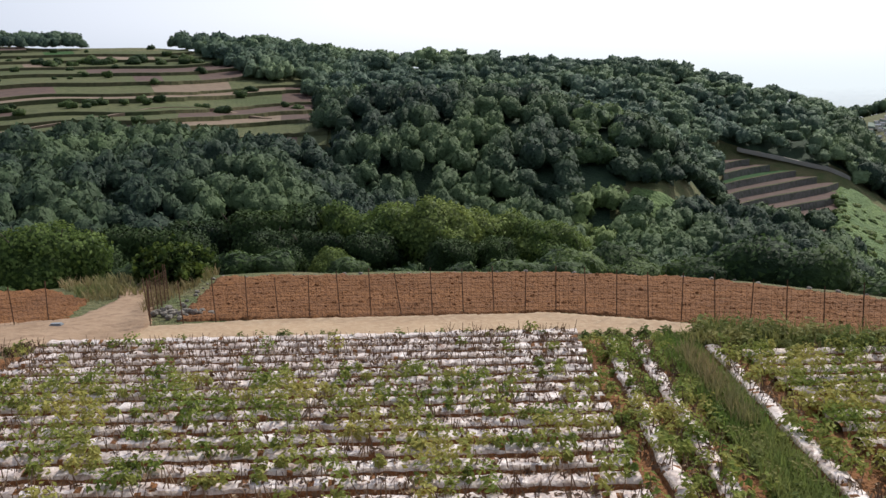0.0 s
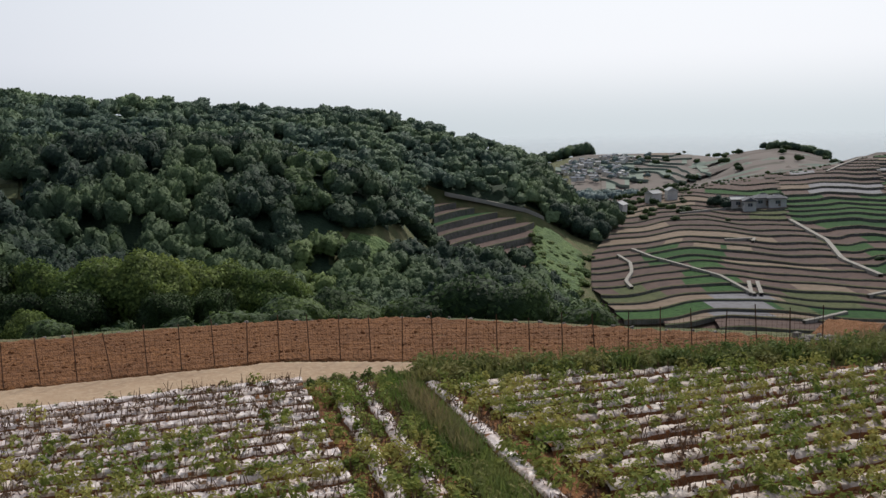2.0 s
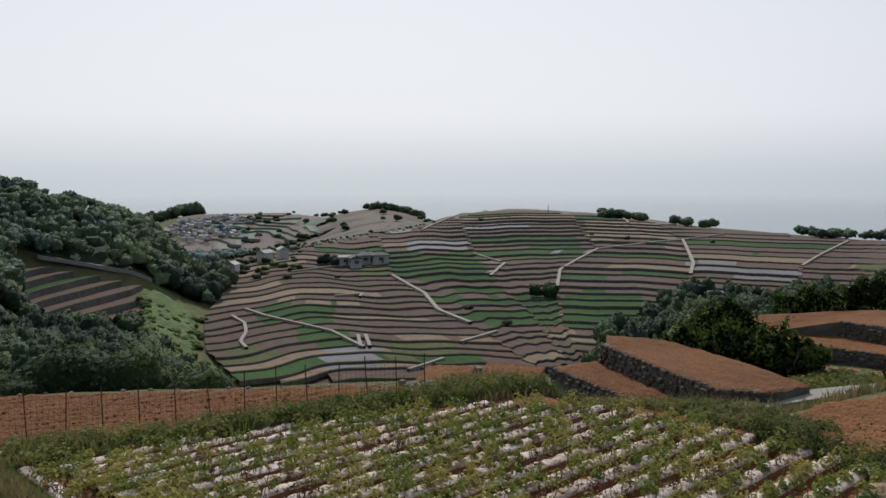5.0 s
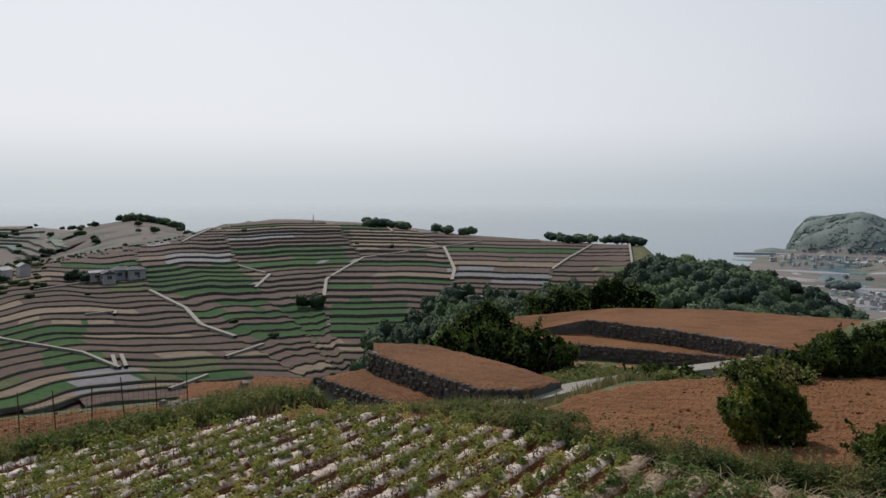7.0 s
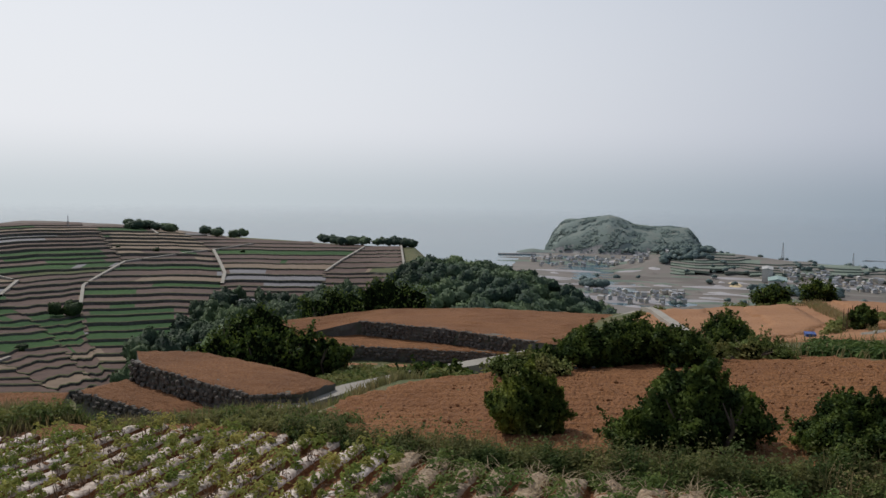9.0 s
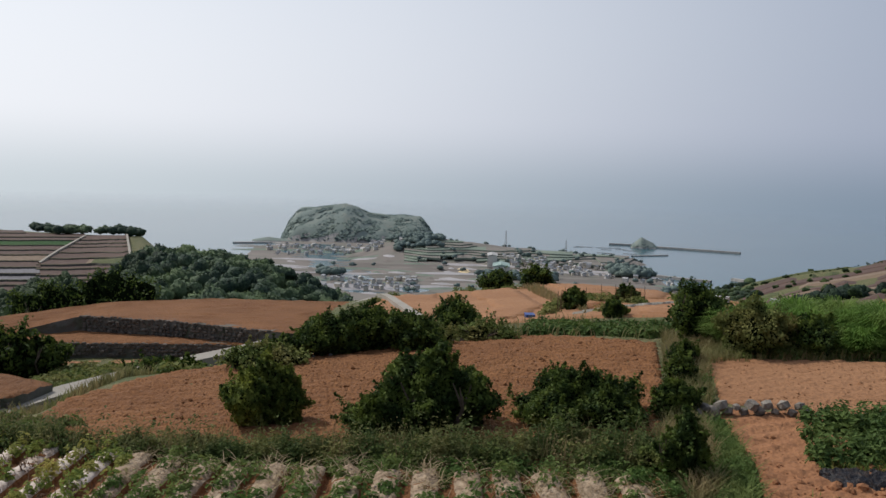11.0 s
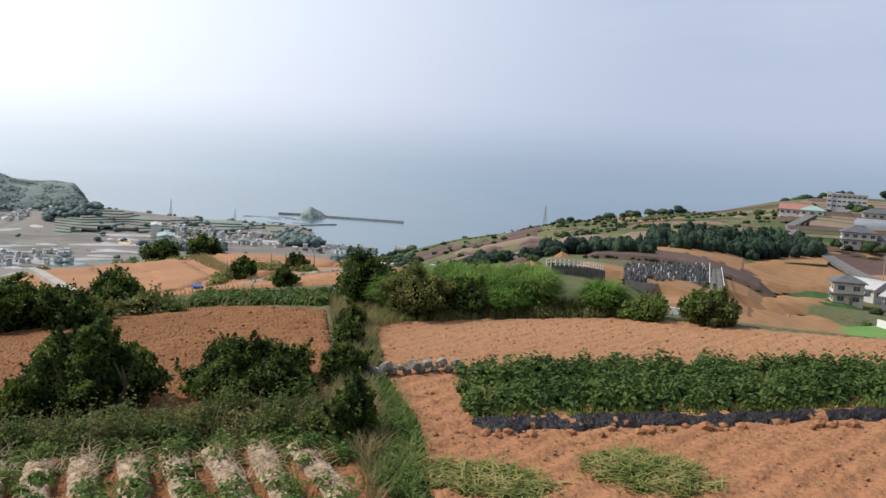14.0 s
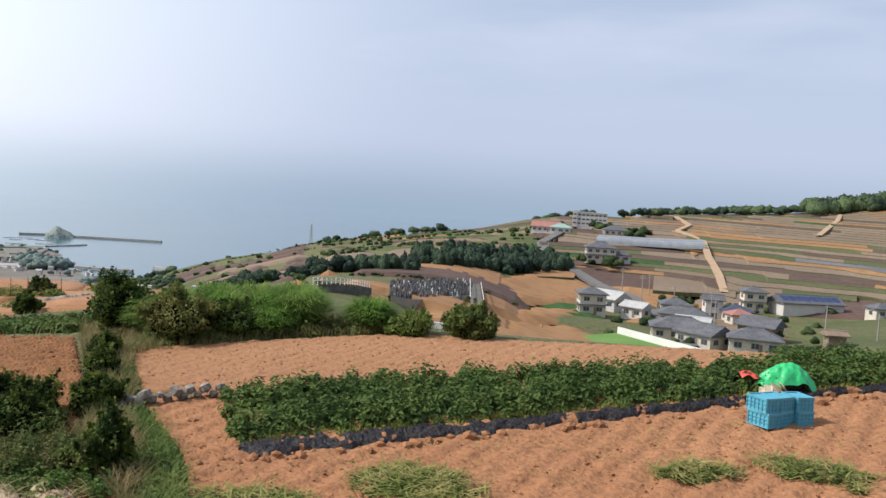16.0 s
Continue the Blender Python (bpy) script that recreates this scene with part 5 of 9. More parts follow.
def stone_wall(label, points, tall, seed, size=0.25):
    """A dry stone wall below the edge given by points (x, y, top)."""
    rng = np.random.default_rng(seed)
    wall = tagged(new("stone_wall"), label, "stone wall", "dry stone walls")
    fine = along(points, 0.4)
    t = np.gradient(fine[:, :2], axis=0)
    t /= np.linalg.norm(t, axis=1)[:, None]
    nrm = np.stack([t[:, 1], -t[:, 0]], 1)
    nrm *= np.sign(-(nrm * fine[:, :2]).sum(1))[:, None]      # towards the look-out
    n = len(fine)
    back_rows = [(0.05, 0.0), (0.12, -tall - 0.5), (-0.6, -tall - 0.5), (-0.6, 0.0)]
    v = np.concatenate([np.concatenate([fine[:, :2] + nrm * (o - 0.14), fine[:, 2:] + dz - 0.04], 1) for o, dz in back_rows])
    f = [(r * n + i, r * n + i + 1, (r + 1) % 4 * n + i + 1, (r + 1) % 4 * n + i) for r in range(4) for i in range(n - 1)]
    part("backing", mesh_np("backing", v, np.array(f), [M["wall"]]), wall)
    rows = max(2, round(tall / (size * 0.72)))
    for k in range(rows):
        for x, y, z in along(points, size * 0.95):
            i = np.argmin(((fine[:, :2] - (x, y)) ** 2).sum(1))
            o = 0.05 * k / rows + rng.normal(0, 0.03)
            ob = new("stone", STONES[rng.integers(6)])
            ob.parent = wall
            h = z - tall * (k + 0.5) / rows
            ob.matrix_basis = Matrix.Translation((x + nrm[i, 0] * o + rng.normal(0, 0.05), y + nrm[i, 1] * o + rng.normal(0, 0.05), h + rng.normal(0, 0.02))) @ pose(0, 0, 0, rng.normal(0, 8), rng.normal(0, 8), math.degrees(math.atan2(t[i, 1], t[i, 0]))) @ Matrix.Diagonal((size * rng.uniform(0.8, 1.15), size * 0.7, tall / rows * rng.uniform(0.9, 1.15), 1))
    return wall


def slab(label, front, back, mat, seed=0, z_front=None):
    """The level top of a walled field, from its front edge (x, y, z) to its back edge."""
    a, b = np.asarray(front, float), np.asarray(back, float)
    m = 40
    ia = np.stack([np.interp(np.linspace(0, len(a) - 1, m), np.arange(len(a)), a[:, k]) for k in range(3)], 1)
    ib = np.stack([np.interp(np.linspace(0, len(b) - 1, m), np.arange(len(b)), b[:, k]) for k in range(3)], 1)
    w = np.linspace(0, 1, 24)
    g = ia[:, None] * (1 - w[None, :, None]) + ib[:, None] * w[None, :, None]
    rng = np.random.default_rng(seed)
    g[:, :, 2] += lumps(g[:, :, 0], g[:, :, 1], 1.2, seed) * 0.03 + rng.uniform(-0.02, 0.02, g.shape[:2])
    skirt = g.copy()
    edge = np.zeros(g.shape[:2], bool)
    edge[0], edge[-1], edge[:, 0], edge[:, -1] = True, True, True, True
    g[:, :, 2] -= edge * 0.05
    n = 24
    i, j = np.meshgrid(np.arange(m - 1), np.arange(n - 1), indexing="ij")
    f = np.stack([i * n + j, (i + 1) * n + j, (i + 1) * n + j + 1, i * n + j + 1], -1).reshape(-1, 4)
    v = g.reshape(-1, 3)
    ring = np.concatenate([np.arange(n), np.arange(1, m) * n + n - 1, (m - 1) * n + np.arange(n - 2, -1, -1), np.arange(m - 2, 0, -1) * n])
    low = v[ring].copy()
    low[:, 2] -= 1.6
    k = np.arange(len(ring))
    side = np.stack([ring, ring[(k + 1) % len(ring)], len(v) + (k + 1) % len(ring), len(v) + k], 1)
    me = mesh_np("walled_field", np.concatenate([v, low]), np.concatenate([f, side]), [M[mat], M["wall"]], [0] * len(f) + [1] * len(side), smooth=False)
    return tagged(new("walled_field", me), label, "field", kind="structure")


A = [(32.2, 22.9, -1.2), (29.8, 18.1, -1.2), (28.8, 15.6, -1.2), (29.4, 13.9, -1.15)]
slab("red-brown field held by a stone wall", A, [(34.4, 24.6, -1.2), (35.4, 22.0, -1.2), (33.8, 17.5, -1.2), (31.6, 13.5, -1.2)], "soil_backlit", 1)
stone_wall("dark dry stone wall below a red field", [(32.6, 23.6, -1.2), *A], 0.95, 1)
B = [(30.6, 24.9, -2.2), (29.2, 21.4, -2.15), (28.0, 18.2, -2.1), (27.6, 16, -2.05)]
slab("narrow red strip below the wall", B, [(32.8, 24, -2.1), (30.2, 18.8, -2.1), (29.2, 16.2, -2.1), (28.6, 15, -2.05)], "soil_backlit", 2)
stone_wall("low dark stone wall below a narrow field", B, 0.55, 2)
slab("small red plot on the slope", [(28.4, 27.6, -3), (29.6, 25.2, -3)], [(31.8, 30, -3), (33, 27.2, -3)], "soil", 3)
slab("small red plot on the slope", [(26.0, 29.4, -3.1), (27.6, 27.6, -3.1)], [(29.6, 32.0, -3.1), (31.2, 30.2, -3.1)], "soil", 31)
C1 = [(46.1, 18.2, -1.15), (45.2, 13.0, -1.15), (43.6, 7.7, -1.25)]
slab("wide red-brown field on the crest", [(41.8, 24.6, -2.25), (44.2, 21.6, -2.0), *C1, (43.9, 4.8, -1.6)], [(47.0, 25.6, -1.9), (53.0, 19.0, -1.4), (55.5, 13.0, -1.4), (57.0, 8.0, -1.6), (60.0, 3.8, -2.0)], "soil", 4)
stone_wall("rough dry stone wall across the red fields", C1, 0.85, 3)
C2 = [(42.6, 18.7, -1.95), (43.2, 14.0, -1.95), (43.4, 9.7, -1.95)]
slab("red-brown field between two stone walls", [(40.6, 20.6, -2.3), *C2, (43.5, 7.8, -2.0)], [(44.4, 22.4, -2.05), (46.6, 18.4, -2.0), (45.8, 13.0, -2.0), (44.2, 8.4, -2.0), (44.0, 7.4, -2.05)], "soil", 5)
stone_wall("low dark stone wall across the red fields", C2, 0.65, 4)
slab("small light brown field beside the lane", [(37.6, 14.4, -2.65), (39.6, 11.4, -2.55), (42.6, 8.8, -2.45)], [(41.4, 18.2, -2.65), (42.5, 13.6, -2.6), (43.0, 9.4, -2.55)], "soil_dry", 6)


def lane():
    """The concrete lane: a raised ribbon with a low kerb wall on the valley side."""
    mid = along([(26.6, 15.1, -1.6), (29.2, 14.2, -1.55), (32.3, 13.1, -1.5), (36.8, 11.2, -1.6), (41.5, 8.6, -1.7), (48.2, 5.2, -1.75), (56.6, 4.6, -1.75), (61.0, 3.4, -1.85)], 0.5)
    t = np.gradient(mid[:, :2], axis=0)
    t /= np.linalg.norm(t, axis=1)[:, None]
    nx = np.stack([t[:, 1], -t[:, 0]], 1)
    n = len(mid)
    rows = [(-0.5, -1.3), (-0.5, 0.0), (0.5, 0.0), (0.5, -1.3)]
    v = np.concatenate([np.concatenate([mid[:, :2] + nx * o, mid[:, 2:] + dz], 1) for o, dz in rows])
    f = np.array([(r * n + i, r * n + i + 1, (r + 1) * n + i + 1, (r + 1) * n + i) for r in range(3) for i in range(n - 1)])[:, ::-1]
    ob = tagged(new("lane", mesh_np("lane", v, f, [M["concrete"]])), "narrow pale concrete farm lane above a low wall", "lane", kind="structure")
    return ob


lane()
# fields on the plateau towards the sea
field_list = [
    ("broad brown tilled ground of the plateau", [(33, -2), (33.5, 5.8), (42, 6.8), (48.6, 4.2), (57, 3.8), (63, 2.6), (70, -2), (71, -14), (66, -21.5), (56, -24.5), (49, -23), (46, -19), (37, -13.8), (35, -10.4), (38.5, -5), (37, -2)], "soil_dry", 7),
    ("brown field beside the lane", [(32, -0.6), (34, 5.6), (42, 6.6), (48.6, 4.0), (57, 3.6), (63, 2.4), (62, -1.4), (50, -2.2), (39, 0.2)], "soil_dry", 8),
    ("light brown field on the plateau", [(38, -1.2), (50, -3.2), (63, -2.4), (66, -7), (48, -7.4), (40.6, -5.2)], "soil_dry", 9),
    ("small fenced red plot", [(42, -6.6), (48, -8.2), (47.6, -12), (41.5, -8)], "soil", 10),
    ("light brown field on the plateau", [(35, -10.5), (37, -8.8), (41, -9.2), (47, -15), (44, -18), (36, -13.5)], "soil_dry", 11),
    ("brown field on the seaward crest", [(52, -9.5), (67, -8.5), (69, -14), (64, -19), (52, -15)], "soil_dry", 12),
    ("brown field on the seaward crest", [(48, -19), (51, -16.4), (62, -20), (60, -24), (50, -23)], "soil_dry", 13),
]
for label, poly, mat, seed in field_list:
    ob = new("plateau_field", drape("plateau_field", poly, 0.5, 0.07 if seed == 7 else 0.16, M[mat], 0.05, 0.8, seed, (40 + 17 * (seed % 5), 1.1, 0.03)))
    tagged(ob, label, "field", kind="structure")
ob = new("track", drape("track", [(38.6, -6.4), (40, -6.2), (49.5, -14.4), (48.6, -15.2)], 0.3, 0.18, M["concrete"], 0.01))
tagged(ob, "pale concrete track between the plateau fields", "lane", kind="structure")
ob = new("track", drape("track", [(54, -13.8), (64, -15.5), (64, -16.6), (54, -14.8)], 0.4, 0.2, M["concrete"], 0.01))
tagged(ob, "pale track along the crest", "lane", kind="structure")

# ---- near fields ----
def field(name, label, poly, mat, cell=0.2, lift=0.03, rough=0.04, grain=0.3, seed=0, furrow=None, category="field"):
    ob = new(name, drape(name, poly, cell, lift, M[mat], rough, grain, seed, furrow))
    return tagged(ob, label, category, kind="structure")


field("dirt_track", "pale beaten earth track beside the fence", [(-18, 19.4), (-11, 20.9), (-5.6, 21.7), (5.8, 21.1), (8, 20.2), (9.2, 20.9), (6.9, 22.3), (3.4, 24.1), (-5.5, 24.1), (-8.2, 23.6), (-9.6, 28.5), (-11, 34), (-12.5, 34), (-10.6, 27.5), (-10.8, 24.6), (-18, 23.2)], "road", 0.12, 0.04, 0.015, category="road")
field("dirt_track", "brown trodden earth at the mouth of the track", [(-18.2, 19.2), (-11, 20.8), (-8.6, 21.3), (-7.9, 22.4), (-8.1, 23.7), (-9.5, 28.6), (-10.8, 34.2), (-12.7, 34.2), (-10.8, 27.5), (-11, 24.8), (-18.2, 23.4)], "dirt", 0.135, 0.065, 0.015, category="road")
field("ploughed_field", "ploughed red-brown field behind the wire fence", [(-7.8, 23.95), (3.3, 23.9), (6.7, 22.1), (10.2, 20.2), (14.0, 19.1), (17.5, 18.1), (17.8, 20.2), (12.9, 25.2), (8.9, 29.4), (4.4, 31.2), (-1.8, 31.8), (-8.6, 32.2)], "soil_backlit", 0.12, 0.05, 0.045, 0.3, 3, (88, 0.62, 0.04))
field("ploughed_field", "ploughed red-brown field across the track", [(-24, 19), (-16, 21.5), (-10.9, 24.8), (-11.5, 28), (-14, 30.5), (-24, 29)], "soil_backlit", 0.14, 0.05, 0.06, 0.35, 4, (80, 0.7, 0.03))
left_field = field("potato_field", "harvest-ready potato field under silvery mulch film", [(-18, 8), (5.2, 8), (6.1, 20.9), (-5.6, 21.5), (-18, 19.4)], "soil", 0.2, 0.02, 0.03)
right_field = field("potato_field", "weedy potato field under torn mulch film", [(5.2, 8), (8, 4), (11, -4.6), (18.6, -4.6), (19, 9), (20.5, 15.6), (14, 18), (6.2, 20.6)], "soil", 0.2, 0.02, 0.03)
field("ploughed_field", "ploughed red-brown field below the hedge", [(18.6, 9), (22.5, 9.6), (28.5, 6.2), (29.5, 2), (31, 1), (34.6, -2), (28, -7.7), (20.1, -5.9), (17.4, -5.0), (17.5, -0.5), (17.9, 2.5)], "soil", 0.13, 0.05, 0.05, 0.3, 5, (8, 0.55, 0.03))
field("harrowed_field", "harrowed light brown field", [(20.1, -6.9), (25.4, -8.2), (24.3, -11.8), (22.8, -16.4), (18.6, -20), (12.5, -26), (11, -25), (18.5, -9)], "soil_dry", 0.09, 0.05, 0.026, 0.2, 6, (22, 0.45, 0.012))
field("harrowed_field", "bare red earth beside the potato plants", [(12.2, -5.0), (15.4, -6.0), (19.0, -6.5), (19.6, -6.9), (18.9, -9), (12.3, -25.6), (3, -25), (4, -10), (10.6, -4.7)], "soil_bare", 0.07, 0.05, 0.036, 0.2, 7, (22, 0.6, 0.022))


def ridge_mesh(x0, x1, y, seed, mat="film", wide=1.0):
    """One mulched ridge along x: rounded, wrinkled film tucked into the furrows."""
    rng = np.random.default_rng(seed)
    xs = np.arange(x0, x1, 0.1)
    prof = [(-0.22, -0.05), (-0.17, 0.09), (-0.13, 0.14), (0.0, 0.17), (0.13, 0.14), (0.17, 0.09), (0.22, -0.05)]
    v = []
    wav = lumps(xs, xs * 0, 2.5, seed) * 0.03
    for i, (dy, dz) in enumerate(prof):
        k = 1 + lumps(xs, xs * 0 + i * 0.3, 0.7, seed + 1) * 0.12 + rng.normal(0, 0.06, len(xs))
        yy = y + wav + dy * wide * (1 + rng.normal(0, 0.03, len(xs)))
        v.append(np.stack([xs, yy, height(xs, yy) + dz * k * (1.25 if mat == "straw_ridge" else 1.0) + 0.03], 1))
    n, m = len(xs), len(prof)
    i, j = np.meshgrid(np.arange(m - 1), np.arange(n - 1), indexing="ij")
    f = np.stack([i * n + j, i * n + j + 1, (i + 1) * n + j + 1, (i + 1) * n + j], -1).reshape(-1, 4)
    row = np.repeat(np.arange(m - 1), n - 1)
    torn = rng.uniform(0, 1, len(f)) < 0.05
    index = np.where((row == 0) | (row == m - 2) | torn, 2, np.where((row == 1) | (row == m - 3), 1, 0))
    return mesh_np("ridge", np.concatenate(v), f, [M[mat], M["film_dirty" if mat == "film" else mat], M["soil"]], index, smooth=True)


LEFT_ROWS = [(-16.5, 2.75 + 0.01 * k, 10.0 + 0.66 * k) for k in range(18)]
for k, (x0, x1, y) in enumerate(LEFT_ROWS):
    part("ridge", ridge_mesh(x0 + (0 if y < 19 else 16.5 - 2 * 5), x1 + 0.035 * (y - 10), y, 40 + k, "film", 1.22), left_field)


def right_span(y):
    """The stretch of x that a ridge of the weedy field takes at that y."""
    a = 6.6 if y > 8 else 6.6 + (8 - y) * 0.45
    b = np.interp(y, [-4, 1.5, 4, 6.5, 8, 13, 16, 17.5, 19.5], [14.7, 15.8, 16.3, 17.4, 18.0, 18.6, 17.0, 13.5, 9.0])
    return a, b


RIGHT_ROWS = [(*right_span(-3.6 + 0.7 * k), -3.6 + 0.7 * k) for k in range(33)]
for k, (x0, x1, y) in enumerate(RIGHT_ROWS):
    part("ridge", ridge_mesh(x0, x1, y, 80 + k, *(("film_dirty", 1.1) if y > 5.5 else ("straw_ridge", 1.38))), right_field)


def lengthways(x0, y0, x1, y1, seed):
    """A ridge that runs along the grass strip."""
    me = ridge_mesh(0, math.hypot(x1 - x0, y1 - y0), 0, seed)
    a = math.atan2(y1 - y0, x1 - x0)
    co = np.empty(len(me.vertices) * 3, np.float32)
    me.vertices.foreach_get("co", co)
    co = co.reshape(-1, 3)
    lift = co[:, 2] - height(co[:, 0], co[:, 1])
    x = x0 + co[:, 0] * math.cos(a) - co[:, 1] * math.sin(a)
    y = y0 + co[:, 0] * math.sin(a) + co[:, 1] * math.cos(a)
    me.vertices.foreach_set("co", np.stack([x, y, height(x, y) + lift], 1).astype(np.float32).ravel())
    me.update()
    return me


for k, (a, b) in enumerate((((3.15, 9.5), (3.95, 20.3)), ((3.8, 9.5), (4.6, 20.3)))):
    part("ridge", lengthways(*a, *b, 130 + k), left_field)
part("ridge", lengthways(5.5, 9.5, 6.2, 19.5, 133), right_field)


def stems(points, tall, rng, width=0.012):
    """Thin leaning stems, one quad each."""
    n = len(points)
    lean = rng.normal(0, 0.3, (n, 2)) * tall[:, None]
    side = rng.normal(0, 1, (n, 2))
    side = side / np.linalg.norm(side, axis=1)[:, None] * width
    top = points + np.stack([lean[:, 0], lean[:, 1], tall], 1)
    s3 = np.concatenate([side, np.zeros((n, 1))], 1)
    v = np.stack([points - s3, points + s3, top + s3 * 0.5, top - s3 * 0.5], 1).reshape(-1, 3)
    return v, np.arange(4 * n).reshape(-1, 4)


def stuff(name, label, category, pieces, mats):
    v, f, m = stack(pieces)
    return tagged(new(name, mesh_np(name, v, f, mats, m)), label, category, kind="stuff")


def plants(spots, rng, leaves=26, spread=0.2, tall=0.32, leaf=0.065):
    """Leafy low plants: leaf quads heaped over each spot."""
    n = len(spots)
    k = np.repeat(np.arange(n), leaves)
    d = rng.normal(0, 1, (n * leaves, 3))
    d[:, 2] = np.abs(d[:, 2])
    d /= np.linalg.norm(d, axis=1)[:, None]
    s = rng.uniform(0.55, 1.3, n)[k]
    q = rng.uniform(0.45, 1.0, n * leaves)
    p = spots[k] + d * (q * s)[:, None] * [spread, spread, tall]
    return leaf_quads(p, d + [0, 0, 0.4], leaf, rng, 0.55, 0.25)


rng = np.random.default_rng(21)
green, dead = [], []
for x0, x1, y in LEFT_ROWS:
    xs = np.arange(x0, x1 + 0.1, 0.24) + rng.uniform(-0.08, 0.08, len(np.arange(x0, x1 + 0.1, 0.24)))
    ys = y + rng.normal(0, 0.06, len(xs))
    keep = ys < 21.2 + xs * 0.04
    xs, ys = xs[keep], ys[keep]
    lush = np.exp(-((ys - 16.2) / 1.5) ** 2) * np.clip((2.4 - xs) / 4, 0.1, 1) * 0.95 + np.exp(-((ys - 13.2) / 1.6) ** 2) * 0.55 + 0.06 + lumps(xs, ys, 2.4, 4) * 0.65
    lush[(ys > 18.2)] *= 0.25
    g = rng.uniform(0, 1, len(xs)) < lush
    z = height(xs, ys) + 0.2
    green.append(np.stack([xs, ys, z], 1)[g])
    dead.append(np.stack([xs, ys, z - 0.02], 1)[~g])
for x0, x1, y in RIGHT_ROWS:
    xs = np.arange(x0, x1 + 0.1, 0.24)
    xs = xs + rng.uniform(-0.09, 0.09, len(xs))
    ys = y + rng.normal(0, 0.12, len(xs))
    lush = np.where(ys > 5, 0.66, 0.6) + lumps(xs, ys, 4, 8) * 0.4 + np.clip((8.5 - xs) / 4, 0, 0.5)
    g = rng.uniform(0, 1, len(xs)) < lush
    z = height(xs, ys) + 0.17
    green.append(np.stack([xs, ys, z], 1)[g])
    dead.append(np.stack([xs, ys, z - 0.02], 1)[~g])
for k in range(3):
    ys = np.arange(9.6, 20.3, 0.2)
    xs = (3.2, 3.85, 5.6)[k] + (ys - 9.5) * 0.07 + rng.normal(0, 0.12, len(ys))
    pick = rng.uniform(0, 1, len(ys)) < 0.5
    green.append(np.stack([xs, ys, height(xs, ys) + 0.17], 1)[pick])
    dead.append(np.stack([xs, ys, height(xs, ys) + 0.17], 1)[~pick])
for x0, x1 in ((2.75, 0.2), (3.55, 0.12), (4.25, 0.12), (6.2, 0.35)):
    ys = rng.uniform(9.5, 20.4, 60)
    xs = x0 + (ys - 9.5) * 0.07 + rng.normal(0, x1, 60)
    z = height(xs, ys) + 0.02
    green.append(np.stack([xs, ys, z], 1)[:34])
    dead.append(np.stack([xs, ys, z], 1)[34:])
green, dead = np.concatenate(green), np.concatenate(dead)
straw_part = (green[:, 1] < 5.5) & (green[:, 0] > 6)
v, f = plants(green[~straw_part], rng, 44, 0.24, 0.34, 0.056)
vs, fs = plants(green[straw_part] + [0, 0, 0.05], rng, 44, 0.28, 0.26, 0.058)
stuff("potato_plants", "yellowing potato plants growing through the mulch film", "plants", [(v, f, 0), (vs, fs, 1)], [M["potato_leaf"], M["leafy_weed"]])
dry = dead[(dead[:, 1] < 5.5) & (dead[:, 0] > 6)]
dead = dead[(dead[:, 1] >= 5.5) | (dead[:, 0] <= 6)]
d3 = np.repeat(dead, 5, 0) + rng.normal(0, 0.1, (len(dead) * 5, 3)) * [1, 1, 0]
v, f = stems(d3, rng.uniform(0.08, 0.3, len(d3)), rng)
v2, f2 = plants(dead, rng, 9, 0.22, 0.12, 0.055)
stuff("withered_stems", "dry brown potato stems on the ridges", "plants", [(v, f, 0), (v2, f2, 0)], [M["withered"]])


def band(poly, n, rng):
    p = np.asarray(poly, float)
    out = []
    while sum(map(len, out)) < n:
        q = rng.uniform(p.min(0), p.max(0), (n * 2, 2))
        out.append(q[inside(p, q[:, 0], q[:, 1])])
    q = np.concatenate(out)[:n]
    return np.stack([q[:, 0], q[:, 1], height(q[:, 0], q[:, 1])], 1)


def clumped(points, size, seed, keep=0.0):
    """Only the points inside irregular clumps."""
    return points[lumps(points[:, 0], points[:, 1], size, seed) > keep]


def grass(points, tall, rng, width=0.012, lean=0.35):
    """Bent blades: two quads each, tapering."""
    n = len(points)
    h = tall * rng.uniform(0.5, 1.3, n)
    dirs = rng.normal(0, 1, (n, 2))
    dirs /= np.linalg.norm(dirs, axis=1)[:, None]
    side = np.stack([-dirs[:, 1], dirs[:, 0], np.zeros(n)], 1) * width
    fwd = np.concatenate([dirs, np.zeros((n, 1))], 1) * (h * lean)[:, None]
    up = np.array([0, 0, 1.0])
    a, b, c = points, points + fwd * 0.35 + up * h[:, None] * 0.6, points + fwd + up * h[:, None]
    v = np.stack([a - side, a + side, b + side * 0.8, b - side * 0.8, c + side * 0.15, c - side * 0.15], 1).reshape(-1, 3)
    k = np.arange(n)[:, None] * 6
    return v, np.concatenate([k + [0, 1, 2, 3], k + [3, 2, 4, 5]])


v3, f3 = grass(np.repeat(dry, 16, 0) + rng.normal(0, 0.19, (len(dry) * 16, 3)) * [1, 0.8, 0.12] + [0, 0, 0.06], 0.11, rng, 0.010, 2.8)
stuff("straw", "dry straw and dead grass lying over the torn ridges", "straw", [(v3, f3, 0)], [M["straw"]])

# grass strips between the fields
strip = [(4.4, 8.5), (5.2, 8.5), (6.0, 20.6), (5.0, 20.6)]
strip_right = [(11.4, -4.5), (12.2, -5.0), (15.5, -6.0), (18.6, -6.45), (18.4, -6.0), (15.6, -5.45), (12.6, -4.5)]
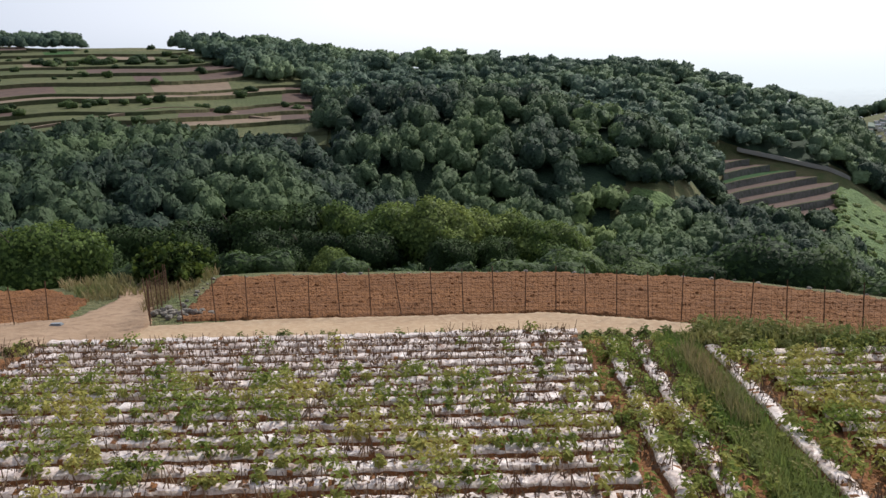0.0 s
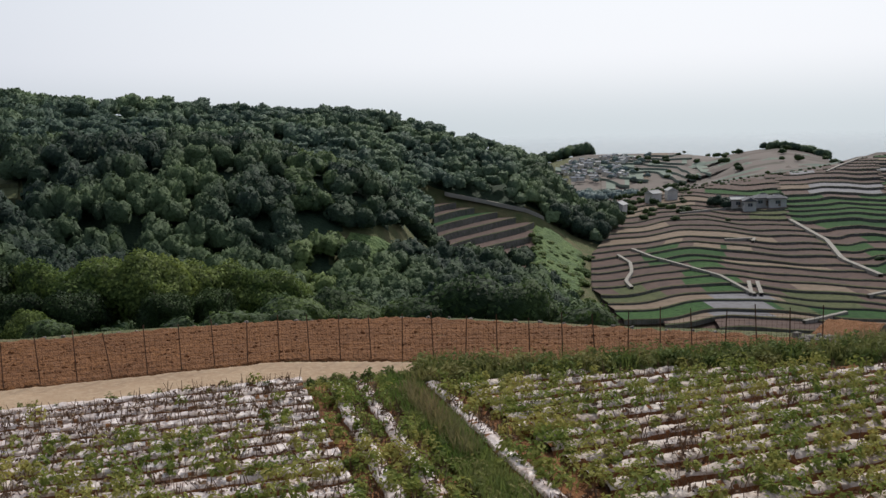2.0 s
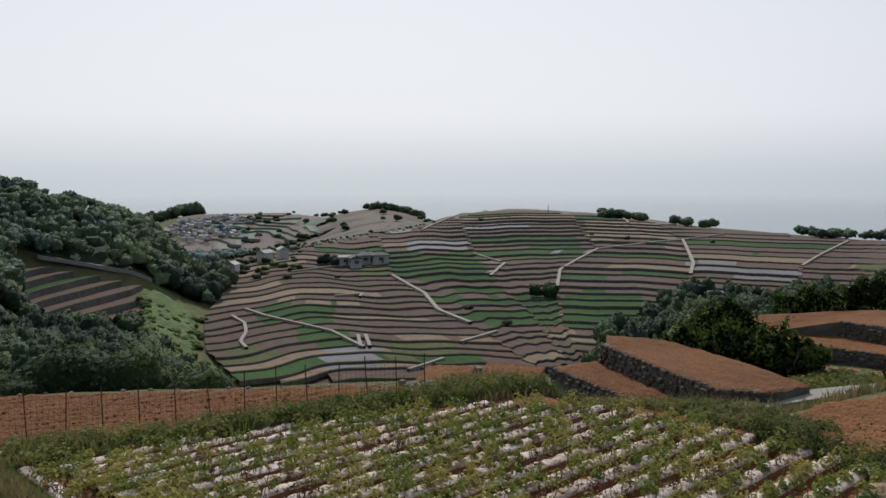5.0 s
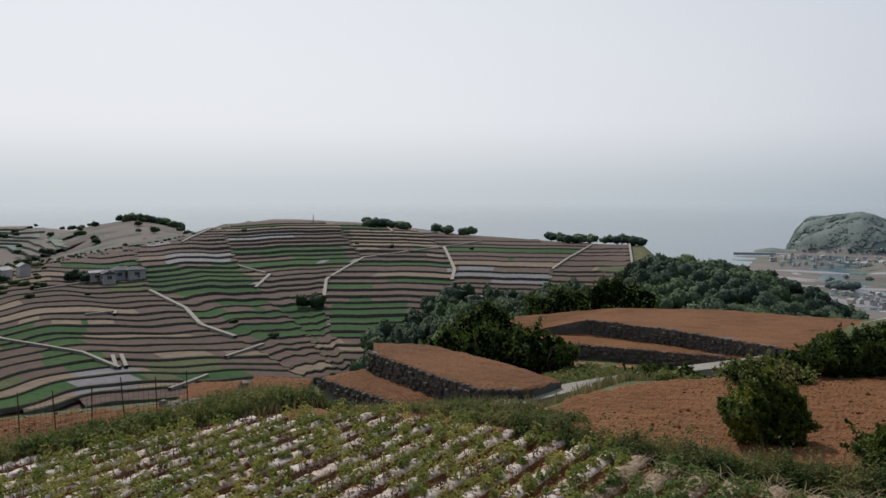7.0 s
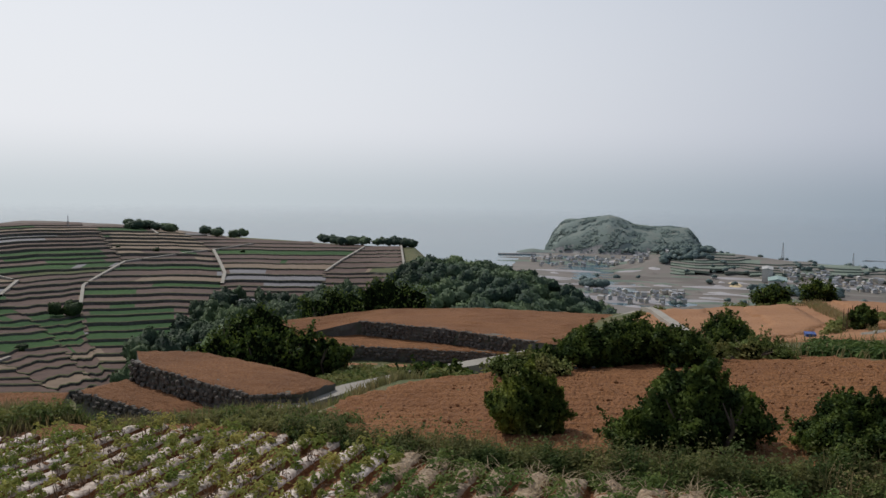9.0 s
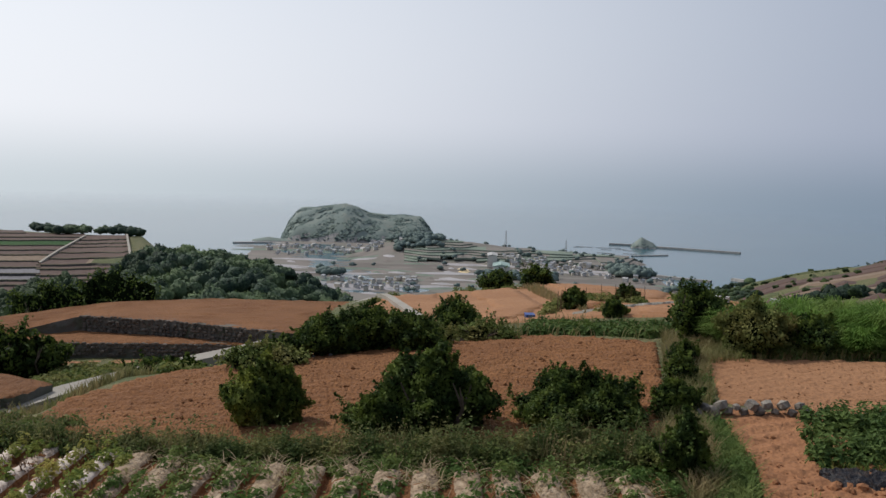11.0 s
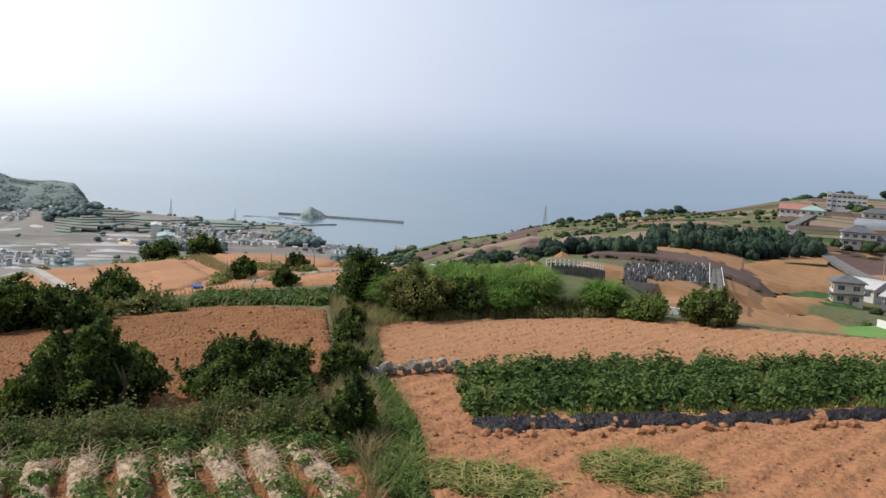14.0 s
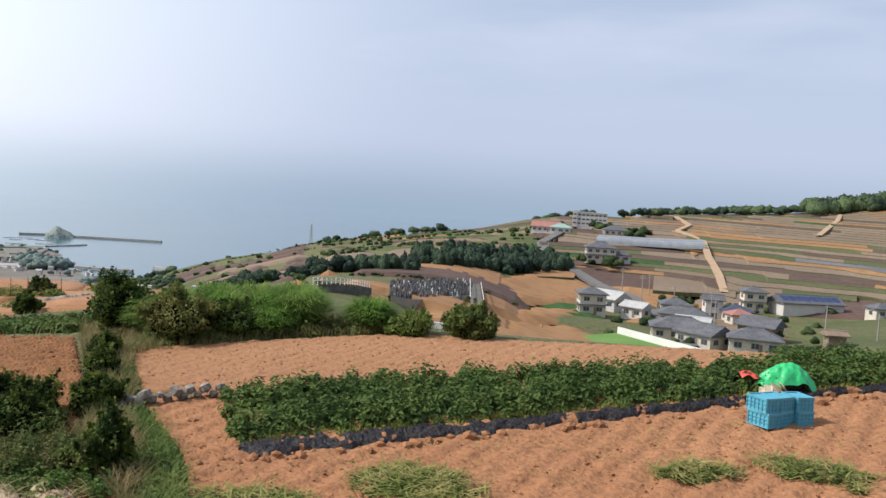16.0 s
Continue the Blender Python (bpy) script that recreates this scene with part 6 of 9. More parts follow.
p1, p2 = band(strip, 8000, rng), clumped(band(strip_right, 7000, rng), 0.5, 11, 0.4)
side = [(15.6, -4.6), (17.4, -4.8), (20.0, -5.9), (24.6, -6.9), (26, -7.6), (25.2, -8.3), (20.2, -6.9), (18.8, -6.2), (15.8, -5.5)]
p3 = np.concatenate([band(side, 4200, rng), band([(23.6, -6.6), (26, -7.2), (29, -8.0), (29, -9.2), (24.6, -9.0)], 2600, rng)])
g1, g2 = grass(p1, 0.24, rng), grass(p2, 0.3, rng, 0.010, 1.0)
d1 = grass(band([(4.9, 14), (5.4, 14), (5.6, 19), (5.2, 19)], 900, rng), 0.45, rng)
w12 = plants(band(strip, 190, rng), rng, 44, 0.22, 0.26, 0.05)
d2 = grass(clumped(band([(11.2, -3.9), (12.6, -4.5), (15.4, -5.4), (18.4, -6.0), (17.6, -4.8), (15.0, -4.6)], 2600, rng), 0.7, 14, -0.1), 0.34, rng, 0.008, 0.9)
w11 = plants(np.concatenate([clumped(band(strip_right, 420, rng), 0.6, 19, 0.0), band(side, 150, rng)]), rng, 46, 0.2, 0.28, 0.042)
stuff("grass_strip", "bright green grass on the baulk between fields", "grass", [(*g1, 0), (*g2, 3), (*d1, 1), (*d2, 1), (*grass(clumped(p3, 1.0, 12, -0.3), 0.36, rng, 0.009, 0.6), 1), (*w11, 3), (*w12, 2)], [M["grass"], M["dry_grass"], M["weed_leaf"], M["leafy_weed"]])

# weeds along the field edges
edge_far = [(5.6, 19.6), (9, 18.9), (14, 17.6), (17.5, 16.6), (20.6, 15.6), (20.9, 16.8), (17.5, 18.2), (14, 19), (10, 20), (6.6, 21.4)]
edge_right = [(16.4, -4.6), (16.9, -0.5), (17.2, 2.8), (17.9, 6.5), (18.5, 9), (19.3, 9), (18.6, 6), (18.0, 2.5), (17.7, -0.5), (17.5, -4.6)]
edge_corner = [(18.4, 8), (19.4, 13), (20.6, 15.6), (22.4, 15.4), (20.8, 10.5), (20.0, 8)]
edge_track = [(-14, 20.1), (-5.6, 21.3), (5.6, 20.8), (5.8, 21.2), (-5.6, 21.75), (-14, 20.6)]
w1 = plants(band(edge_far, 360, rng), rng, 54, 0.32, 0.55, 0.075)
w2 = plants(clumped(band(edge_right, 420, rng), 1.5, 13, -0.1), rng, 46, 0.24, 0.24, 0.042)
w8 = plants(band(edge_corner, 260, rng), rng, 50, 0.3, 0.3, 0.065)
w9 = grass(band(edge_corner, 1500, rng), 0.3, rng, 0.012, 0.4)
w3 = plants(band(edge_track, 110, rng), rng, 40, 0.16, 0.28, 0.06)
w4 = grass(band(edge_right, 900, rng), 0.26, rng, 0.007, 0.5)
w5 = grass(band([(17, 16.2), (22.4, 15.0), (25.5, 14), (26.5, 16.5), (21, 19.5), (17.5, 19)], 5000, rng), 0.32, rng, 0.014, 0.5)
w6 = grass(band(edge_far, 3500, rng), 0.5, rng, 0.012, 0.4)
stuff("weeds", "rank green weeds and dry grass along the field edge", "weeds", [(*w1, 0), (*w2, 0), (*w3, 0), (*w4, 2), (*w5, 2), (*w6, 0), (*w8, 0), (*w9, 2)], [M["weed_leaf"], M["grass"], M["dry_grass"]])
tall_band = [(15.4, -4.2), (16.1, 0.5), (16.6, 3.5), (17.4, 6.5), (17.9, 9), (18.6, 9), (17.9, 6), (17.5, 3), (17.3, 0), (17.0, -4.4)]
w7 = plants(clumped(band(tall_band, 900, rng), 1.6, 5, -0.45), rng, 44, 0.26, 0.42, 0.046)
w17 = plants(clumped(band(tall_band, 620, rng), 1.0, 55, 0.2), rng, 44, 0.24, 0.85, 0.044)
w15 = plants(clumped(band(tall_band, 420, rng), 2.2, 6, 0.05), rng, 40, 0.24, 0.5, 0.045)
w16 = plants(clumped(band(tall_band, 300, rng), 1.3, 7, 0.1), rng, 40, 0.2, 0.62, 0.026)
w10 = grass(clumped(band(tall_band, 1500, rng), 1.1, 8, 0.1), 0.6, rng, 0.006, 0.35)
front = [(13.8, -4.4), (14.8, -1), (15.4, 1.5), (16.0, 4), (17.0, 6.5), (17.6, 6.5), (16.6, 3), (15.9, -1), (15.6, -4.4)]
w13 = plants(clumped(band(front, 330, rng), 1.4, 9, -0.25), rng, 40, 0.22, 0.3, 0.048)
w14 = grass(band(front, 350, rng), 0.2, rng, 0.009, 1.6)
stuff("weeds", "green and yellowing weeds with dry seed heads beside the ridges", "weeds", [(*w7, 3), (*w17, 3), (*w10, 1), (*w13, 2), (*w14, 1), (*w15, 0), (*w16, 1)], [M["weed_leaf"], M["dry_grass"], M["leafy_weed"], M["dark_weed"]])


# ---- bushes and small trees near the fields ----
def rod(p, q, r0, r1, sides=6):
    p, q = np.array(p, float), np.array(q, float)
    d = q - p
    d /= np.linalg.norm(d) + 1e-9
    u = np.cross(d, [0.3, 0.9, 0.2])
    u /= np.linalg.norm(u)
    w = np.cross(d, u)
    a = np.arange(sides) * 2 * math.pi / sides
    ring = np.cos(a)[:, None] * u + np.sin(a)[:, None] * w
    v = np.concatenate([p + ring * r0, q + ring * r1])
    k = np.arange(sides)
    return v, np.stack([k, (k + 1) % sides, sides + (k + 1) % sides, sides + k], 1)


def bush(name, label, x, y, radius, tall, seed, leaves=2600, leaf=0.07, mat="bush_leaf", category="bush", trunk=0.0, lobes=12, stretch=1.0):
    """A shrub or small tree: stems or a trunk with limbs, and a crown of single leaves."""
    rng = np.random.default_rng(seed)
    z = float(height(x, y))
    ob = tagged(new(name), label, category)
    ob.location = (x, y, z)
    near = math.hypot(x, y) < 21
    leaves = int(leaves * (5.0 if near else 2.6))
    leaf *= 0.60 if near else 0.72
    cv, cf, _, _ = closed_crown(rng, 3, lobes + 14, 0.9)
    reach = np.hypot(cv[:, 0], cv[:, 1])
    cv = cv * [radius / np.quantile(reach, 0.97), radius / np.quantile(reach, 0.97), 1.0]
    cv[:, 1] *= stretch
    foot = -0.42
    cv[:, 2] = (cv[:, 2] - foot) * (tall - trunk) / (cv[:, 2].max() - foot)
    low = np.clip(cv[:, 2] / (tall - trunk), 0, 0.45) / 0.45
    dome = np.sqrt(1 - (np.clip(cv[:, 2] / (tall - trunk) - 0.45, 0, 0.6) / 0.68) ** 2)
    cv[:, :2] *= ((0.8 + 0.2 * low) * dome * 1.06)[:, None]
    cv[:, 2] += trunk
    grow = 1 + 0.34 * lumps(cv[:, 0] + cv[:, 2], cv[:, 1] - cv[:, 2], radius * 0.55, seed) + 0.12 * lumps(cv[:, 0], cv[:, 1] + cv[:, 2], radius * 0.2, seed + 1)
    cv = (cv - [0, 0, trunk + 0.2 * tall]) * np.clip(grow, 0.55, 1.25)[:, None] * [0.94, 0.94, 0.92] + [0, 0, trunk + 0.2 * tall]
    p, d = skin_points(rng, cv, cf, leaves)
    # a third of the leaves sit on shoots that stand out of the crown
    n = max(24, int(70 * radius * tall))
    q, e = skin_points(rng, cv, cf, n)
    e = e * [0.7, 0.7, 0.5] + [0, 0, 0.6] + rng.normal(0, 0.3, e.shape)
    long = rng.uniform(0.08, 0.34, n) * min(1.0, 0.5 + 0.4 * radius)
    k = rng.integers(0, n, leaves)
    along_shoot = rng.uniform(0, 1, leaves)
    shoot = rng.uniform(0, 1, leaves) < 0.36
    spray = q[k] + e[k] * (long[k] * along_shoot)[:, None] + rng.normal(0, 0.05, (leaves, 3)) * (1.2 - along_shoot)[:, None]
    d = d + rng.normal(0, 0.3, d.shape)
    p = np.where(shoot[:, None], spray, p + d * rng.uniform(-0.1, 0.05, (leaves, 1)) * min(1.0, radius))
    d = np.where(shoot[:, None], e[k] * 0.5 + d * 0.7, d)
    p[:, 2] = np.maximum(p[:, 2], trunk * 0.8 + rng.uniform(0.02, 0.15, leaves))
    lv, lf = leaf_quads(p, d, leaf, rng, 0.55, 0.25)
    mid = trunk + (tall - trunk) * 0.4
    # the shrunken core behind the leaves carries the painted inner shade
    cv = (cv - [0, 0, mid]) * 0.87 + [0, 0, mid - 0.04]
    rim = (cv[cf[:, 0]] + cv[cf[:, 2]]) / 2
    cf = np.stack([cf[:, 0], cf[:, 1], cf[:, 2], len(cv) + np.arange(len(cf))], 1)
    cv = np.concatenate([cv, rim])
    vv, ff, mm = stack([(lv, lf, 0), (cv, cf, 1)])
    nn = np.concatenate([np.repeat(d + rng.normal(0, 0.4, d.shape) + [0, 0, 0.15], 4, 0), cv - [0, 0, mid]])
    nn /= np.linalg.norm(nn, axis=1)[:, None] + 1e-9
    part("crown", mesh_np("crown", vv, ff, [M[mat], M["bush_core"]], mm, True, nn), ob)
    base = [(0, 0)] if trunk else [(rng.normal(0, radius * 0.15), rng.normal(0, radius * 0.15)) for _ in range(4)]
    for bx, by in base:
        top = (bx * 2 + rng.normal(0, 0.05), by * 2, max(trunk, tall * 0.35))
        r0 = 0.03 + 0.025 * radius
        pieces = [(*rod((bx, by, -0.1), top, r0, r0 * 0.7), 0)]
        for _ in range(4):
            e = (top[0] + rng.uniform(-0.3, 0.3) * radius, top[1] + rng.uniform(-0.3, 0.3) * radius, top[2] + (tall - top[2]) * rng.uniform(0.3, 0.6))
            pieces.append((*rod(top, e, r0 * 0.55, r0 * 0.15), 0))
        vv, ff, mm = stack(pieces)
        part("trunk" if trunk else "stem", mesh_np("stem", vv, ff, [M["bark"]], mm), ob)
    return ob


bush("bush", "rounded dark green bush with sunlit yellow-green tips", 19.7, 3.6, 0.9, 1.55, 1, 3600, 0.075, "sunny_leaf", lobes=14)
bush("bush", "broad dark green bush beside the weeds", 19.0, -0.35, 1.4, 1.72, 2, 5600, 0.08, "bush_leaf", lobes=16)
bush("bush", "low spreading skirt of dark green shoots beside the bush", 18.7, 1.0, 0.75, 0.85, 25, 1700, 0.075, "bush_leaf", lobes=10)
bush("bush", "low wide dark bush with upright shoots", 19.1, -3.4, 1.6, 1.08, 3, 4400, 0.07, "bush_leaf", lobes=22)
bush("bush", "small dark bush on the grass baulk", 19.2, -5.7, 0.6, 0.82, 4, 1800, 0.065, "bush_leaf")
bush("bush", "upright dark shrub beside the grass baulk", 15.0, -4.62, 0.42, 1.25, 5, 1900, 0.06, "bush_leaf")
bush("bush", "low leafy shoots at the foot of the shrub", 15.5, -4.4, 0.5, 0.5, 26, 900, 0.06, "weed_leaf")
bush("bush", "tiny shrub on the grass baulk", 22.0, -6.6, 0.4, 0.8, 6, 700, 0.06, "bush_leaf")
bush("bush", "tiny shrub on the grass baulk", 24.2, -7.3, 0.45, 0.8, 7, 700, 0.06, "bush_leaf")
for k, (x, y, rad, tall) in enumerate([(28.6, 3.4, 1.15, 1.45), (29.2, 2.0, 1.3, 1.6), (29.0, 0.5, 1.2, 1.3), (28.0, 4.6, 0.7, 0.75)]):
    bush("small_tree", "spreading dark green tree with flat crown", x, y, rad, tall, 10 + k, 2600, 0.085, "bush_leaf", "tree", 0.12 if k < 3 else 0.0)
bush("small_tree", "dark green tree on the terrace edge", 33.8, -1.2, 1.1, 1.7, 15, 2400, 0.085, "bush_leaf", "tree", 0.15)
bush("bush", "low green scrub on the bank", 30.3, 0.2, 1.5, 0.9, 16, 1800, 0.08, "weed_leaf")
bush("bush", "low green scrub on the bank", 31.8, -2.2, 1.3, 0.8, 17, 1500, 0.08, "weed_leaf")
bush("bush", "low green scrub on the bank", 26.0, 4.8, 1.3, 0.7, 18, 1500, 0.08, "weed_leaf")
# scrub beside the reeds
bush("bush", "grey-green dense bush in front of the reeds", 25.9, -9.8, 1.25, 1.75, 20, 3400, 0.07, "weed_leaf", lobes=14)
bush("bush", "bright green low bush in front of the reeds", 25.4, -11.6, 0.9, 1.2, 21, 2200, 0.07, "bush_leaf")
bush("bush", "pale green bush at the corner of the field", 21.3, -17.7, 0.85, 1.2, 22, 2800, 0.075, "weed_leaf")
bush("bush", "low green bush at the field edge", 22.7, -16.4, 0.9, 0.75, 23, 1700, 0.075, "grass")
bush("bush", "dark bush behind the reeds", 28.5, -9.0, 1.1, 2.0, 24, 2200, 0.08, "bush_leaf")


def reeds(label, x, y, radius, tall, seed, n=2600):
    """A fountain of long arching blades."""
    rng = np.random.default_rng(seed)
    a = rng.uniform(0, 6.283, n)
    q = np.sqrt(rng.uniform(0, 1, n)) * radius * 0.55
    base = np.stack([np.cos(a) * q, np.sin(a) * q, np.zeros(n)], 1)
    a2 = a + rng.normal(0, 0.5, n)
    out = np.stack([np.cos(a2), np.sin(a2), np.zeros(n)], 1)
    h = tall * rng.uniform(0.6, 1.1, n) * (1 - 0.45 * (q / (radius * 0.55)) ** 2)
    reach = radius * rng.uniform(0.25, 0.9, n)
    side = np.stack([-out[:, 1], out[:, 0], np.zeros(n)], 1) * 0.017
    rows = []
    for t, w in ((0, 1), (0.45, 1), (0.8, 0.7), (1.0, 0.15)):
        c = base + out * (reach * t ** 1.6)[:, None] + np.array([0, 0, 1.0]) * (h * (1.75 * t - 0.95 * t ** 2.4))[:, None]
        rows += [c - side * w, c + side * w]
    v = np.stack(rows, 1).reshape(-1, 3)
    k = np.arange(n)[:, None] * 8
    f = np.concatenate([k + [2*s, 2*s+1, 2*s+3, 2*s+2] for s in range(3)])
    ob = new("reed_clump", mesh_np("reed_clump", v, f, [M["reed"]]))
    ob.location = (x, y, float(height(x, y)) - 0.05)
    return tagged(ob, label, "reeds", "reed clumps")


for k, (x, y, rad, tall) in enumerate([(27.0, -9.9, 1.15, 1.45), (28.2, -10.9, 1.05, 1.5), (25.6, -13.8, 1.3, 1.65), (27.0, -14.6, 1.15, 1.6), (26.4, -13.0, 0.8, 1.4), (24.1, -15.8, 0.95, 1.3), (28.8, -12.4, 1.1, 1.5), (26.9, -11.9, 1.1, 1.5), (27.6, -13.3, 1.2, 1.6), (25.0, -12.7, 0.8, 1.1)]):
    reeds("tall bright green reed clump with arching leaves", x, y, rad, tall, 60 + k)
rg = np.random.default_rng(9)
r1 = grass(band([(24.6, -8.3), (29.5, -8.0), (29.5, -16), (23.6, -18.3), (22.9, -16.5), (24.2, -12)], 5000, rg), 0.28, rg, 0.013, 0.5)
r2 = plants(band([(24.8, -9), (24.5, -11.8), (23.2, -16), (23.8, -16.6), (25.3, -12), (25.6, -9)], 110, rg), rg, 50, 0.25, 0.4, 0.06)
stuff("weeds", "dry and green grass between the reed clumps", "weeds", [(*r1, 1), (*r2, 0)], [M["weed_leaf"], M["dry_grass"]])


# ---- potato rows, black film and loose earth ----
rng = np.random.default_rng(31)
potato_band = [(15.7, -7.2), (18.5, -8.3), (17.7, -11.3), (15.3, -17.0), (13.2, -21.8), (11.4, -27), (9.1, -26.5), (10.55, -21.5), (12.1, -16.9), (13.7, -11.9), (15.3, -7.2)]
sp = band(potato_band, 1050, rng)
sp[:, 2] += 0.1 * lumps(sp[:, 0], sp[:, 1], 0.8, 41) + 0.07 * lumps(sp[:, 0], sp[:, 1], 2.4, 42)
v, f = plants(sp, rng, 72, 0.29, 0.54, 0.068)
stuff("potato_plants", "dense dark green potato plants in a long bed", "plants", [(v, f, 0)], [M["fresh_leaf"]])
yl = band([(15.0, -7.4), (15.6, -7.3), (13.9, -12), (12.3, -17.2), (10.7, -21.5), (10.4, -21.4), (11.9, -17.0), (13.4, -12)], 170, rng)
v, f = plants(yl, rng, 26, 0.22, 0.14, 0.05)
v2, f2 = stems(np.repeat(yl, 6, 0) + rng.normal(0, 0.1, (len(yl) * 6, 3)) * [1, 1, 0.2] + [0, 0, 0.08], np.full(len(yl) * 6, 0.12), rng, 0.008)
stuff("drying_haulms", "yellowed potato leaves at the foot of the bed", "plants", [(v, f, 0), (v2, f2, 0)], [M["potato_leaf"]])


def film_strip():
    """Black mulch film along the bed, crumpled, its near edge buried."""
    rng = np.random.default_rng(5)
    pts = np.array([(14.75, -6.95), (14.0, -9.5), (13.15, -12), (12.4, -14.5), (11.4, -17.8), (10.2, -21.4), (8.8, -25.6)], float)
    seg = np.concatenate([[0], np.cumsum(np.linalg.norm(np.diff(pts, axis=0), axis=1))])
    s = np.arange(0, seg[-1], 0.09)
    cx, cy = np.interp(s, seg, pts[:, 0]), np.interp(s, seg, pts[:, 1])
    tx, ty = np.gradient(cx), np.gradient(cy)
    ln = np.hypot(tx, ty)
    nx, ny = -ty / ln, tx / ln
    rows = []
    half = np.interp(s, [0, 0.3, 3, 6, 9, 13, 30], [0.12, 0.44, 0.40, 0.34, 0.28, 0.2, 0.16]) / 0.42
    for k, u in enumerate(np.linspace(-0.42, 0.42, 12)):
        w = lumps(s, s * 0, 1.8, 3) * 0.05 + lumps(s, s * 0 + (u > 0) * 9, 0.7, 8) * 0.09 * abs(u) / 0.42 + u * (half - 1)
        x, y = cx + nx * (u + w), cy + ny * (u + w)
        bulge = 0.09 * math.sin(math.pi * np.clip((u + 0.42) / 0.84, 0, 1)) ** 0.6 - 0.07 * (abs(u) > 0.4)
        rows.append(np.stack([x, y, height(x, y) + 0.07 + bulge * (1 + lumps(s, s * 0 + k, 0.6, 4) * 0.4) + rng.normal(0, 0.022, len(s))], 1))
    n, m = len(s), len(rows)
    i, j = np.meshgrid(np.arange(m - 1), np.arange(n - 1), indexing="ij")
    f = np.stack([i * n + j, i * n + j + 1, (i + 1) * n + j + 1, (i + 1) * n + j], -1).reshape(-1, 4)
    mid = np.concatenate(rows)[f].mean(1)
    buried = (lumps(mid[:, 0], mid[:, 1], 1.0, 15) + 0.5 * lumps(mid[:, 0], mid[:, 1], 0.35, 16) > 0.85).astype(int)
    ob = new("mulch_film", mesh_np("mulch_film", np.concatenate(rows), f, [M["black_film"], M["soil_bare"]], buried, smooth=True))
    tagged(ob, "crumpled black mulch film along the potato bed", "mulch film")
    return pts


film_strip()


def pebble(rng, size, flat=0.7):
    """A small rough lump: an octahedron cut once, jittered."""
    bm = bmesh.new()
    bmesh.ops.create_icosphere(bm, subdivisions=1, radius=1.0)
    for q in bm.verts:
        q.co = Vector((q.co.x * rng.uniform(0.7, 1.2), q.co.y * rng.uniform(0.7, 1.2), q.co.z * flat * rng.uniform(0.7, 1.2))) * size
    v = np.array([tuple(q.co) for q in bm.verts])
    f = np.array([[w.index for w in g.verts] for g in bm.faces])
    bm.free()
    return v, f


def clods(name, label, poly, n, size, mat, seed, category="clods"):
    """Loose lumps of earth over a stretch of field."""
    rng = np.random.default_rng(seed)
    kinds = [pebble(rng, 1.0) for _ in range(5)]
    spots = band(poly, n, rng)
    vs, fs, at = [], [], 0
    for i, q in enumerate(spots):
        v, f = kinds[i % 5]
        s = size * rng.lognormal(0, 0.45)
        a = rng.uniform(0, 6.283)
        c, d = math.cos(a), math.sin(a)
        vs.append(np.stack([v[:, 0] * c - v[:, 1] * d, v[:, 0] * d + v[:, 1] * c, v[:, 2]], 1) * s + q + [0, 0, 0.05 + s * 0.2])
        fs.append(f + at)
        at += len(v)
    return tagged(new(name, mesh_np(name, np.concatenate(vs), np.concatenate(fs), [M[mat]], smooth=False)), label, category, kind="stuff")


clods("clods", "loose lumps of red earth", [(13.4, -5.6), (18.9, -7.2), (15.5, -8.2), (9.4, -25), (4, -24), (6, -12), (11, -6)], 2400, 0.02, "soil_bare", 1)
clods("clods", "lumps of earth along the mulch film", [(14.1, -6.5), (14.5, -6.5), (14.2, -7.4), (12.7, -12), (11.2, -17), (9.8, -21.5), (9.5, -21.4), (10.9, -16.9), (12.4, -11.9), (13.9, -7.2)], 90, 0.075, "soil_bare", 2)
clods("clods", "loose lumps of red earth", [(20, -5), (20, 8), (28, 5.8), (33, -2.5), (28, -7.3)], 1500, 0.024, "soil", 3)
clods("clods", "loose lumps of red earth", [(-7, 25), (3.4, 25), (16, 19.2), (12.9, 24.5), (8.9, 28.8), (4.4, 30.6), (-8, 31.5)], 2200, 0.03, "soil", 4)

clods("clods", "small crumbs of dry earth on the harrowed field", [(20, -7.2), (25, -8.5), (24, -11.8), (22.4, -16), (18.2, -19.5), (13, -25), (18.6, -9.4)], 1500, 0.016, "soil_dry", 5)

# cut haulms left on the bare earth
rng = np.random.default_rng(17)
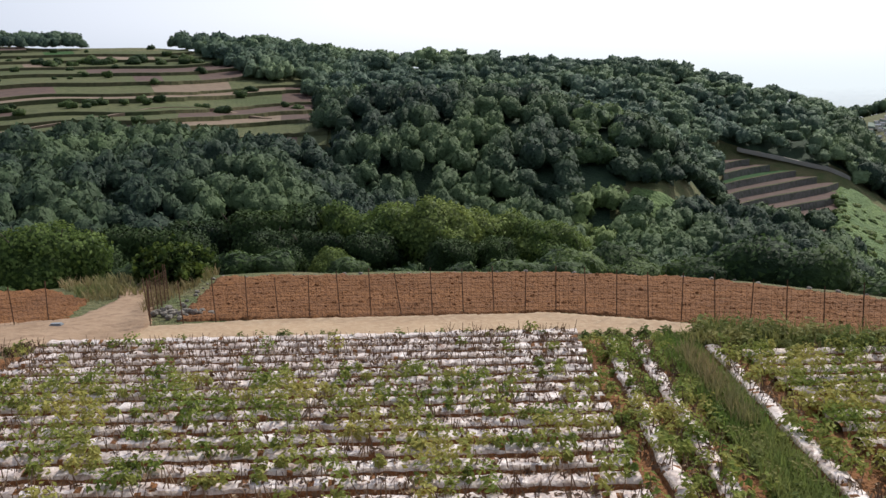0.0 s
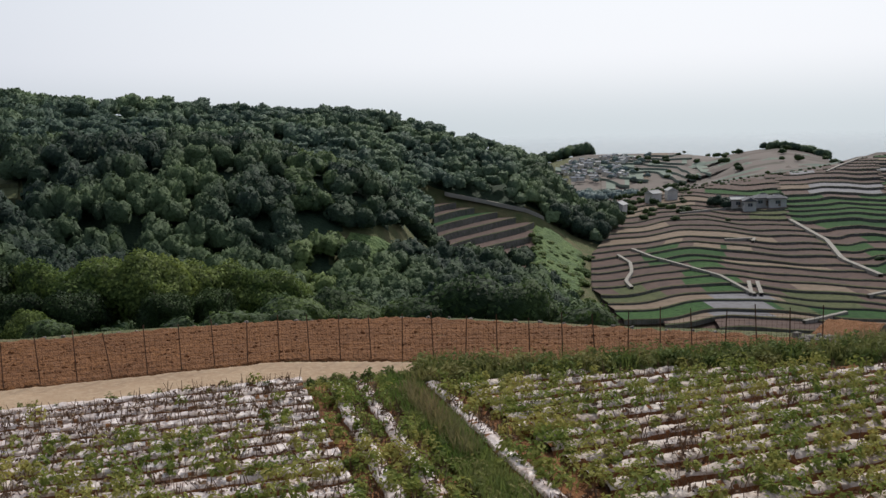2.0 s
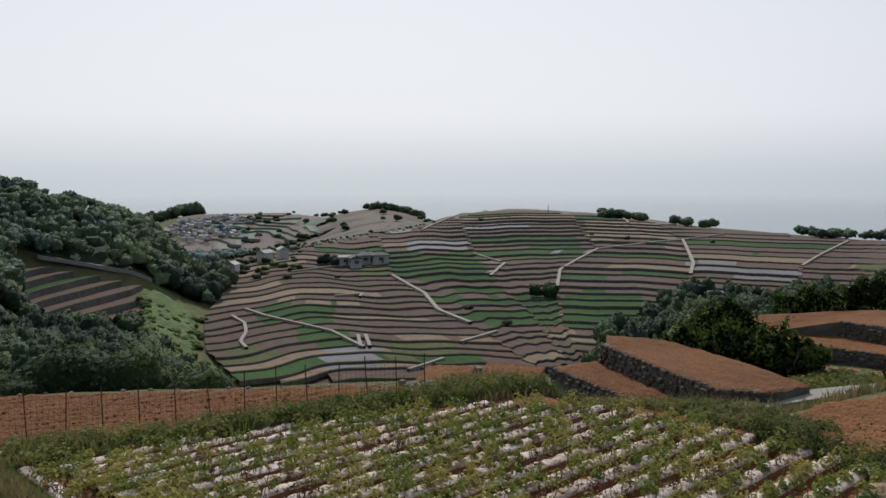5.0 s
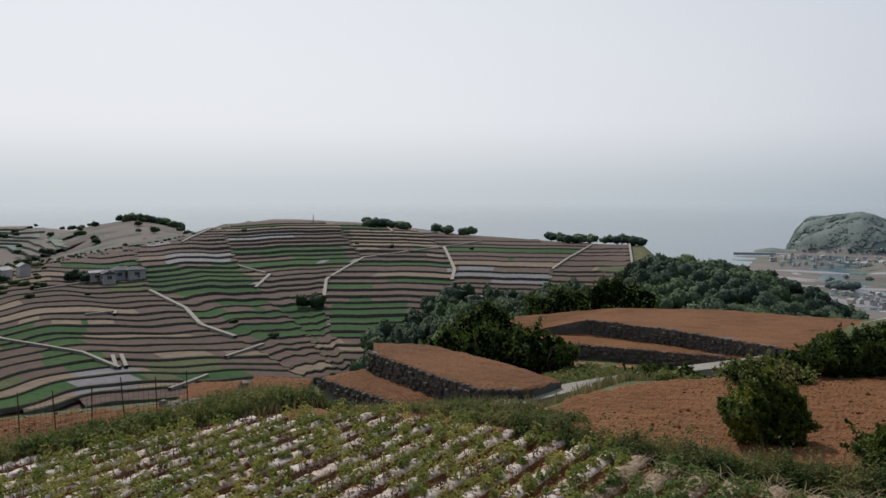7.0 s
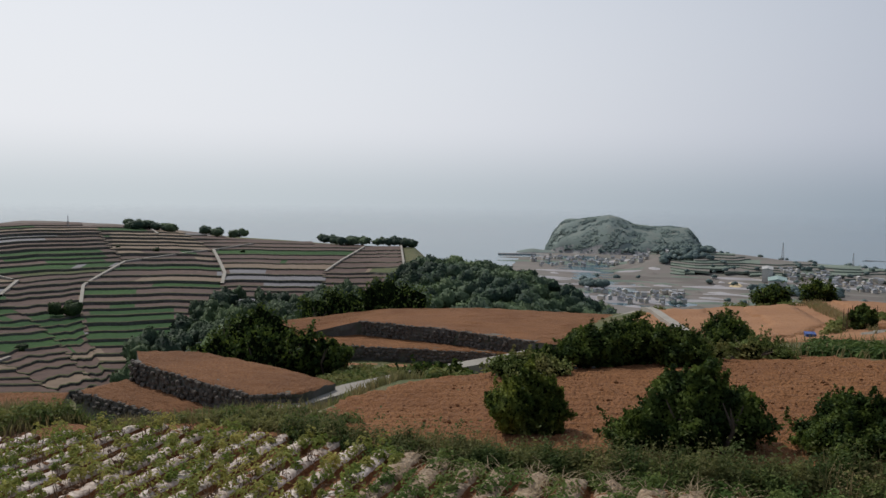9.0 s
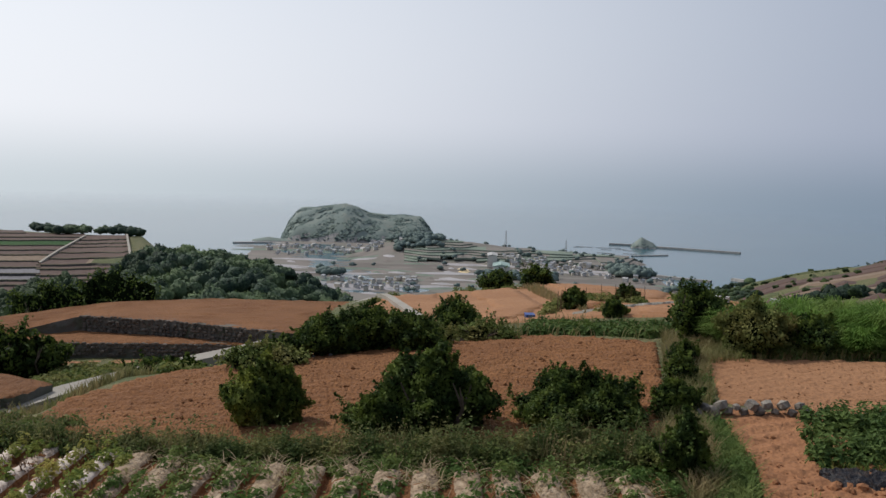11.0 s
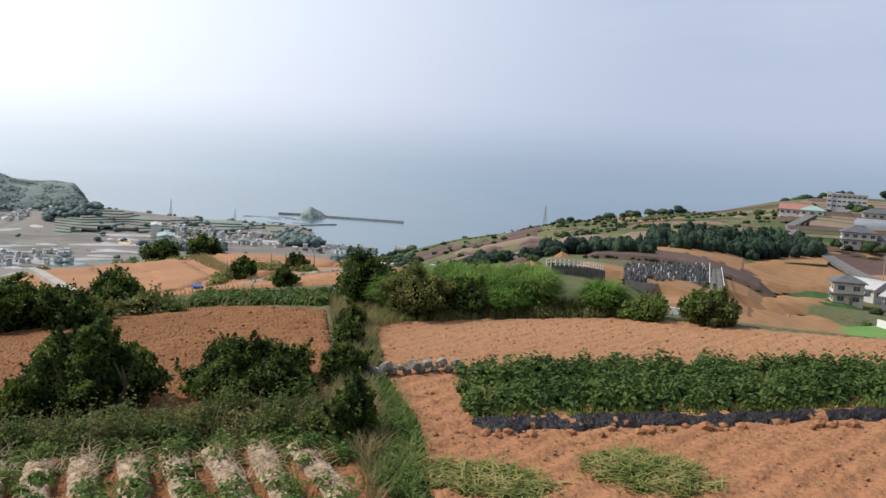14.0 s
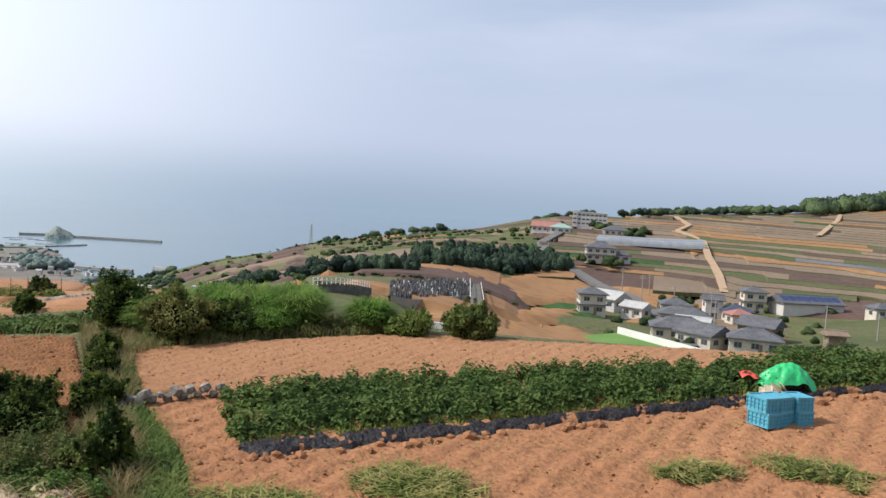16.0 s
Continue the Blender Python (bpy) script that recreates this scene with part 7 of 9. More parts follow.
for poly, n in (([(12.5, -8.0), (12.4, -8.9), (11.7, -9.4), (10.4, -9.3), (10.5, -8.3), (11.5, -7.7)], 150), ([(9.4, -12.3), (9.3, -13.3), (8.6, -13.5), (8.8, -12.5)], 70), ([(8.9, -14.3), (8.6, -15.1), (7.2, -15.4), (7.0, -14.4), (8.1, -14.1)], 90), ([(13.2, -5.2), (12.8, -6.3), (11.7, -6.9), (10.9, -6.3), (12.2, -5.2)], 120)):
    sp = band(poly, n, rng)
    c = np.mean(poly, 0)
    sp[:, 2] += 0.05 * np.clip(1 - np.hypot(*(sp[:, :2] - c).T) / 1.0, 0, 1)
    v, f = plants(sp[::2], rng, 40, 0.22, 0.09, 0.05)
    pts = np.repeat(sp, 16, 0) + rng.normal(0, 0.14, (len(sp) * 16, 3)) * [1, 1, 0.25] + [0, 0, 0.07]
    v2, f2 = grass(pts[::2], 0.06, rng, 0.016, 5.5)
    v3, f3 = plants(sp[1::3], rng, 30, 0.2, 0.13, 0.05)
    stuff("cut_haulms", "heap of pulled potato haulms wilting on bare earth", "plants", [(v, f, 0), (v2, f2, 0), (v3, f3, 1)], [M["haulm"], M["fresh_leaf"]])
# stray stalks over the bare earth
sp = clumped(band([(13.4, -6.0), (14.6, -6.6), (12.9, -11.4), (10.2, -19), (7.6, -18), (9.6, -11)], 900, rng), 0.8, 51, 0.35)
v, f = grass(sp + [0, 0, 0.06], 0.07, rng, 0.009, 3.6)
stuff("cut_haulms", "scattered pale potato stalks on bare earth", "plants", [(v, f, 0)], [M["haulm"]])

# ---- small built things near the fields ----
def boxes(items):
    """Joined axis-aligned boxes: (x0, y0, z0, x1, y1, z1, material)."""
    vs, fs, ms = [], [], []
    for k, (x0, y0, z0, x1, y1, z1, m) in enumerate(items):
        vs += [(x0, y0, z0), (x1, y0, z0), (x1, y1, z0), (x0, y1, z0), (x0, y0, z1), (x1, y0, z1), (x1, y1, z1), (x0, y1, z1)]
        fs += [[8 * k + i for i in q] for q in ((3, 2, 1, 0), (4, 5, 6, 7), (0, 1, 5, 4), (1, 2, 6, 5), (2, 3, 7, 6), (3, 0, 4, 7))]
        ms += [m] * 6
    return np.array(vs, float), np.array(fs), np.array(ms)


def fence(label, line, gap, tall, seed, wires=True):
    """Rusty bars driven into the ground with welded wire mesh between them."""
    rng = np.random.default_rng(seed)
    ob = tagged(new("wire_fence"), label, "fence")
    pts = along(line, gap)
    tops = []
    for x, y in pts:
        z = float(height(x, y))
        lean = rng.normal(0, 0.06, 2)
        h = tall * rng.uniform(0.92, 1.12)
        v, f = rod((x, y, z - 0.1), (x + lean[0], y + lean[1], z + h), 0.017, 0.015, 5)
        part("post", mesh_np("post", v, f, [M["rust"]]), ob)
        tops.append((x, y, z))
    if not wires:
        return ob
    for a, b in zip(tops[:-1], tops[1:]):
        a, b = np.array(a), np.array(b)
        pieces = []
        sag = rng.normal(0, 0.02)
        for h in np.linspace(0.06, tall * 0.86, 8):
            pieces.append((*rod(a + [0, 0, h], b + [0, 0, h + sag], 0.0035, 0.0035, 3), 0))
        for u in np.linspace(0.12, 0.88, 6):
            c = a + (b - a) * u
            pieces.append((*rod(c + [0, 0, 0.03], c + [rng.normal(0, 0.01), 0, tall * 0.86], 0.003, 0.003, 3), 0))
        v, f, m = stack(pieces)
        tagged(part("wire_panel", mesh_np("wire_panel", v, f, [M["rust"]], m), ob), kind="stuff")
    return ob


fence("rusty bar and wire mesh fence along the dirt track", [(-8.2, 23.5), (-5.5, 24.15), (-1.1, 24.2), (3.4, 24.1), (6.9, 22.35), (10.4, 20.5), (14.2, 19.4), (17.2, 18.4)], 0.88, 1.25, 1)
fence("rusty wire mesh fence turning up the side track", [(-8.2, 23.5), (-8.7, 25), (-8.9, 27.5)], 0.5, 1.2, 2)
fence("rusty wire mesh fence before the far red field", [(-24, 19.6), (-16, 22.2), (-12.2, 24), (-11.2, 24.8)], 0.9, 1.1, 3)
fence("row of thin stakes round a small red plot", [(42, -6.4), (48.2, -8.2), (47.8, -12.2)], 0.8, 1.0, 4)


def pile(name, label, category, group, spots, size, mat, seed):
    """Stones laid close together; each one a part."""
    rng = np.random.default_rng(seed)
    ob = tagged(new(name), label, category, group)
    for x, y, dz in spots:
        q = new("stone", PALE[rng.integers(6)])
        q.parent = ob
        s = size * rng.uniform(0.7, 1.3)
        q.matrix_basis = Matrix.Translation((x, y, float(height(x, y)) + dz + s * 0.3)) @ pose(0, 0, 0, *(rng.uniform(-25, 25, 3))) @ Matrix.Diagonal((s, s * 0.8, s * 0.75, 1))
    return ob


rng = np.random.default_rng(12)
line = along([(18.9, -6.1), (18.95, -7.2), (18.7, -8.5)], 0.17)
pile("stone_row", "row of rough grey field stones edging the plot", "stones", "field stones", [(x + rng.normal(0, 0.03), y, 0.05 + 0.12 * (k % 2)) for k, (x, y) in enumerate(line)], 0.27, "stone", 4)
line = along([(-8.4, 26.4), (-8.3, 28.4), (-8.5, 32), (-4, 31.9), (4.4, 31.3), (8.9, 29.5), (12.9, 25.3), (17.6, 20.4)], 0.85)
pile("stone_row", "scattered pale stones along the edge of the ploughed field", "stones", "field stones", [(x + rng.normal(0, 0.1), y + rng.normal(0, 0.2), -0.02) for x, y in line], 0.15, "stone", 5)
pile("stone_row", "pale stones heaped at the corner of the fence", "stones", "field stones", [(-7.9 + rng.normal(0, 0.5), 25.0 + rng.normal(0, 0.4), 0.02) for _ in range(26)], 0.2, "stone", 6)
line = along([(25.6, 5.6), (27, 4.6), (30.5, 0.2), (31.2, -1.6), (33, -2.6)], 0.3)
pile("stone_row", "low broken stone edge along the bank", "stones", "field stones", [(x + rng.normal(0, 0.06), y + rng.normal(0, 0.06), 0.02) for x, y in line], 0.22, "stone", 7)
pile("stone_row", "pale stones at the end of the ploughed field", "stones", "field stones", [(17.6 + rng.normal(0, 0.25), 19.3 + rng.normal(0, 0.4), 0.02) for _ in range(16)], 0.24, "stone", 8)


# crates
def crate_mesh():
    L, W, H, t = 0.52, 0.37, 0.31, 0.012
    it = [(-L/2, -W/2, 0, L/2, W/2, t, 0)]
    for s in (-1, 1):
        y = s * W / 2
        it.append((-L/2, min(y, y - s*t), 0, L/2, max(y, y - s*t), H, 0))
        x = s * L / 2
        it.append((min(x, x - s*t), -W/2, 0, max(x, x - s*t), W/2, H, 0))
    rib = 0.02
    body = boxes(it)
    it = []
    for z0, z1 in ((0.0, 0.03), (0.10, 0.115), (0.18, 0.195), (0.265, 0.31)):
        it += [(-L/2 - rib, -W/2 - rib, z0, L/2 + rib, -W/2, z1, 0), (-L/2 - rib, W/2, z0, L/2 + rib, W/2 + rib, z1, 0),
               (-L/2 - rib, -W/2, z0, -L/2, W/2, z1, 0), (L/2, -W/2, z0, L/2 + rib, W/2, z1, 0)]
    for x in np.linspace(-L/2, L/2, 6):
        it += [(x - 0.007, -W/2 - rib, 0.03, x + 0.007, -W/2, 0.265, 0), (x - 0.007, W/2, 0.03, x + 0.007, W/2 + rib, 0.265, 0)]
    for y in np.linspace(-W/2, W/2, 5):
        it += [(-L/2 - rib, y - 0.007, 0.03, -L/2, y + 0.007, 0.265, 0), (L/2, y - 0.007, 0.03, L/2 + rib, y + 0.007, 0.265, 0)]
    ribs = boxes(it)
    floor = boxes([(-L/2 + 0.004, -W/2 + 0.004, H - 0.035, L/2 - 0.004, W/2 - 0.004, H - 0.02, 0)])
    return [mesh_np(n, *q[:2], [M["crate"]], q[2]) for n, q in (("body", body), ("rib_frame", ribs), ("base_panel", floor))]


CRATE = tagged(new("crate"), "turquoise plastic harvest crate stacked on bare earth", "crate", "stack of crates")
for me in crate_mesh():
    part(me.name, me, CRATE)
cz = float(height(9.9, -16.7)) + 0.06
base = pose(10.02, -16.50, cz, 0, 0, -8.5)
cells = [(0, 0, 0, 0), (0.03, -0.395, 0, 3), (-0.10, -0.88, 0, -9), (0.05, 0.01, 1, -3), (0.04, -0.39, 1, 2), (-0.07, -0.89, 1, -13)]
for k, (u, w, lev, turn) in enumerate(cells):
    m = base @ pose(u, w, lev * 0.302, 0, 0, turn)
    if k:
        copy_thing(CRATE, m)
    else:
        CRATE.matrix_basis = m


def tarp_heap():
    """Green tarpaulin thrown over a heap of boards and haulms behind the crates."""
    cx, cy = 11.35, -19.35
    z0 = float(height(cx, cy))
    rng = np.random.default_rng(8)
    n = 34
    u, w = np.meshgrid(np.linspace(-1, 1, n), np.linspace(-1, 1, n), indexing="ij")
    peak = np.where(u < 0.25, 0.46 * ((u - 0.25) / 1.25) ** 2, 0.34 * ((u - 0.25) / 0.75) ** 2)
    crease = np.sin(9 * np.arctan2(w, u - 0.25) + 1.2) * np.minimum(np.hypot(u - 0.25, w), 1) ** 1.5
    z = 0.94 - peak - 0.40 * np.abs(w) ** 2.2 + 0.035 * crease + lumps(u * 2, w * 2, 0.8, 3) * 0.02
    a = radians(-118)
    x, y = u * 0.66, w * (0.5 - 0.14 * (1 - u) / 2)
    v = np.stack([cx + x * math.cos(a) - y * math.sin(a), cy + x * math.sin(a) + y * math.cos(a), z0 + z - 0.17], -1).reshape(-1, 3)
    i, j = np.meshgrid(np.arange(n - 1), np.arange(n - 1), indexing="ij")
    f = np.stack([i * n + j, (i + 1) * n + j, (i + 1) * n + j + 1, i * n + j + 1], -1).reshape(-1, 4)
    tagged(new("tarpaulin", mesh_np("tarpaulin", v, f, [M["tarp"]], smooth=True)), "bright green tarpaulin thrown over a loaded barrow", "tarpaulin")
    cart = tagged(new("loaded_barrow"), "dark barrow loaded with boards under the tarpaulin", "barrow")
    cart.matrix_basis = pose(cx, cy, z0, 0, 0, -118)
    q = boxes([(-0.3, -0.22, 0.2, 0.46, 0.3, 0.44, 0), (-0.33, -0.25, 0.42, 0.48, 0.32, 0.47, 0)])
    part("tray", mesh_np("tray", q[0], q[1], [M["dark_board"]], q[2]), cart)
    for sx in (-0.4, 0.4):
        for sy in (-0.24, 0.24):
            q = boxes([(sx - 0.03, sy - 0.03, -0.02, sx + 0.03, sy + 0.03, 0.32, 0)])
            part("leg", mesh_np("leg", q[0], q[1], [M["dark_board"]], q[2]), cart)
    for k in range(4):
        q = boxes([(-0.32, -0.22, 0, 0.32, 0.22, 0.015, 0)])
        ob = new("cardboard_sheet", mesh_np("cardboard_sheet", q[0], q[1], [M["board"]], q[2]))
        ob.matrix_basis = pose(cx, cy, z0, 0, 0, -118) @ pose(-0.62 + 0.1 * k, -0.34 - 0.06 * k, 0.16 + 0.05 * k, 58 - 9 * k, 16 * k - 14, 27 * k - 40) @ Matrix.Scale(0.5, 4)
        tagged(ob, "pale cardboard sheet leaning against the barrow", "cardboard", "cardboard sheets")
    n = 12
    u, w = np.meshgrid(np.linspace(-1, 1, n), np.linspace(-1, 1, n), indexing="ij")
    v = np.stack([u * 0.3, w * 0.2, 0.04 * np.sin(5 * u + 2 * w) - 0.06 * u * u], -1).reshape(-1, 3)
    i, j = np.meshgrid(np.arange(n - 1), np.arange(n - 1), indexing="ij")
    f = np.stack([i * n + j, (i + 1) * n + j, (i + 1) * n + j + 1, i * n + j + 1], -1).reshape(-1, 4)
    ob = new("red_sheet", mesh_np("red_sheet", v, f, [M["red_cloth"]], smooth=True))
    ob.matrix_basis = pose(cx, cy, z0, 0, 0, -118) @ pose(-0.74, 0.2, 0.44, 8, 10, 0)
    tagged(ob, "red plastic sheet poking out from under the tarpaulin", "sheet")


tarp_heap()


def gutter(name, label, a, b, tall, wide, mat):
    """A long white rail or pipe lying along the ground."""
    pts = along([a, b], 0.8)
    z = height(pts[:, 0], pts[:, 1])
    t = np.array(b) - np.array(a)
    t = t / np.linalg.norm(t)
    nx = np.array([t[1], -t[0]]) * wide / 2
    rows = [(-1, -0.8), (-1, tall), (1, tall), (1, -0.8)]
    v = np.concatenate([np.stack([pts[:, 0] + nx[0] * o, pts[:, 1] + nx[1] * o, z + dz], 1) for o, dz in rows])
    n = len(pts)
    f = np.array([(r * n + i, r * n + i + 1, (r + 1) % 4 * n + i + 1, (r + 1) % 4 * n + i) for r in range(4) for i in range(n - 1)])
    return tagged(new(name, mesh_np(name, v, f, [M[mat]])), label, "rail")


gutter("white_rail", "long white pipe rail beyond the reeds", (44, -17.6), (41, -21.5), 0.75, 0.3, "white")
gutter("white_rail", "short white pipe beyond the reeds", (49, -16.4), (48.2, -17.6), 0.5, 0.3, "white")
gutter("white_rail", "white pipe rail behind the bushes", (28.6, -17.6), (25.6, -20.4), 0.35, 0.12, "white")
q = boxes([(-0.34, -0.2, 0, 0.34, 0.2, 0.2, 0), (-0.36, -0.22, 0.17, 0.36, 0.22, 0.24, 0)])
ob = new("blue_bin", mesh_np("blue_bin", q[0], q[1], [M["blue"]], q[2]))
ob.location = (40.6, -4.9, float(height(40.6, -4.9)))
tagged(ob, "blue plastic bin at the corner of a field", "bin")
q = boxes([(-0.17, -0.09, 0, 0.17, 0.09, 0.06, 0), (-0.14, -0.07, 0.06, 0.14, 0.07, 0.09, 0)])
ob = new("bag", mesh_np("bag", q[0], q[1], [M["polytunnel"]], q[2]))
ob.location = (-10.9, 23.7, float(height(-10.9, 23.7)) + 0.04)
tagged(ob, "pale blue-grey bag lying by the fence", "bag")

# green crop and hedges on the plateau
rng = np.random.default_rng(41)
v, f = plants(band([(29.0, -7.9), (33.8, -3.6), (37.4, -4.8), (32, -9.2)], 700, rng), rng, 30, 0.3, 0.32, 0.11)
stuff("crop_rows", "dense green vegetable crop on the plateau", "plants", [(v, f, 0)], [M["fresh_leaf"]])
hedge = np.concatenate([band(p, n, rng) for p, n in (([(31, -3), (34.5, -2.4), (36, -3.4), (31.2, 0.4)], 60), ([(46, -12.6), (50, -9.4), (56, -10), (54, -11)], 45), ([(41, -5.6), (42, -6.4), (52, -8.4), (46, -6.4)], 40), ([(50, -15.6), (62, -18.6), (60, -17.8), (52, -14.8)], 35), ([(38, -8.8), (41, -8.2), (40.5, -9)], 16), ([(62, -1.8), (64, -7), (66, -7), (66, -1.8)], 14), ([(55, 3.6), (63, 2.6), (63, 2.2), (55, 3.2)], 14), ([(28, 8.3), (31, 12.4), (33, 12), (36, 9.6), (30, 7.4)], 110), ([(36, 9.6), (42, 7.6), (42, 6.4), (35, 8)], 70), ([(33, 13.4), (37.6, 12), (40, 13.6), (38.4, 16.6), (34.6, 16)], 110))])
v, f = plants(hedge, rng, 60, 0.5, 0.42, 0.11)
stuff("hedges", "low green weeds and hedges between plateau fields", "weeds", [(v, f, 0)], [M["weed_leaf"]])
tufts = np.concatenate([band(p, n, rng) for p, n in (([(19, 14.5), (22, 10.2), (28, 8.6), (31, 12.6), (27, 13), (24, 14), (26, 17)], 3500), ([(27, 14.5), (25, 17.5), (24, 22), (27, 30), (31, 31), (31, 25), (28, 20)], 2500), ([(33, -2.6), (38, -1), (40, -5.6), (33, -9.6), (28, -7.8)], 500), ([(36, -13.6), (44, -18), (46, -20), (32, -12)], 1800), ([(40, -7.4), (66, -7.2), (66, -8.6), (42, -7.8)], 1200), ([(-9, 25), (-8.6, 33), (-11, 34), (-14, 31), (-11.6, 27.6), (-10, 28.5)], 1800))])
g = grass(tufts, 0.35, rng, 0.022, 0.5)
stuff("rough_grass", "dry and green rough grass on the banks", "grass", [(*g, 0)], [M["dry_grass"]])
for k, (x, y, rad, tall) in enumerate([(36.6, 21.6, 1.5, 2.9), (37.6, 19.8, 1.5, 2.8), (38.3, 18.2, 1.4, 2.5), (38.5, 16.8, 1.1, 2.0), (33.2, 10.2, 1.1, 1.2), (34.4, 9.4, 0.9, 1.0), (44.0, 23.8, 2.2, 3.0), (60.3, 21.6, 3.2, 4.8), (57, 24.5, 2.4, 3.6), (-10.2, 33.5, 1.3, 1.6), (-9.6, 30.5, 0.9, 1.2), (-10.5, 31.4, 0.9, 1.3), (49.5, -11.5, 0.7, 1.0), (37.6, -8.2, 0.5, 0.8), (43.6, -7.6, 0.6, 1.1), (70, -9, 1.6, 2.0), (68, -5.5, 1.4, 1.6)]):
    bush("bush", "dark green bush on the edge of the red fields", x, y, rad, tall, 200 + k, 750, 0.15, "bush_leaf")

# ---- houses, village and bay ----
def ground_at(x, y):
    return float(height(x, y))


def ribbon(name, label, pts, width, mat, lift=0.9, category="path", deep=1.2):
    mid = along(pts, max(1.5, width))
    t = np.gradient(mid, axis=0)
    t /= np.linalg.norm(t, axis=1)[:, None] + 1e-9
    nx = np.stack([t[:, 1], -t[:, 0]], 1) * width / 2
    n = len(mid)
    v = []
    for o, dz in ((-1, -deep), (-1, 0), (1, 0), (1, -deep)):
        q = mid + nx * o
        v.append(np.stack([q[:, 0], q[:, 1], height(mid[:, 0], mid[:, 1]) + lift + dz], 1))
    f = np.array([(r * n + i, r * n + i + 1, (r + 1) * n + i + 1, (r + 1) * n + i) for r in range(3) for i in range(n - 1)])[:, ::-1]
    return tagged(new(name, mesh_np(name, np.concatenate(v), f, [M[mat]])), label, category, kind="structure")


def roof_mesh(w, d, h, rise, over, hip, mat, thick=0.25):
    """A gable or hip roof with eaves; its underside lies at h."""
    x, y = w / 2 + over, d / 2 + over
    k = x - (y if hip else 0.0)
    k = max(k, 0.3)
    lo = [(-x, -y, h), (x, -y, h), (x, y, h), (-x, y, h)]
    eave = [(a, b, c + thick) for a, b, c in lo]
    top = [(-k, 0, h + rise + thick), (k, 0, h + rise + thick)]
    cap = [(-k - 0.1, -0.22, h + rise + thick - 0.02), (k + 0.1, -0.22, h + rise + thick - 0.02), (k + 0.1, 0.22, h + rise + thick - 0.02), (-k - 0.1, 0.22, h + rise + thick - 0.02), (-k, 0, h + rise + thick + 0.22), (k, 0, h + rise + thick + 0.22)]
    v = np.array(lo + eave + top + cap)
    quads = [(3, 2, 1, 0), (0, 1, 5, 4), (1, 2, 6, 5), (2, 3, 7, 6), (3, 0, 4, 7), (4, 5, 9, 8), (6, 7, 8, 9), (10, 11, 15, 14), (12, 13, 14, 15)]
    tris = [(5, 6, 9), (7, 4, 8)]
    return mesh_np("roof", v, [np.array(quads), np.array(tris)], [mat])


def wall_mesh(w, d, h, rise, hip, mat, base=1.2):
    v = [(-w/2, -d/2, -base), (w/2, -d/2, -base), (w/2, d/2, -base), (-w/2, d/2, -base), (-w/2, -d/2, h), (w/2, -d/2, h), (w/2, d/2, h), (-w/2, d/2, h)]
    quads = [(0, 1, 5, 4), (1, 2, 6, 5), (2, 3, 7, 6), (3, 0, 4, 7)]
    tris = []
    if not hip:
        v += [(-w/2, 0, h + rise * 0.92), (w/2, 0, h + rise * 0.92)]
        tris = [(5, 6, 9), (7, 4, 8)]
    return mesh_np("wall", np.array(v, float), [np.array(quads)] + ([np.array(tris)] if tris else []), [mat])


def window(parent, m, w, h):
    """A framed window with two panes."""
    key = (w, h)
    if key not in WINDOW:
        q = boxes([(-w/2, -0.06, 0, w/2, 0.02, h, 0)])
        frame_mesh = mesh_np("window", q[0], q[1], [M["steel"]], q[2])
        q = boxes([(0.04 - w/4 + 0.02, -0.09, 0.08, w/4 - 0.06, -0.055, h - 0.08, 0)])
        WINDOW[key] = (frame_mesh, mesh_np("pane", q[0], q[1], [M["glass_dark"]], q[2]))
    ob = part("window", WINDOW[key][0], parent)
    ob.matrix_basis = m
    for x in (-w/4, w/4):
        part("pane", WINDOW[key][1], ob).matrix_basis = pose(x, 0, 0)
    return ob


WINDOW = {}


def house(label, x, y, turn, w, d, storeys=1, hip=True, roof="tile_dark", wall="plaster", rise=None, category="house", group="village houses", windows=True, z=None):
    ob = tagged(new("house"), label, category, group)
    ob.matrix_basis = pose(x, y, ground_at(x, y) if z is None else z, 0, 0, turn)
    h = 2.9 * storeys
    rise = rise or d * 0.27
    part("wall", wall_mesh(w, d, h, rise, hip, M[wall]), ob)
    part("roof", roof_mesh(w, d, h - 0.05, rise, 0.7, hip, M[roof]), ob)
    if storeys > 1 and hip:
        part("eaves", roof_mesh(w + 0.6, d + 0.6, 2.75, 0.35, 0.6, True, M[roof], 0.12), ob)
    if windows:
        for s in range(storeys):
            for side, length, off, rot in ((0, w, -d/2, 0), (1, w, d/2, 180), (2, d, -w/2, -90), (3, d, w/2, 90)):
                n = max(1, int(length / 3.2))
                for i in range(n):
                    c = (i + 0.5) / n * length - length / 2
                    px, py = (c, off) if side < 2 else (off, c)
                    window(ob, pose(px, py, 0.9 + 2.9 * s, 0, 0, rot), 1.7, 1.3)
        q = boxes([(-0.45, -0.05, 0, 0.45, 0.03, 2.0, 0)])
        part("door", mesh_np("door", q[0], q[1], [M["boards"]], q[2]), ob).matrix_basis = pose(w * 0.1, -d/2, 0)
    return ob


FACE = 228      # the village faces the fields
house("two-storey cream house with grey tiled hip roof", 174.9, -191.5, FACE + 4, 7.6, 6.6, 2)
house("barn with a pale sheet-metal gable roof", 184.6, -209.5, FACE - 42, 11, 8, 1, False, "roof_pale", "plaster_white", category="barn")
house("white shed with pale roof beside the barn", 166.4, -201.6, FACE - 40, 7, 5, 1, False, "roof_pale", "plaster_white", category="shed")
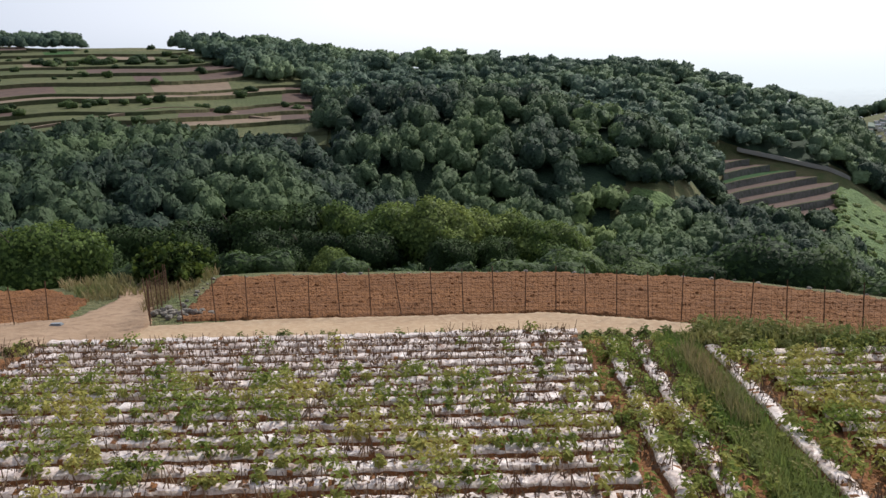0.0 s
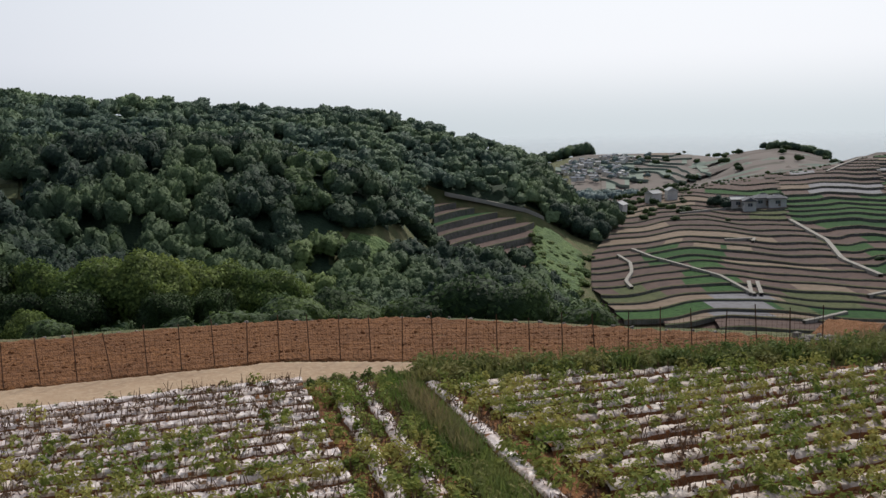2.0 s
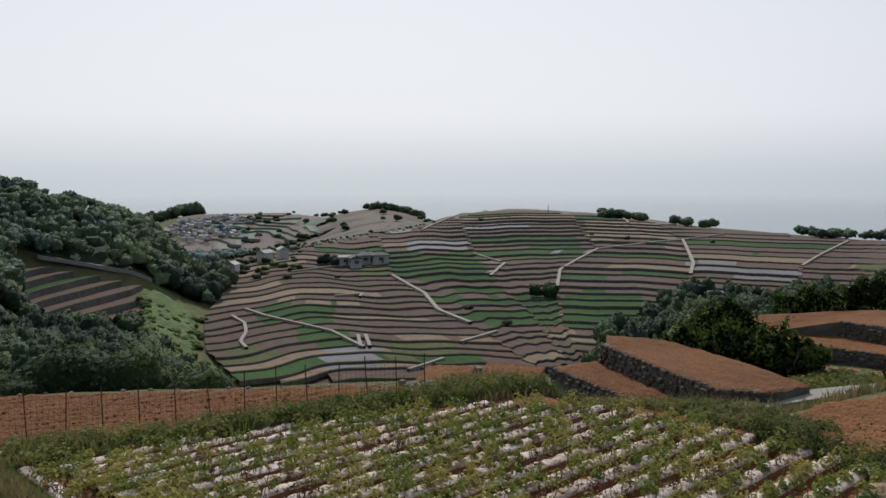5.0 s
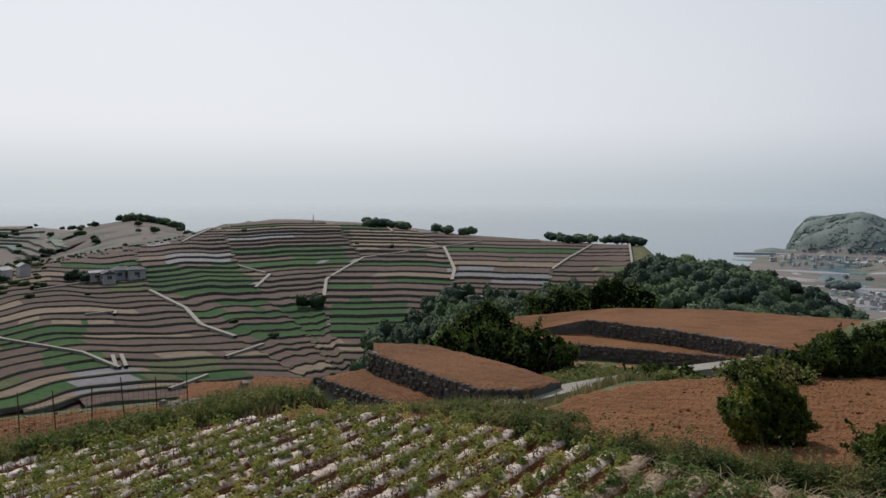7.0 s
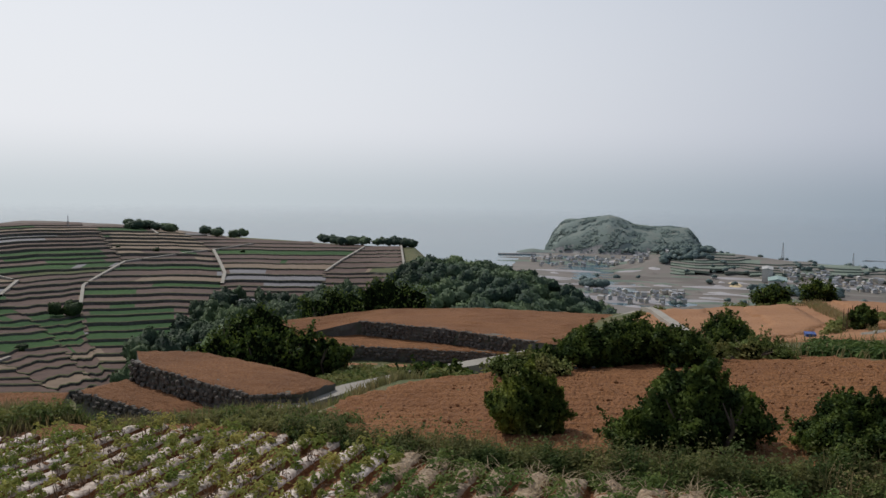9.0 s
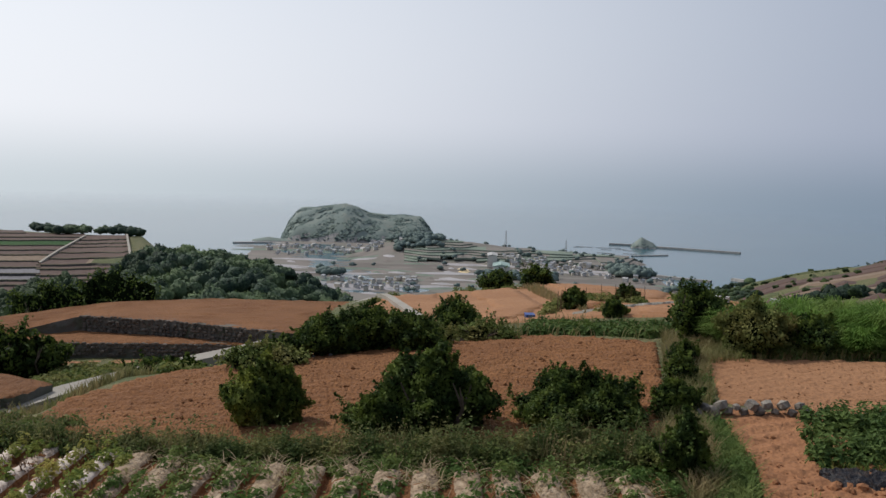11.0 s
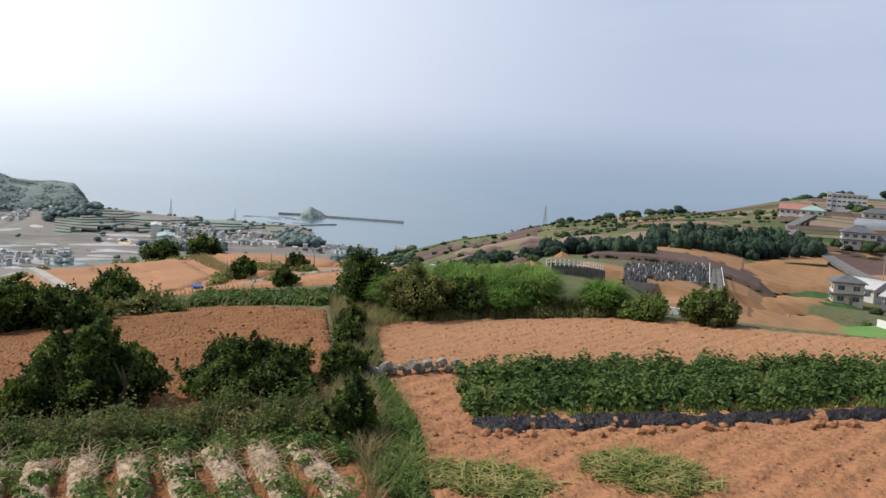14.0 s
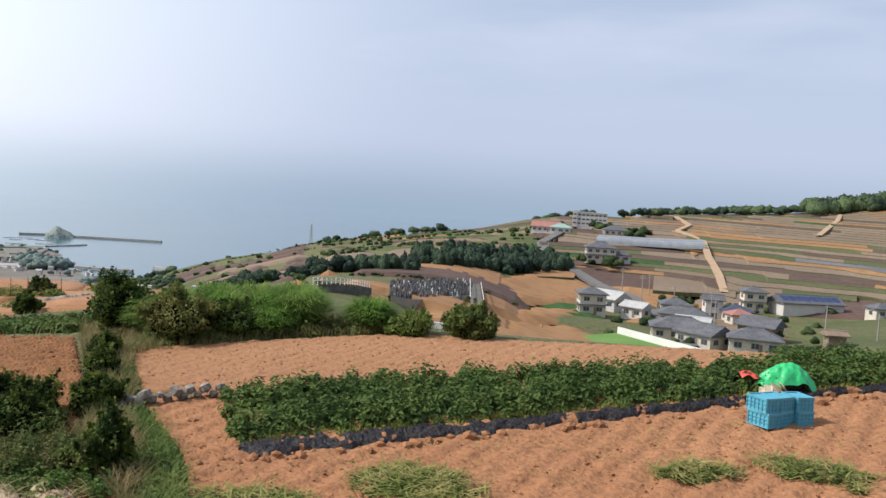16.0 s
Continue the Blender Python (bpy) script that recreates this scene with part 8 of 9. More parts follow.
house("low house with dark tiled hip roof", 169.2, -223.2, FACE, 8.5, 7, 1)
house("long house with weathered grey tiled roof", 151.2, -203.4, FACE - 8, 13, 7.5, 1)
house("wide farmhouse under a dark tiled hip roof", 133.0, -178.5, FACE - 6, 14, 9, 1)
house("farmhouse under a dark tiled gable roof", 123.1, -174.1, FACE - 50, 10, 8, 1, False)
house("low farmhouse with broad dark roof", 111.3, -176.5, FACE - 12, 11, 8, 1)
house("barn with grey gable roof and open front", 124.3, -199.4, FACE - 36, 9, 7.5, 1, False, "tile_dark", "boards", category="barn")
house("narrow two-storey house with reddish walls", 155.2, -222.6, FACE, 5, 5, 2, False, "tile_dark", "plaster_white")
house("house with blue-black roof", 149.2, -225.5, FACE + 6, 8, 7, 1, True, "tile_blue")
house("two-storey house with dark roof", 162.0, -254.0, FACE, 7, 6, 2)
house("small house with grey roof", 128.0, -270.0, FACE + 10, 7, 6, 1)
house("small workshop with pale roof", 137.5, -189.5, FACE - 20, 8, 5, 1, False, "roof_pale", "boards", category="shed")
house("small house behind the barn", 143.0, -218.0, FACE + 12, 6, 5, 1, True, "tile_red", "plaster")
house("large old farmhouse with sweeping dark roof", 266.7, -295.4, FACE, 13, 9, 2)
house("annex with dark roof beside the old farmhouse", 262.0, -303.5, FACE + 8, 8, 6, 1, True, "tile_dark", "plaster_white")
house("hall with red gable roof on the hill", 372, -364, FACE - 10, 16, 11, 1, False, "tile_red", "plaster_white", category="hall")
house("hall with green roof on the hill", 362, -366, FACE - 10, 12, 8, 1, True, "roof_green", "plaster_white", category="hall")
house("house with dark roof beside the school", 338, -386, FACE, 14, 9, 1)
sol = house("long shed roofed with dark solar panels", 150.4, -266.0, FACE + 14, 21, 9, 1, False, "tile_dark", "plaster_white", 2.2, "shed", windows=False)
for side in (-1,):
    for i in range(8):
        q = boxes([(-1.15, -1.7, 0, 1.15, 1.7, 0.06, 0)])
        p = part("solar_panel", mesh_np("solar_panel", q[0], q[1], [M["solar"]], q[2]), sol)
        p.matrix_basis = pose(-9 + 2.55 * i, -2.5, 4.25, 26, 0, 0)
house("shed with grey sheet roof below the potato bed", 35.2, -70.5, FACE - 30, 4.2, 3.2, 1, False, "roof_pale", "boards", category="shed", windows=False)
house("small plank hut beside the green field", 103, -196, FACE, 4, 3.4, 1, False, "boards", "boards", category="hut", windows=False)


def school(x, y, turn):
    """A three-storey white concrete block with a stair tower and rows of windows."""
    ob = tagged(new("school_building"), "white three-storey concrete school on the ridge", "school")
    ob.matrix_basis = pose(x, y, ground_at(x, y), 0, 0, turn)
    q = boxes([(-10, -4, -3, 12, 4, 9.6, 0), (-10.4, -4.4, 9.6, 12.4, 4.4, 10.1, 0)])
    part("wall", mesh_np("wall", q[0], q[1], [M["plaster_white"]], q[2]), ob)
    q = boxes([(-13.4, -4.6, -3, -10, 3, 11.4, 0)])
    part("stair_tower", mesh_np("stair_tower", q[0], q[1], [M["plaster_white"]], q[2]), ob)
    for s in range(3):
        for i in range(7):
            window(ob, pose(-8.4 + 3.1 * i, -4, 0.9 + 3.2 * s), 2.2, 1.25)
    for s in range(3):
        window(ob, pose(-11.7, -4.6, 1.2 + 3.2 * s), 2.2, 1.25)
    return ob


school(393, -424, FACE - 6).scale = (0.87, 0.87, 0.87)


def polytunnel(a, b):
    """A long film-covered tunnel greenhouse with hoops."""
    ob = tagged(new("polytunnel"), "long grey plastic tunnel greenhouse among fields", "greenhouse")
    a, b = np.array(a, float), np.array(b, float)
    d = (b - a) / np.linalg.norm(b - a)
    nx = np.array([d[1], -d[0]])
    s = np.linspace(0, 1, 30)
    ang = np.linspace(0, math.pi, 9)
    v = []
    for u in s:
        c = a + (b - a) * u
        for q in ang:
            v.append((c[0] + nx[0] * 3.4 * math.cos(q), c[1] + nx[1] * 3.4 * math.cos(q), ground_at(*c) + 0.4 + 3.4 * math.sin(q) ** 0.8))
    f = [(i * 9 + j, i * 9 + j + 1, (i + 1) * 9 + j + 1, (i + 1) * 9 + j) for i in range(29) for j in range(8)]
    part("film_cover", mesh_np("film_cover", np.array(v), np.array(f), [M["polytunnel"]], smooth=True), ob)
    for u in s[::3]:
        c = a + (b - a) * u
        pieces = []
        pts = [(c[0] + nx[0] * 3.45 * math.cos(q), c[1] + nx[1] * 3.45 * math.cos(q), ground_at(*c) + 0.4 + 3.45 * math.sin(q) ** 0.8) for q in ang]
        for p, q in zip(pts[:-1], pts[1:]):
            pieces.append((*rod(p, q, 0.08, 0.08, 4), 0))
        vv, ff, mm = stack(pieces)
        part("hoop", mesh_np("hoop", vv, ff, [M["steel"]], mm), ob)


polytunnel((311, -341), (268, -374))
polytunnel((317, -349), (275, -382))

ribbon("farm_road", "grey asphalt road running up to the ridge", [(120.5, -165), (150, -198), (175, -217), (195.3, -234.5), (219.3, -244.0), (248.6, -260.3), (283.2, -278.9), (320, -310), (372, -380)], 4.5, "asphalt", 1.0, "road")
ribbon("farm_path", "pale concrete path climbing between the strip fields", [(187.1, -275), (213, -308.6), (250, -352), (287.6, -399.7), (316, -426), (343.7, -450), (372, -500), (452.8, -589.2)], 3.0, "road", 1.0)
ribbon("farm_path", "pale path over the far fields", [(262, -470), (300, -560), (330, -620)], 3.0, "road", 1.0)
for line, wide in ((PATH_A[2:6], 2.0), (PATH_B[2:4], 1.3), (PATH_B[3:5], 1.8), (PATH_C[2:5], 1.7), (PATH_D[1:4], 2.0), (PATH_E[1:4], 1.6), (PATH_F[1:3], 1.5), ([(53.8, -5.2), (56, -4.9), (59.1, -4.5)], 1.8), ([(59.1, -4.5), (61.6, -4.1)], 1.5), ([(44.2, -3.2), (42.2, -4.1)], 1.6), ([(55.4, -3.2), (55.8, -3.5)], 1.6)):
    ribbon("terrace_path", "pale concrete path winding up between the terraces", along([slope_point(b, e) for b, e in line], 4.0), wide * 0.65, "concrete", 1.05, "path", 1.6)
for line in ([(30.9, -9.0), (32.2, -9.5), (34.5, -10.1), (36.4, -10.6), (38.1, -11.5), (39, -11.9)], [(30.0, -9.4), (30.8, -9.9), (30.9, -10.5), (30.5, -11.1), (31.0, -11.6)], [(38.1, -10.9), (38.3, -11.7)], [(38.6, -10.9), (38.9, -11.7)], [(44.9, -11.4), (46.3, -11.0), (47.6, -10.6)], [(41.4, -13.2), (44.0, -12.4)], [(36.9, -6.3), (35.2, -6.5), (33.4, -6.7)], [(36.6, -8.3), (38.4, -8.2), (38.2, -8.5)]):
    ribbon("terrace_path", "pale lane along the foot of the terraces", along([slope_point(b, e, 185) for b, e in line], 3.0), 0.95, "concrete", 1.0, "path", 1.6)
ribbon("farm_track", "narrow pale track curving over the plateau fields", [(61, 3.2), (56.6, 2.3), (48, 1.1), (40.5, 0.2)], 0.55, "concrete", 0.38, "path", 0.7)
ribbon("hill_path", "pale track across the upper terraces", [(-92, 172), (-70, 190), (-52, 215), (-38, 212)], 2.0, "soil_pale", 0.6)
ribbon("hill_path", "pale track below the wood", [(90, 265), (104, 262), (122, 256)], 1.6, "concrete", 0.9)

# lawn held by white walls at the foot of the village
LAWN = [(132.2, -137.7), (132.6, -154.8), (109.1, -150.8), (102.3, -147.2), (114.3, -138.6), (125.6, -134.1)]
WALL = [(128.2, -132.1), (101.2, -143.8), (132.0, -154.2), (102.0, -148.1)]


def lawn():
    z = -22.6
    n = len(LAWN)
    pts = np.array(LAWN)
    v = np.concatenate([np.c_[pts, np.full(n, z)], np.c_[pts, np.full(n, z - 6)]])
    f = [[(k, (k + 1) % n, n + (k + 1) % n, n + k) for k in range(n)], [tuple(range(n))]]
    tagged(new("lawn", mesh_np("lawn", v, [np.array(q)[:, ::-1] for q in f], [M["lawn"]])), "bright green lawn on a walled terrace", "lawn", kind="structure")
    for a, b, lo, hi in ((WALL[0], WALL[1], -4, 0.35), (WALL[2], WALL[3], -1, 1.5)):
        a, b = np.array(a), np.array(b)
        t = (b - a) / np.linalg.norm(b - a)
        nx = np.array([t[1], -t[0]]) * 0.2
        q = np.array([a - nx, b - nx, b + nx, a + nx])
        v = np.concatenate([np.c_[q, np.full(4, z + lo)], np.c_[q, np.full(4, z + hi)]])
        f = np.array([(4, 5, 6, 7), (0, 1, 5, 4), (1, 2, 6, 5), (2, 3, 7, 6), (3, 0, 4, 7)])
        tagged(new("white_wall", mesh_np("white_wall", v, f, [M["white"]])), "white painted concrete wall round the lawn", "wall", "lawn walls")


lawn()


def pole(x, y, tall, label="grey concrete utility pole with crossarms"):
    ob = tagged(new("utility_pole"), label, "utility pole", "utility poles")
    ob.matrix_basis = pose(x, y, ground_at(x, y), 0, 0, 30)
    v, f = rod((0, 0, -1), (0, 0, tall), 0.2, 0.13, 7)
    part("shaft", mesh_np("shaft", v, f, [M["concrete"]]), ob)
    for z in (tall - 0.5, tall - 1.2):
        q = boxes([(-0.9, -0.06, z, 0.9, 0.06, z + 0.12, 0)])
        part("crossarm", mesh_np("crossarm", q[0], q[1], [M["steel"]], q[2]), ob)


for x, y, h in ((203.6, -238.2, 9.5), (185.9, -227.4, 10), (184.6, -242.8, 6), (150.1, -214.7, 9), (113.8, -211.4, 8.5), (137, -198, 9), (99, -208, 7), (283, -279, 8), (198, -246, 8)):
    pole(x, y, h)


def pylon(x, y, tall, z):
    """A lattice transmission tower."""
    ob = tagged(new("pylon"), "slender grey steel lattice mast", "mast", "masts")
    ob.location = (x, y, z)
    s = tall * 0.07
    pieces = []
    for i in range(4):
        a = (s if i in (0, 1) else -s, s if i in (1, 2) else -s)
        v, f = rod((a[0], a[1], 0), (a[0] * 0.12, a[1] * 0.12, tall), tall * 0.012, tall * 0.008, 4)
        part("leg", mesh_np("leg", v, f, [M["steel"]]), ob)
    for k in range(6):
        u0, u1 = k / 6, (k + 1) / 6
        for i in range(4):
            a = np.array([(s, -s), (s, s), (-s, s), (-s, -s)][i])
            b = np.array([(s, s), (-s, s), (-s, -s), (s, -s)][i])
            pieces.append((*rod((*a * (1 - 0.88 * u0), tall * u0), (*b * (1 - 0.88 * u1), tall * u1), tall * 0.005, tall * 0.005, 3), 0))
    v, f, m = stack(pieces)
    part("bracing", mesh_np("bracing", v, f, [M["steel"]], m), ob)


x, y = polar(95.14, 1290)
pylon(float(x), float(y), 24, ground_at(x, y))
x, y = polar(99.06, 1240)
pylon(float(x), float(y), 20, ground_at(x, y))
x, y = polar(119.1, 640)
pylon(float(x), float(y), 17, ground_at(x, y))
x, y = polar(50.6, 520)
pylon(float(x), float(y), 6, ground_at(x, y))


def cemetery():
    """Upright granite grave posts on a walled terrace; each one a thing."""
    rng = np.random.default_rng(6)
    me = []
    for k in range(3):
        h = 1.6 + 0.3 * k
        q = boxes([(-0.6, -0.6, -0.6, 0.6, 0.6, 0.35, 0), (-0.4, -0.4, 0.35, 0.4, 0.4, 0.7, 0), (-0.22, -0.22, 0.7, 0.22, 0.22, h, 0)])
        me.append(mesh_np("gravestone", q[0], q[1], [M["granite"]], q[2]))
    me.append(mesh_np("gravestone", q[0], q[1], [M["white"]], q[2]))
    for i in range(290):
        u, w = rng.uniform(0, 1), rng.uniform(0, 1)
        b, r = 124.6 + 5.0 * u, 150 + 52 * u + (52 - 6 * u) * w * 0.9
        x, y = polar(b, r)
        ob = new("gravestone", me[rng.integers(3) if rng.uniform() < 0.85 else 3])
        s = rng.uniform(0.24, 0.46)
        ob.matrix_basis = pose(float(x), float(y), ground_at(x, y) + 0.3, 0, 0, rng.uniform(-20, 70)) @ Matrix.Scale(s, 4)
        tagged(ob, "grey granite gravestone in the hillside cemetery", "gravestone", "gravestones")
    # the crowded smaller stones behind
    vs, fs = [], []
    for i in range(520):
        u, w = rng.uniform(0, 1), rng.uniform(0, 1)
        x, y = map(float, polar(124.4 + 5.4 * u, 148 + 54 * u + (52 - 6 * u) * w))
        a, h, z = rng.uniform(0.09, 0.2), rng.uniform(0.4, 1.0), ground_at(x, y) + 0.2
        q = boxes([(x - a, y - a, z - 1, x + a, y + a, z + h, 0)])
        vs.append(q[0])
        fs.append(q[1] + 8 * i)
    tagged(new("small_gravestones", mesh_np("small_gravestones", np.concatenate(vs), np.concatenate(fs), [M["granite"]])), "crowded small grey gravestones of the cemetery", "gravestones", kind="stuff")
    ribbon("cemetery_wall", "dark curved retaining wall below the cemetery", [tuple(map(float, polar(b, r))) for b, r in ((119.8, 130), (121.5, 132), (123.2, 139))], 0.6, "wall", 0.7, "wall", 2.6)
    ribbon("cemetery_wall", "pale retaining wall of the cemetery", [tuple(map(float, polar(b, r))) for b, r in ((124.4, 147), (127, 172), (129.6, 203), (130, 212))], 0.5, "concrete", 0.25, "wall", 2.0)

    # white railing on the curved wall, and the stairs beside the graves
    rail = tagged(new("railing"), "white painted railing above the cemetery wall", "railing", "cemetery railings")
    pts = along([tuple(map(float, polar(b, r))) for b, r in ((119.4, 129), (121.5, 131.5), (123.2, 138.5))], 0.75)
    for x, y in pts:
        q = boxes([(x - 0.05, y - 0.05, ground_at(x, y) + 0.5, x + 0.05, y + 0.05, ground_at(x, y) + 1.6, 0)])
        part("post", mesh_np("post", q[0], q[1], [M["white"]], q[2]), rail)
    for h in (1.1, 1.6):
        v, f, m = stack([(*rod((*a, ground_at(*a) + h), (*b, ground_at(*b) + h), 0.045, 0.045, 5), 0) for a, b in zip(pts[:-1], pts[1:])])
        part("rail", mesh_np("rail", v, f, [M["white"]], m), rail)
    stairs = tagged(new("stairs"), "pale concrete stairs with white handrails beside the graves", "stairs")
    a, b = np.array(polar(130.2, 182.0)), np.array(polar(130.0, 238.0))
    d = (b - a) / np.linalg.norm(b - a)
    side = np.array([d[1], -d[0]])
    for k in range(22):
        c = a + (b - a) * (k + 0.5) / 22
        z = ground_at(*c) + 0.9
        o = [c + side * sx * 1.3 + d * sy * 1.2 for sx, sy in ((-1, -1), (1, -1), (1, 1), (-1, 1))]
        v = np.concatenate([np.c_[o, np.full(4, z - 1.6)], np.c_[o, np.full(4, z)]])
        part("step", mesh_np("step", v, np.array([(4, 5, 6, 7), (0, 1, 5, 4), (1, 2, 6, 5), (2, 3, 7, 6), (3, 0, 4, 7)]), [M["wall"]]), stairs)
    for sx in (-1.5, 1.5):
        p, q = a + side * sx, b + side * sx
        v, f = rod((*p, ground_at(*p) + 1.9), (*q, ground_at(*q) + 1.9), 0.09, 0.09, 5)
        part("handrail", mesh_np("handrail", v, f, [M["white"]]), stairs)


cemetery()

# parcels of the village hollow
def parcel(label, poly, mat, cell=3.0, lift=0.5):
    tagged(new("parcel", drape("parcel", poly, cell, lift, M[mat], 0.1, 4.0)), label, "field", kind="structure")


parcel("large bare orange-brown field", [polar(b, r) for b, r in ((130.5, 285), (134.3, 390), (136, 362), (137.6, 335), (139.5, 312), (137, 280), (132.5, 250))], "soil_orange", 3)
parcel("bare brown field below the road", [polar(b, r) for b, r in ((131.8, 208), (133, 246), (137, 275), (138.4, 268), (136.5, 225), (133, 195))], "soil_orange", 3)
parcel("bare pale brown field near the houses", [polar(b, r) for b, r in ((127, 125), (131.5, 190), (136.6, 222), (141.5, 190), (141, 150), (134, 118))], "soil_orange", 3)
parcel("dark green vegetable field beside the village", [polar(b, r) for b, r in ((149.2, 276), (154.9, 303), (158, 300), (158, 215), (155, 205), (150.4, 226))], "crop_pale", 3)
parcel("brown field behind the solar shed", [polar(b, r) for b, r in ((143, 312), (148, 318), (148, 300), (144.4, 296))], "soil_orange", 3)

# gardens between the village houses
woodland("garden_trees", "rounded garden trees and shrubs among the houses", np.concatenate([
    scatter(138, 152, 205, 305, 15, 51, None, (1.2, 2.6), (2, 4.2)),
    scatter(149.5, 152.5, 188, 200, 3.2, 52, None, (2, 3), (4, 5.5)),
    scatter(137.2, 138.6, 545, 565, 4.5, 531, None, (2.5, 4), (4, 7)), scatter(134.6, 135.8, 520, 560, 6, 532, None, (2.5, 4), (4, 6)),
    scatter(136.6, 139.2, 378, 392, 5, 53, None, (2, 3.4), (3, 6)),
    scatter(139.4, 141.5, 500, 530, 8, 54, None, (3, 4.5), (5, 7)),
    scatter(141.6, 143.6, 284, 310, 7, 55, None, (1.5, 2.6), (3, 5)),
]), [M["thicket_leaf"], M["thicket_leaf_mass"]], 120, 9, 0.08, 2)


def car(x, y, turn):
    ob = tagged(new("car"), "small white parked van in the village yard", "car")
    ob.matrix_basis = pose(x, y, ground_at(x, y) + 0.4, 0, 0, turn)
    bm = bmesh.new()
    bmesh.ops.create_cube(bm, size=1.0)
    for q in bm.verts:
        q.co = Vector((q.co.x * 3.3 - (0.35 if q.co.z > 0 and q.co.x > 0 else 0), q.co.y * (1.45 if q.co.z < 0 else 1.3), q.co.z * 1.5 + 1.05))
    bmesh.ops.bevel(bm, geom=bm.edges[:], offset=0.12, segments=2, affect="EDGES")
    me = bpy.data.meshes.new("body")
    bm.to_mesh(me)
    bm.free()
    me.materials.append(M["white"])
    part("body", me, ob)
    q = boxes([(-1.3, -0.74, 1.15, 1.1, 0.74, 1.6, 0)])
    part("window_band", mesh_np("window_band", q[0], q[1], [M["glass_dark"]], q[2]), ob)
    for sx in (-1.05, 1.05):
        for sy in (-0.7, 0.7):
            v, f = rod((sx, sy - 0.08, 0.3), (sx, sy + 0.08, 0.3), 0.3, 0.3, 10)
            part("wheel", mesh_np("wheel", v, f, [M["black_film"]]), ob)


car(128.9, -203.5, 20)


# ---- the bay ----
FAR_MESH = {}


def far_house(x, y, turn, s, roof, wall, z=None):
    """A plain house seen far off: walls and a gable roof."""
    key = (roof, wall)
    if key not in FAR_MESH:
        FAR_MESH[key] = (wall_mesh(9, 7, 4.6, 2.0, False, M[wall], 2.0), roof_mesh(9, 7, 4.5, 2.0, 0.5, False, M[roof]))
    ob = tagged(new("house"), "small tiled house in the distant village", "house", "distant village houses")
    ob.matrix_basis = pose(x, y, (ground_at(x, y) if z is None else z) + 0.6, 0, 0, turn) @ Matrix.Scale(s, 4)
    part("wall", FAR_MESH[key][0], ob)
    part("roof", FAR_MESH[key][1], ob)


rng = np.random.default_rng(99)
ROOFS = ["hazed_roof", "roof_pale", "hazed_roof", "hazed_roof", "roof_pale", "hazed_roof"]
for b0, b1, r0, r1, n in ((79.5, 88.5, 1230, 1400, 110), (83.0, 89.5, 860, 960, 60), (95, 98.5, 1120, 1180, 34), (97, 102, 1050, 1150, 60), (26.4, 31, 900, 1100, 80), (101, 106, 1010, 1080, 16)):
    for _ in range(n):
        x, y = polar(rng.uniform(b0, b1), rng.uniform(r0, r1))
        far_house(float(x), float(y), rng.uniform(0, 180), rng.uniform(0.34, 0.66), ROOFS[rng.integers(6)], ["plaster_white", "plaster"][rng.integers(2)])
for b, r, t in ((32.2, 386, 15), (33.3, 392, 70), (30.1, 352, 40)):
    x, y = polar(b, r)
    far_house(float(x), float(y), t, 0.62, "roof_pale", "plaster_white", ground_at(x, y) + 0.9)
for label, b, r, t, w, d, storeys, hip in (("large dark-roofed house of the hillside hamlet", 38.8, 352, -20, 7, 5, 1, True), ("dark-roofed house with white gables on the terraces", 38.0, 347, 60, 6.2, 4.2, 1, False), ("low dark-roofed house on the terraces", 39.6, 350, -30, 6.2, 4.5, 1, True), ("grey shed at the edge of the hamlet", 37.3, 352, -25, 4.6, 3.2, 1, False)):
    x, y = map(float, polar(b, r))
    house(label, x, y, t, w, d, storeys, hip, "tile_dark" if w > 6 else "roof_pale", "plaster_white", group="hamlet houses", z=ground_at(x, y) + 0.9)
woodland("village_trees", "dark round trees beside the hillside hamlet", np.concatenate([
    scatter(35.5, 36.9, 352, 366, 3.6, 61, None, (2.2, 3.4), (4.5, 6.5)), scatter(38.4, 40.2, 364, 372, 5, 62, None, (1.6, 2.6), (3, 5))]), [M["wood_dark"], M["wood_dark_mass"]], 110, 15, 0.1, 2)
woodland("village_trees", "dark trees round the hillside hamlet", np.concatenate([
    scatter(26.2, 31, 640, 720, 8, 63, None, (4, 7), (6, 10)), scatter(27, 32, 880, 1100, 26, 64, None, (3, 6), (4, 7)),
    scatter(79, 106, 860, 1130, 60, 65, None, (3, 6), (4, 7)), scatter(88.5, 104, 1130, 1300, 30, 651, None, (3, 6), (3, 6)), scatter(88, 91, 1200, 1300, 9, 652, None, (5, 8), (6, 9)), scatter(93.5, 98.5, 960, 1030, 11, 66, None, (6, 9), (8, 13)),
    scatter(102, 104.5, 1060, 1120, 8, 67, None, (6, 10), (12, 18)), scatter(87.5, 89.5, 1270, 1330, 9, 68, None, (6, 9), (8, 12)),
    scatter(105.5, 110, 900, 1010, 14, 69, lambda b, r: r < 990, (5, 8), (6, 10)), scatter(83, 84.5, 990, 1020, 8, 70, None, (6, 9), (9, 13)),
]), [M["hazed_leaf"], M["hazed_leaf_mass"]], 60, 10, 0.13, 2)


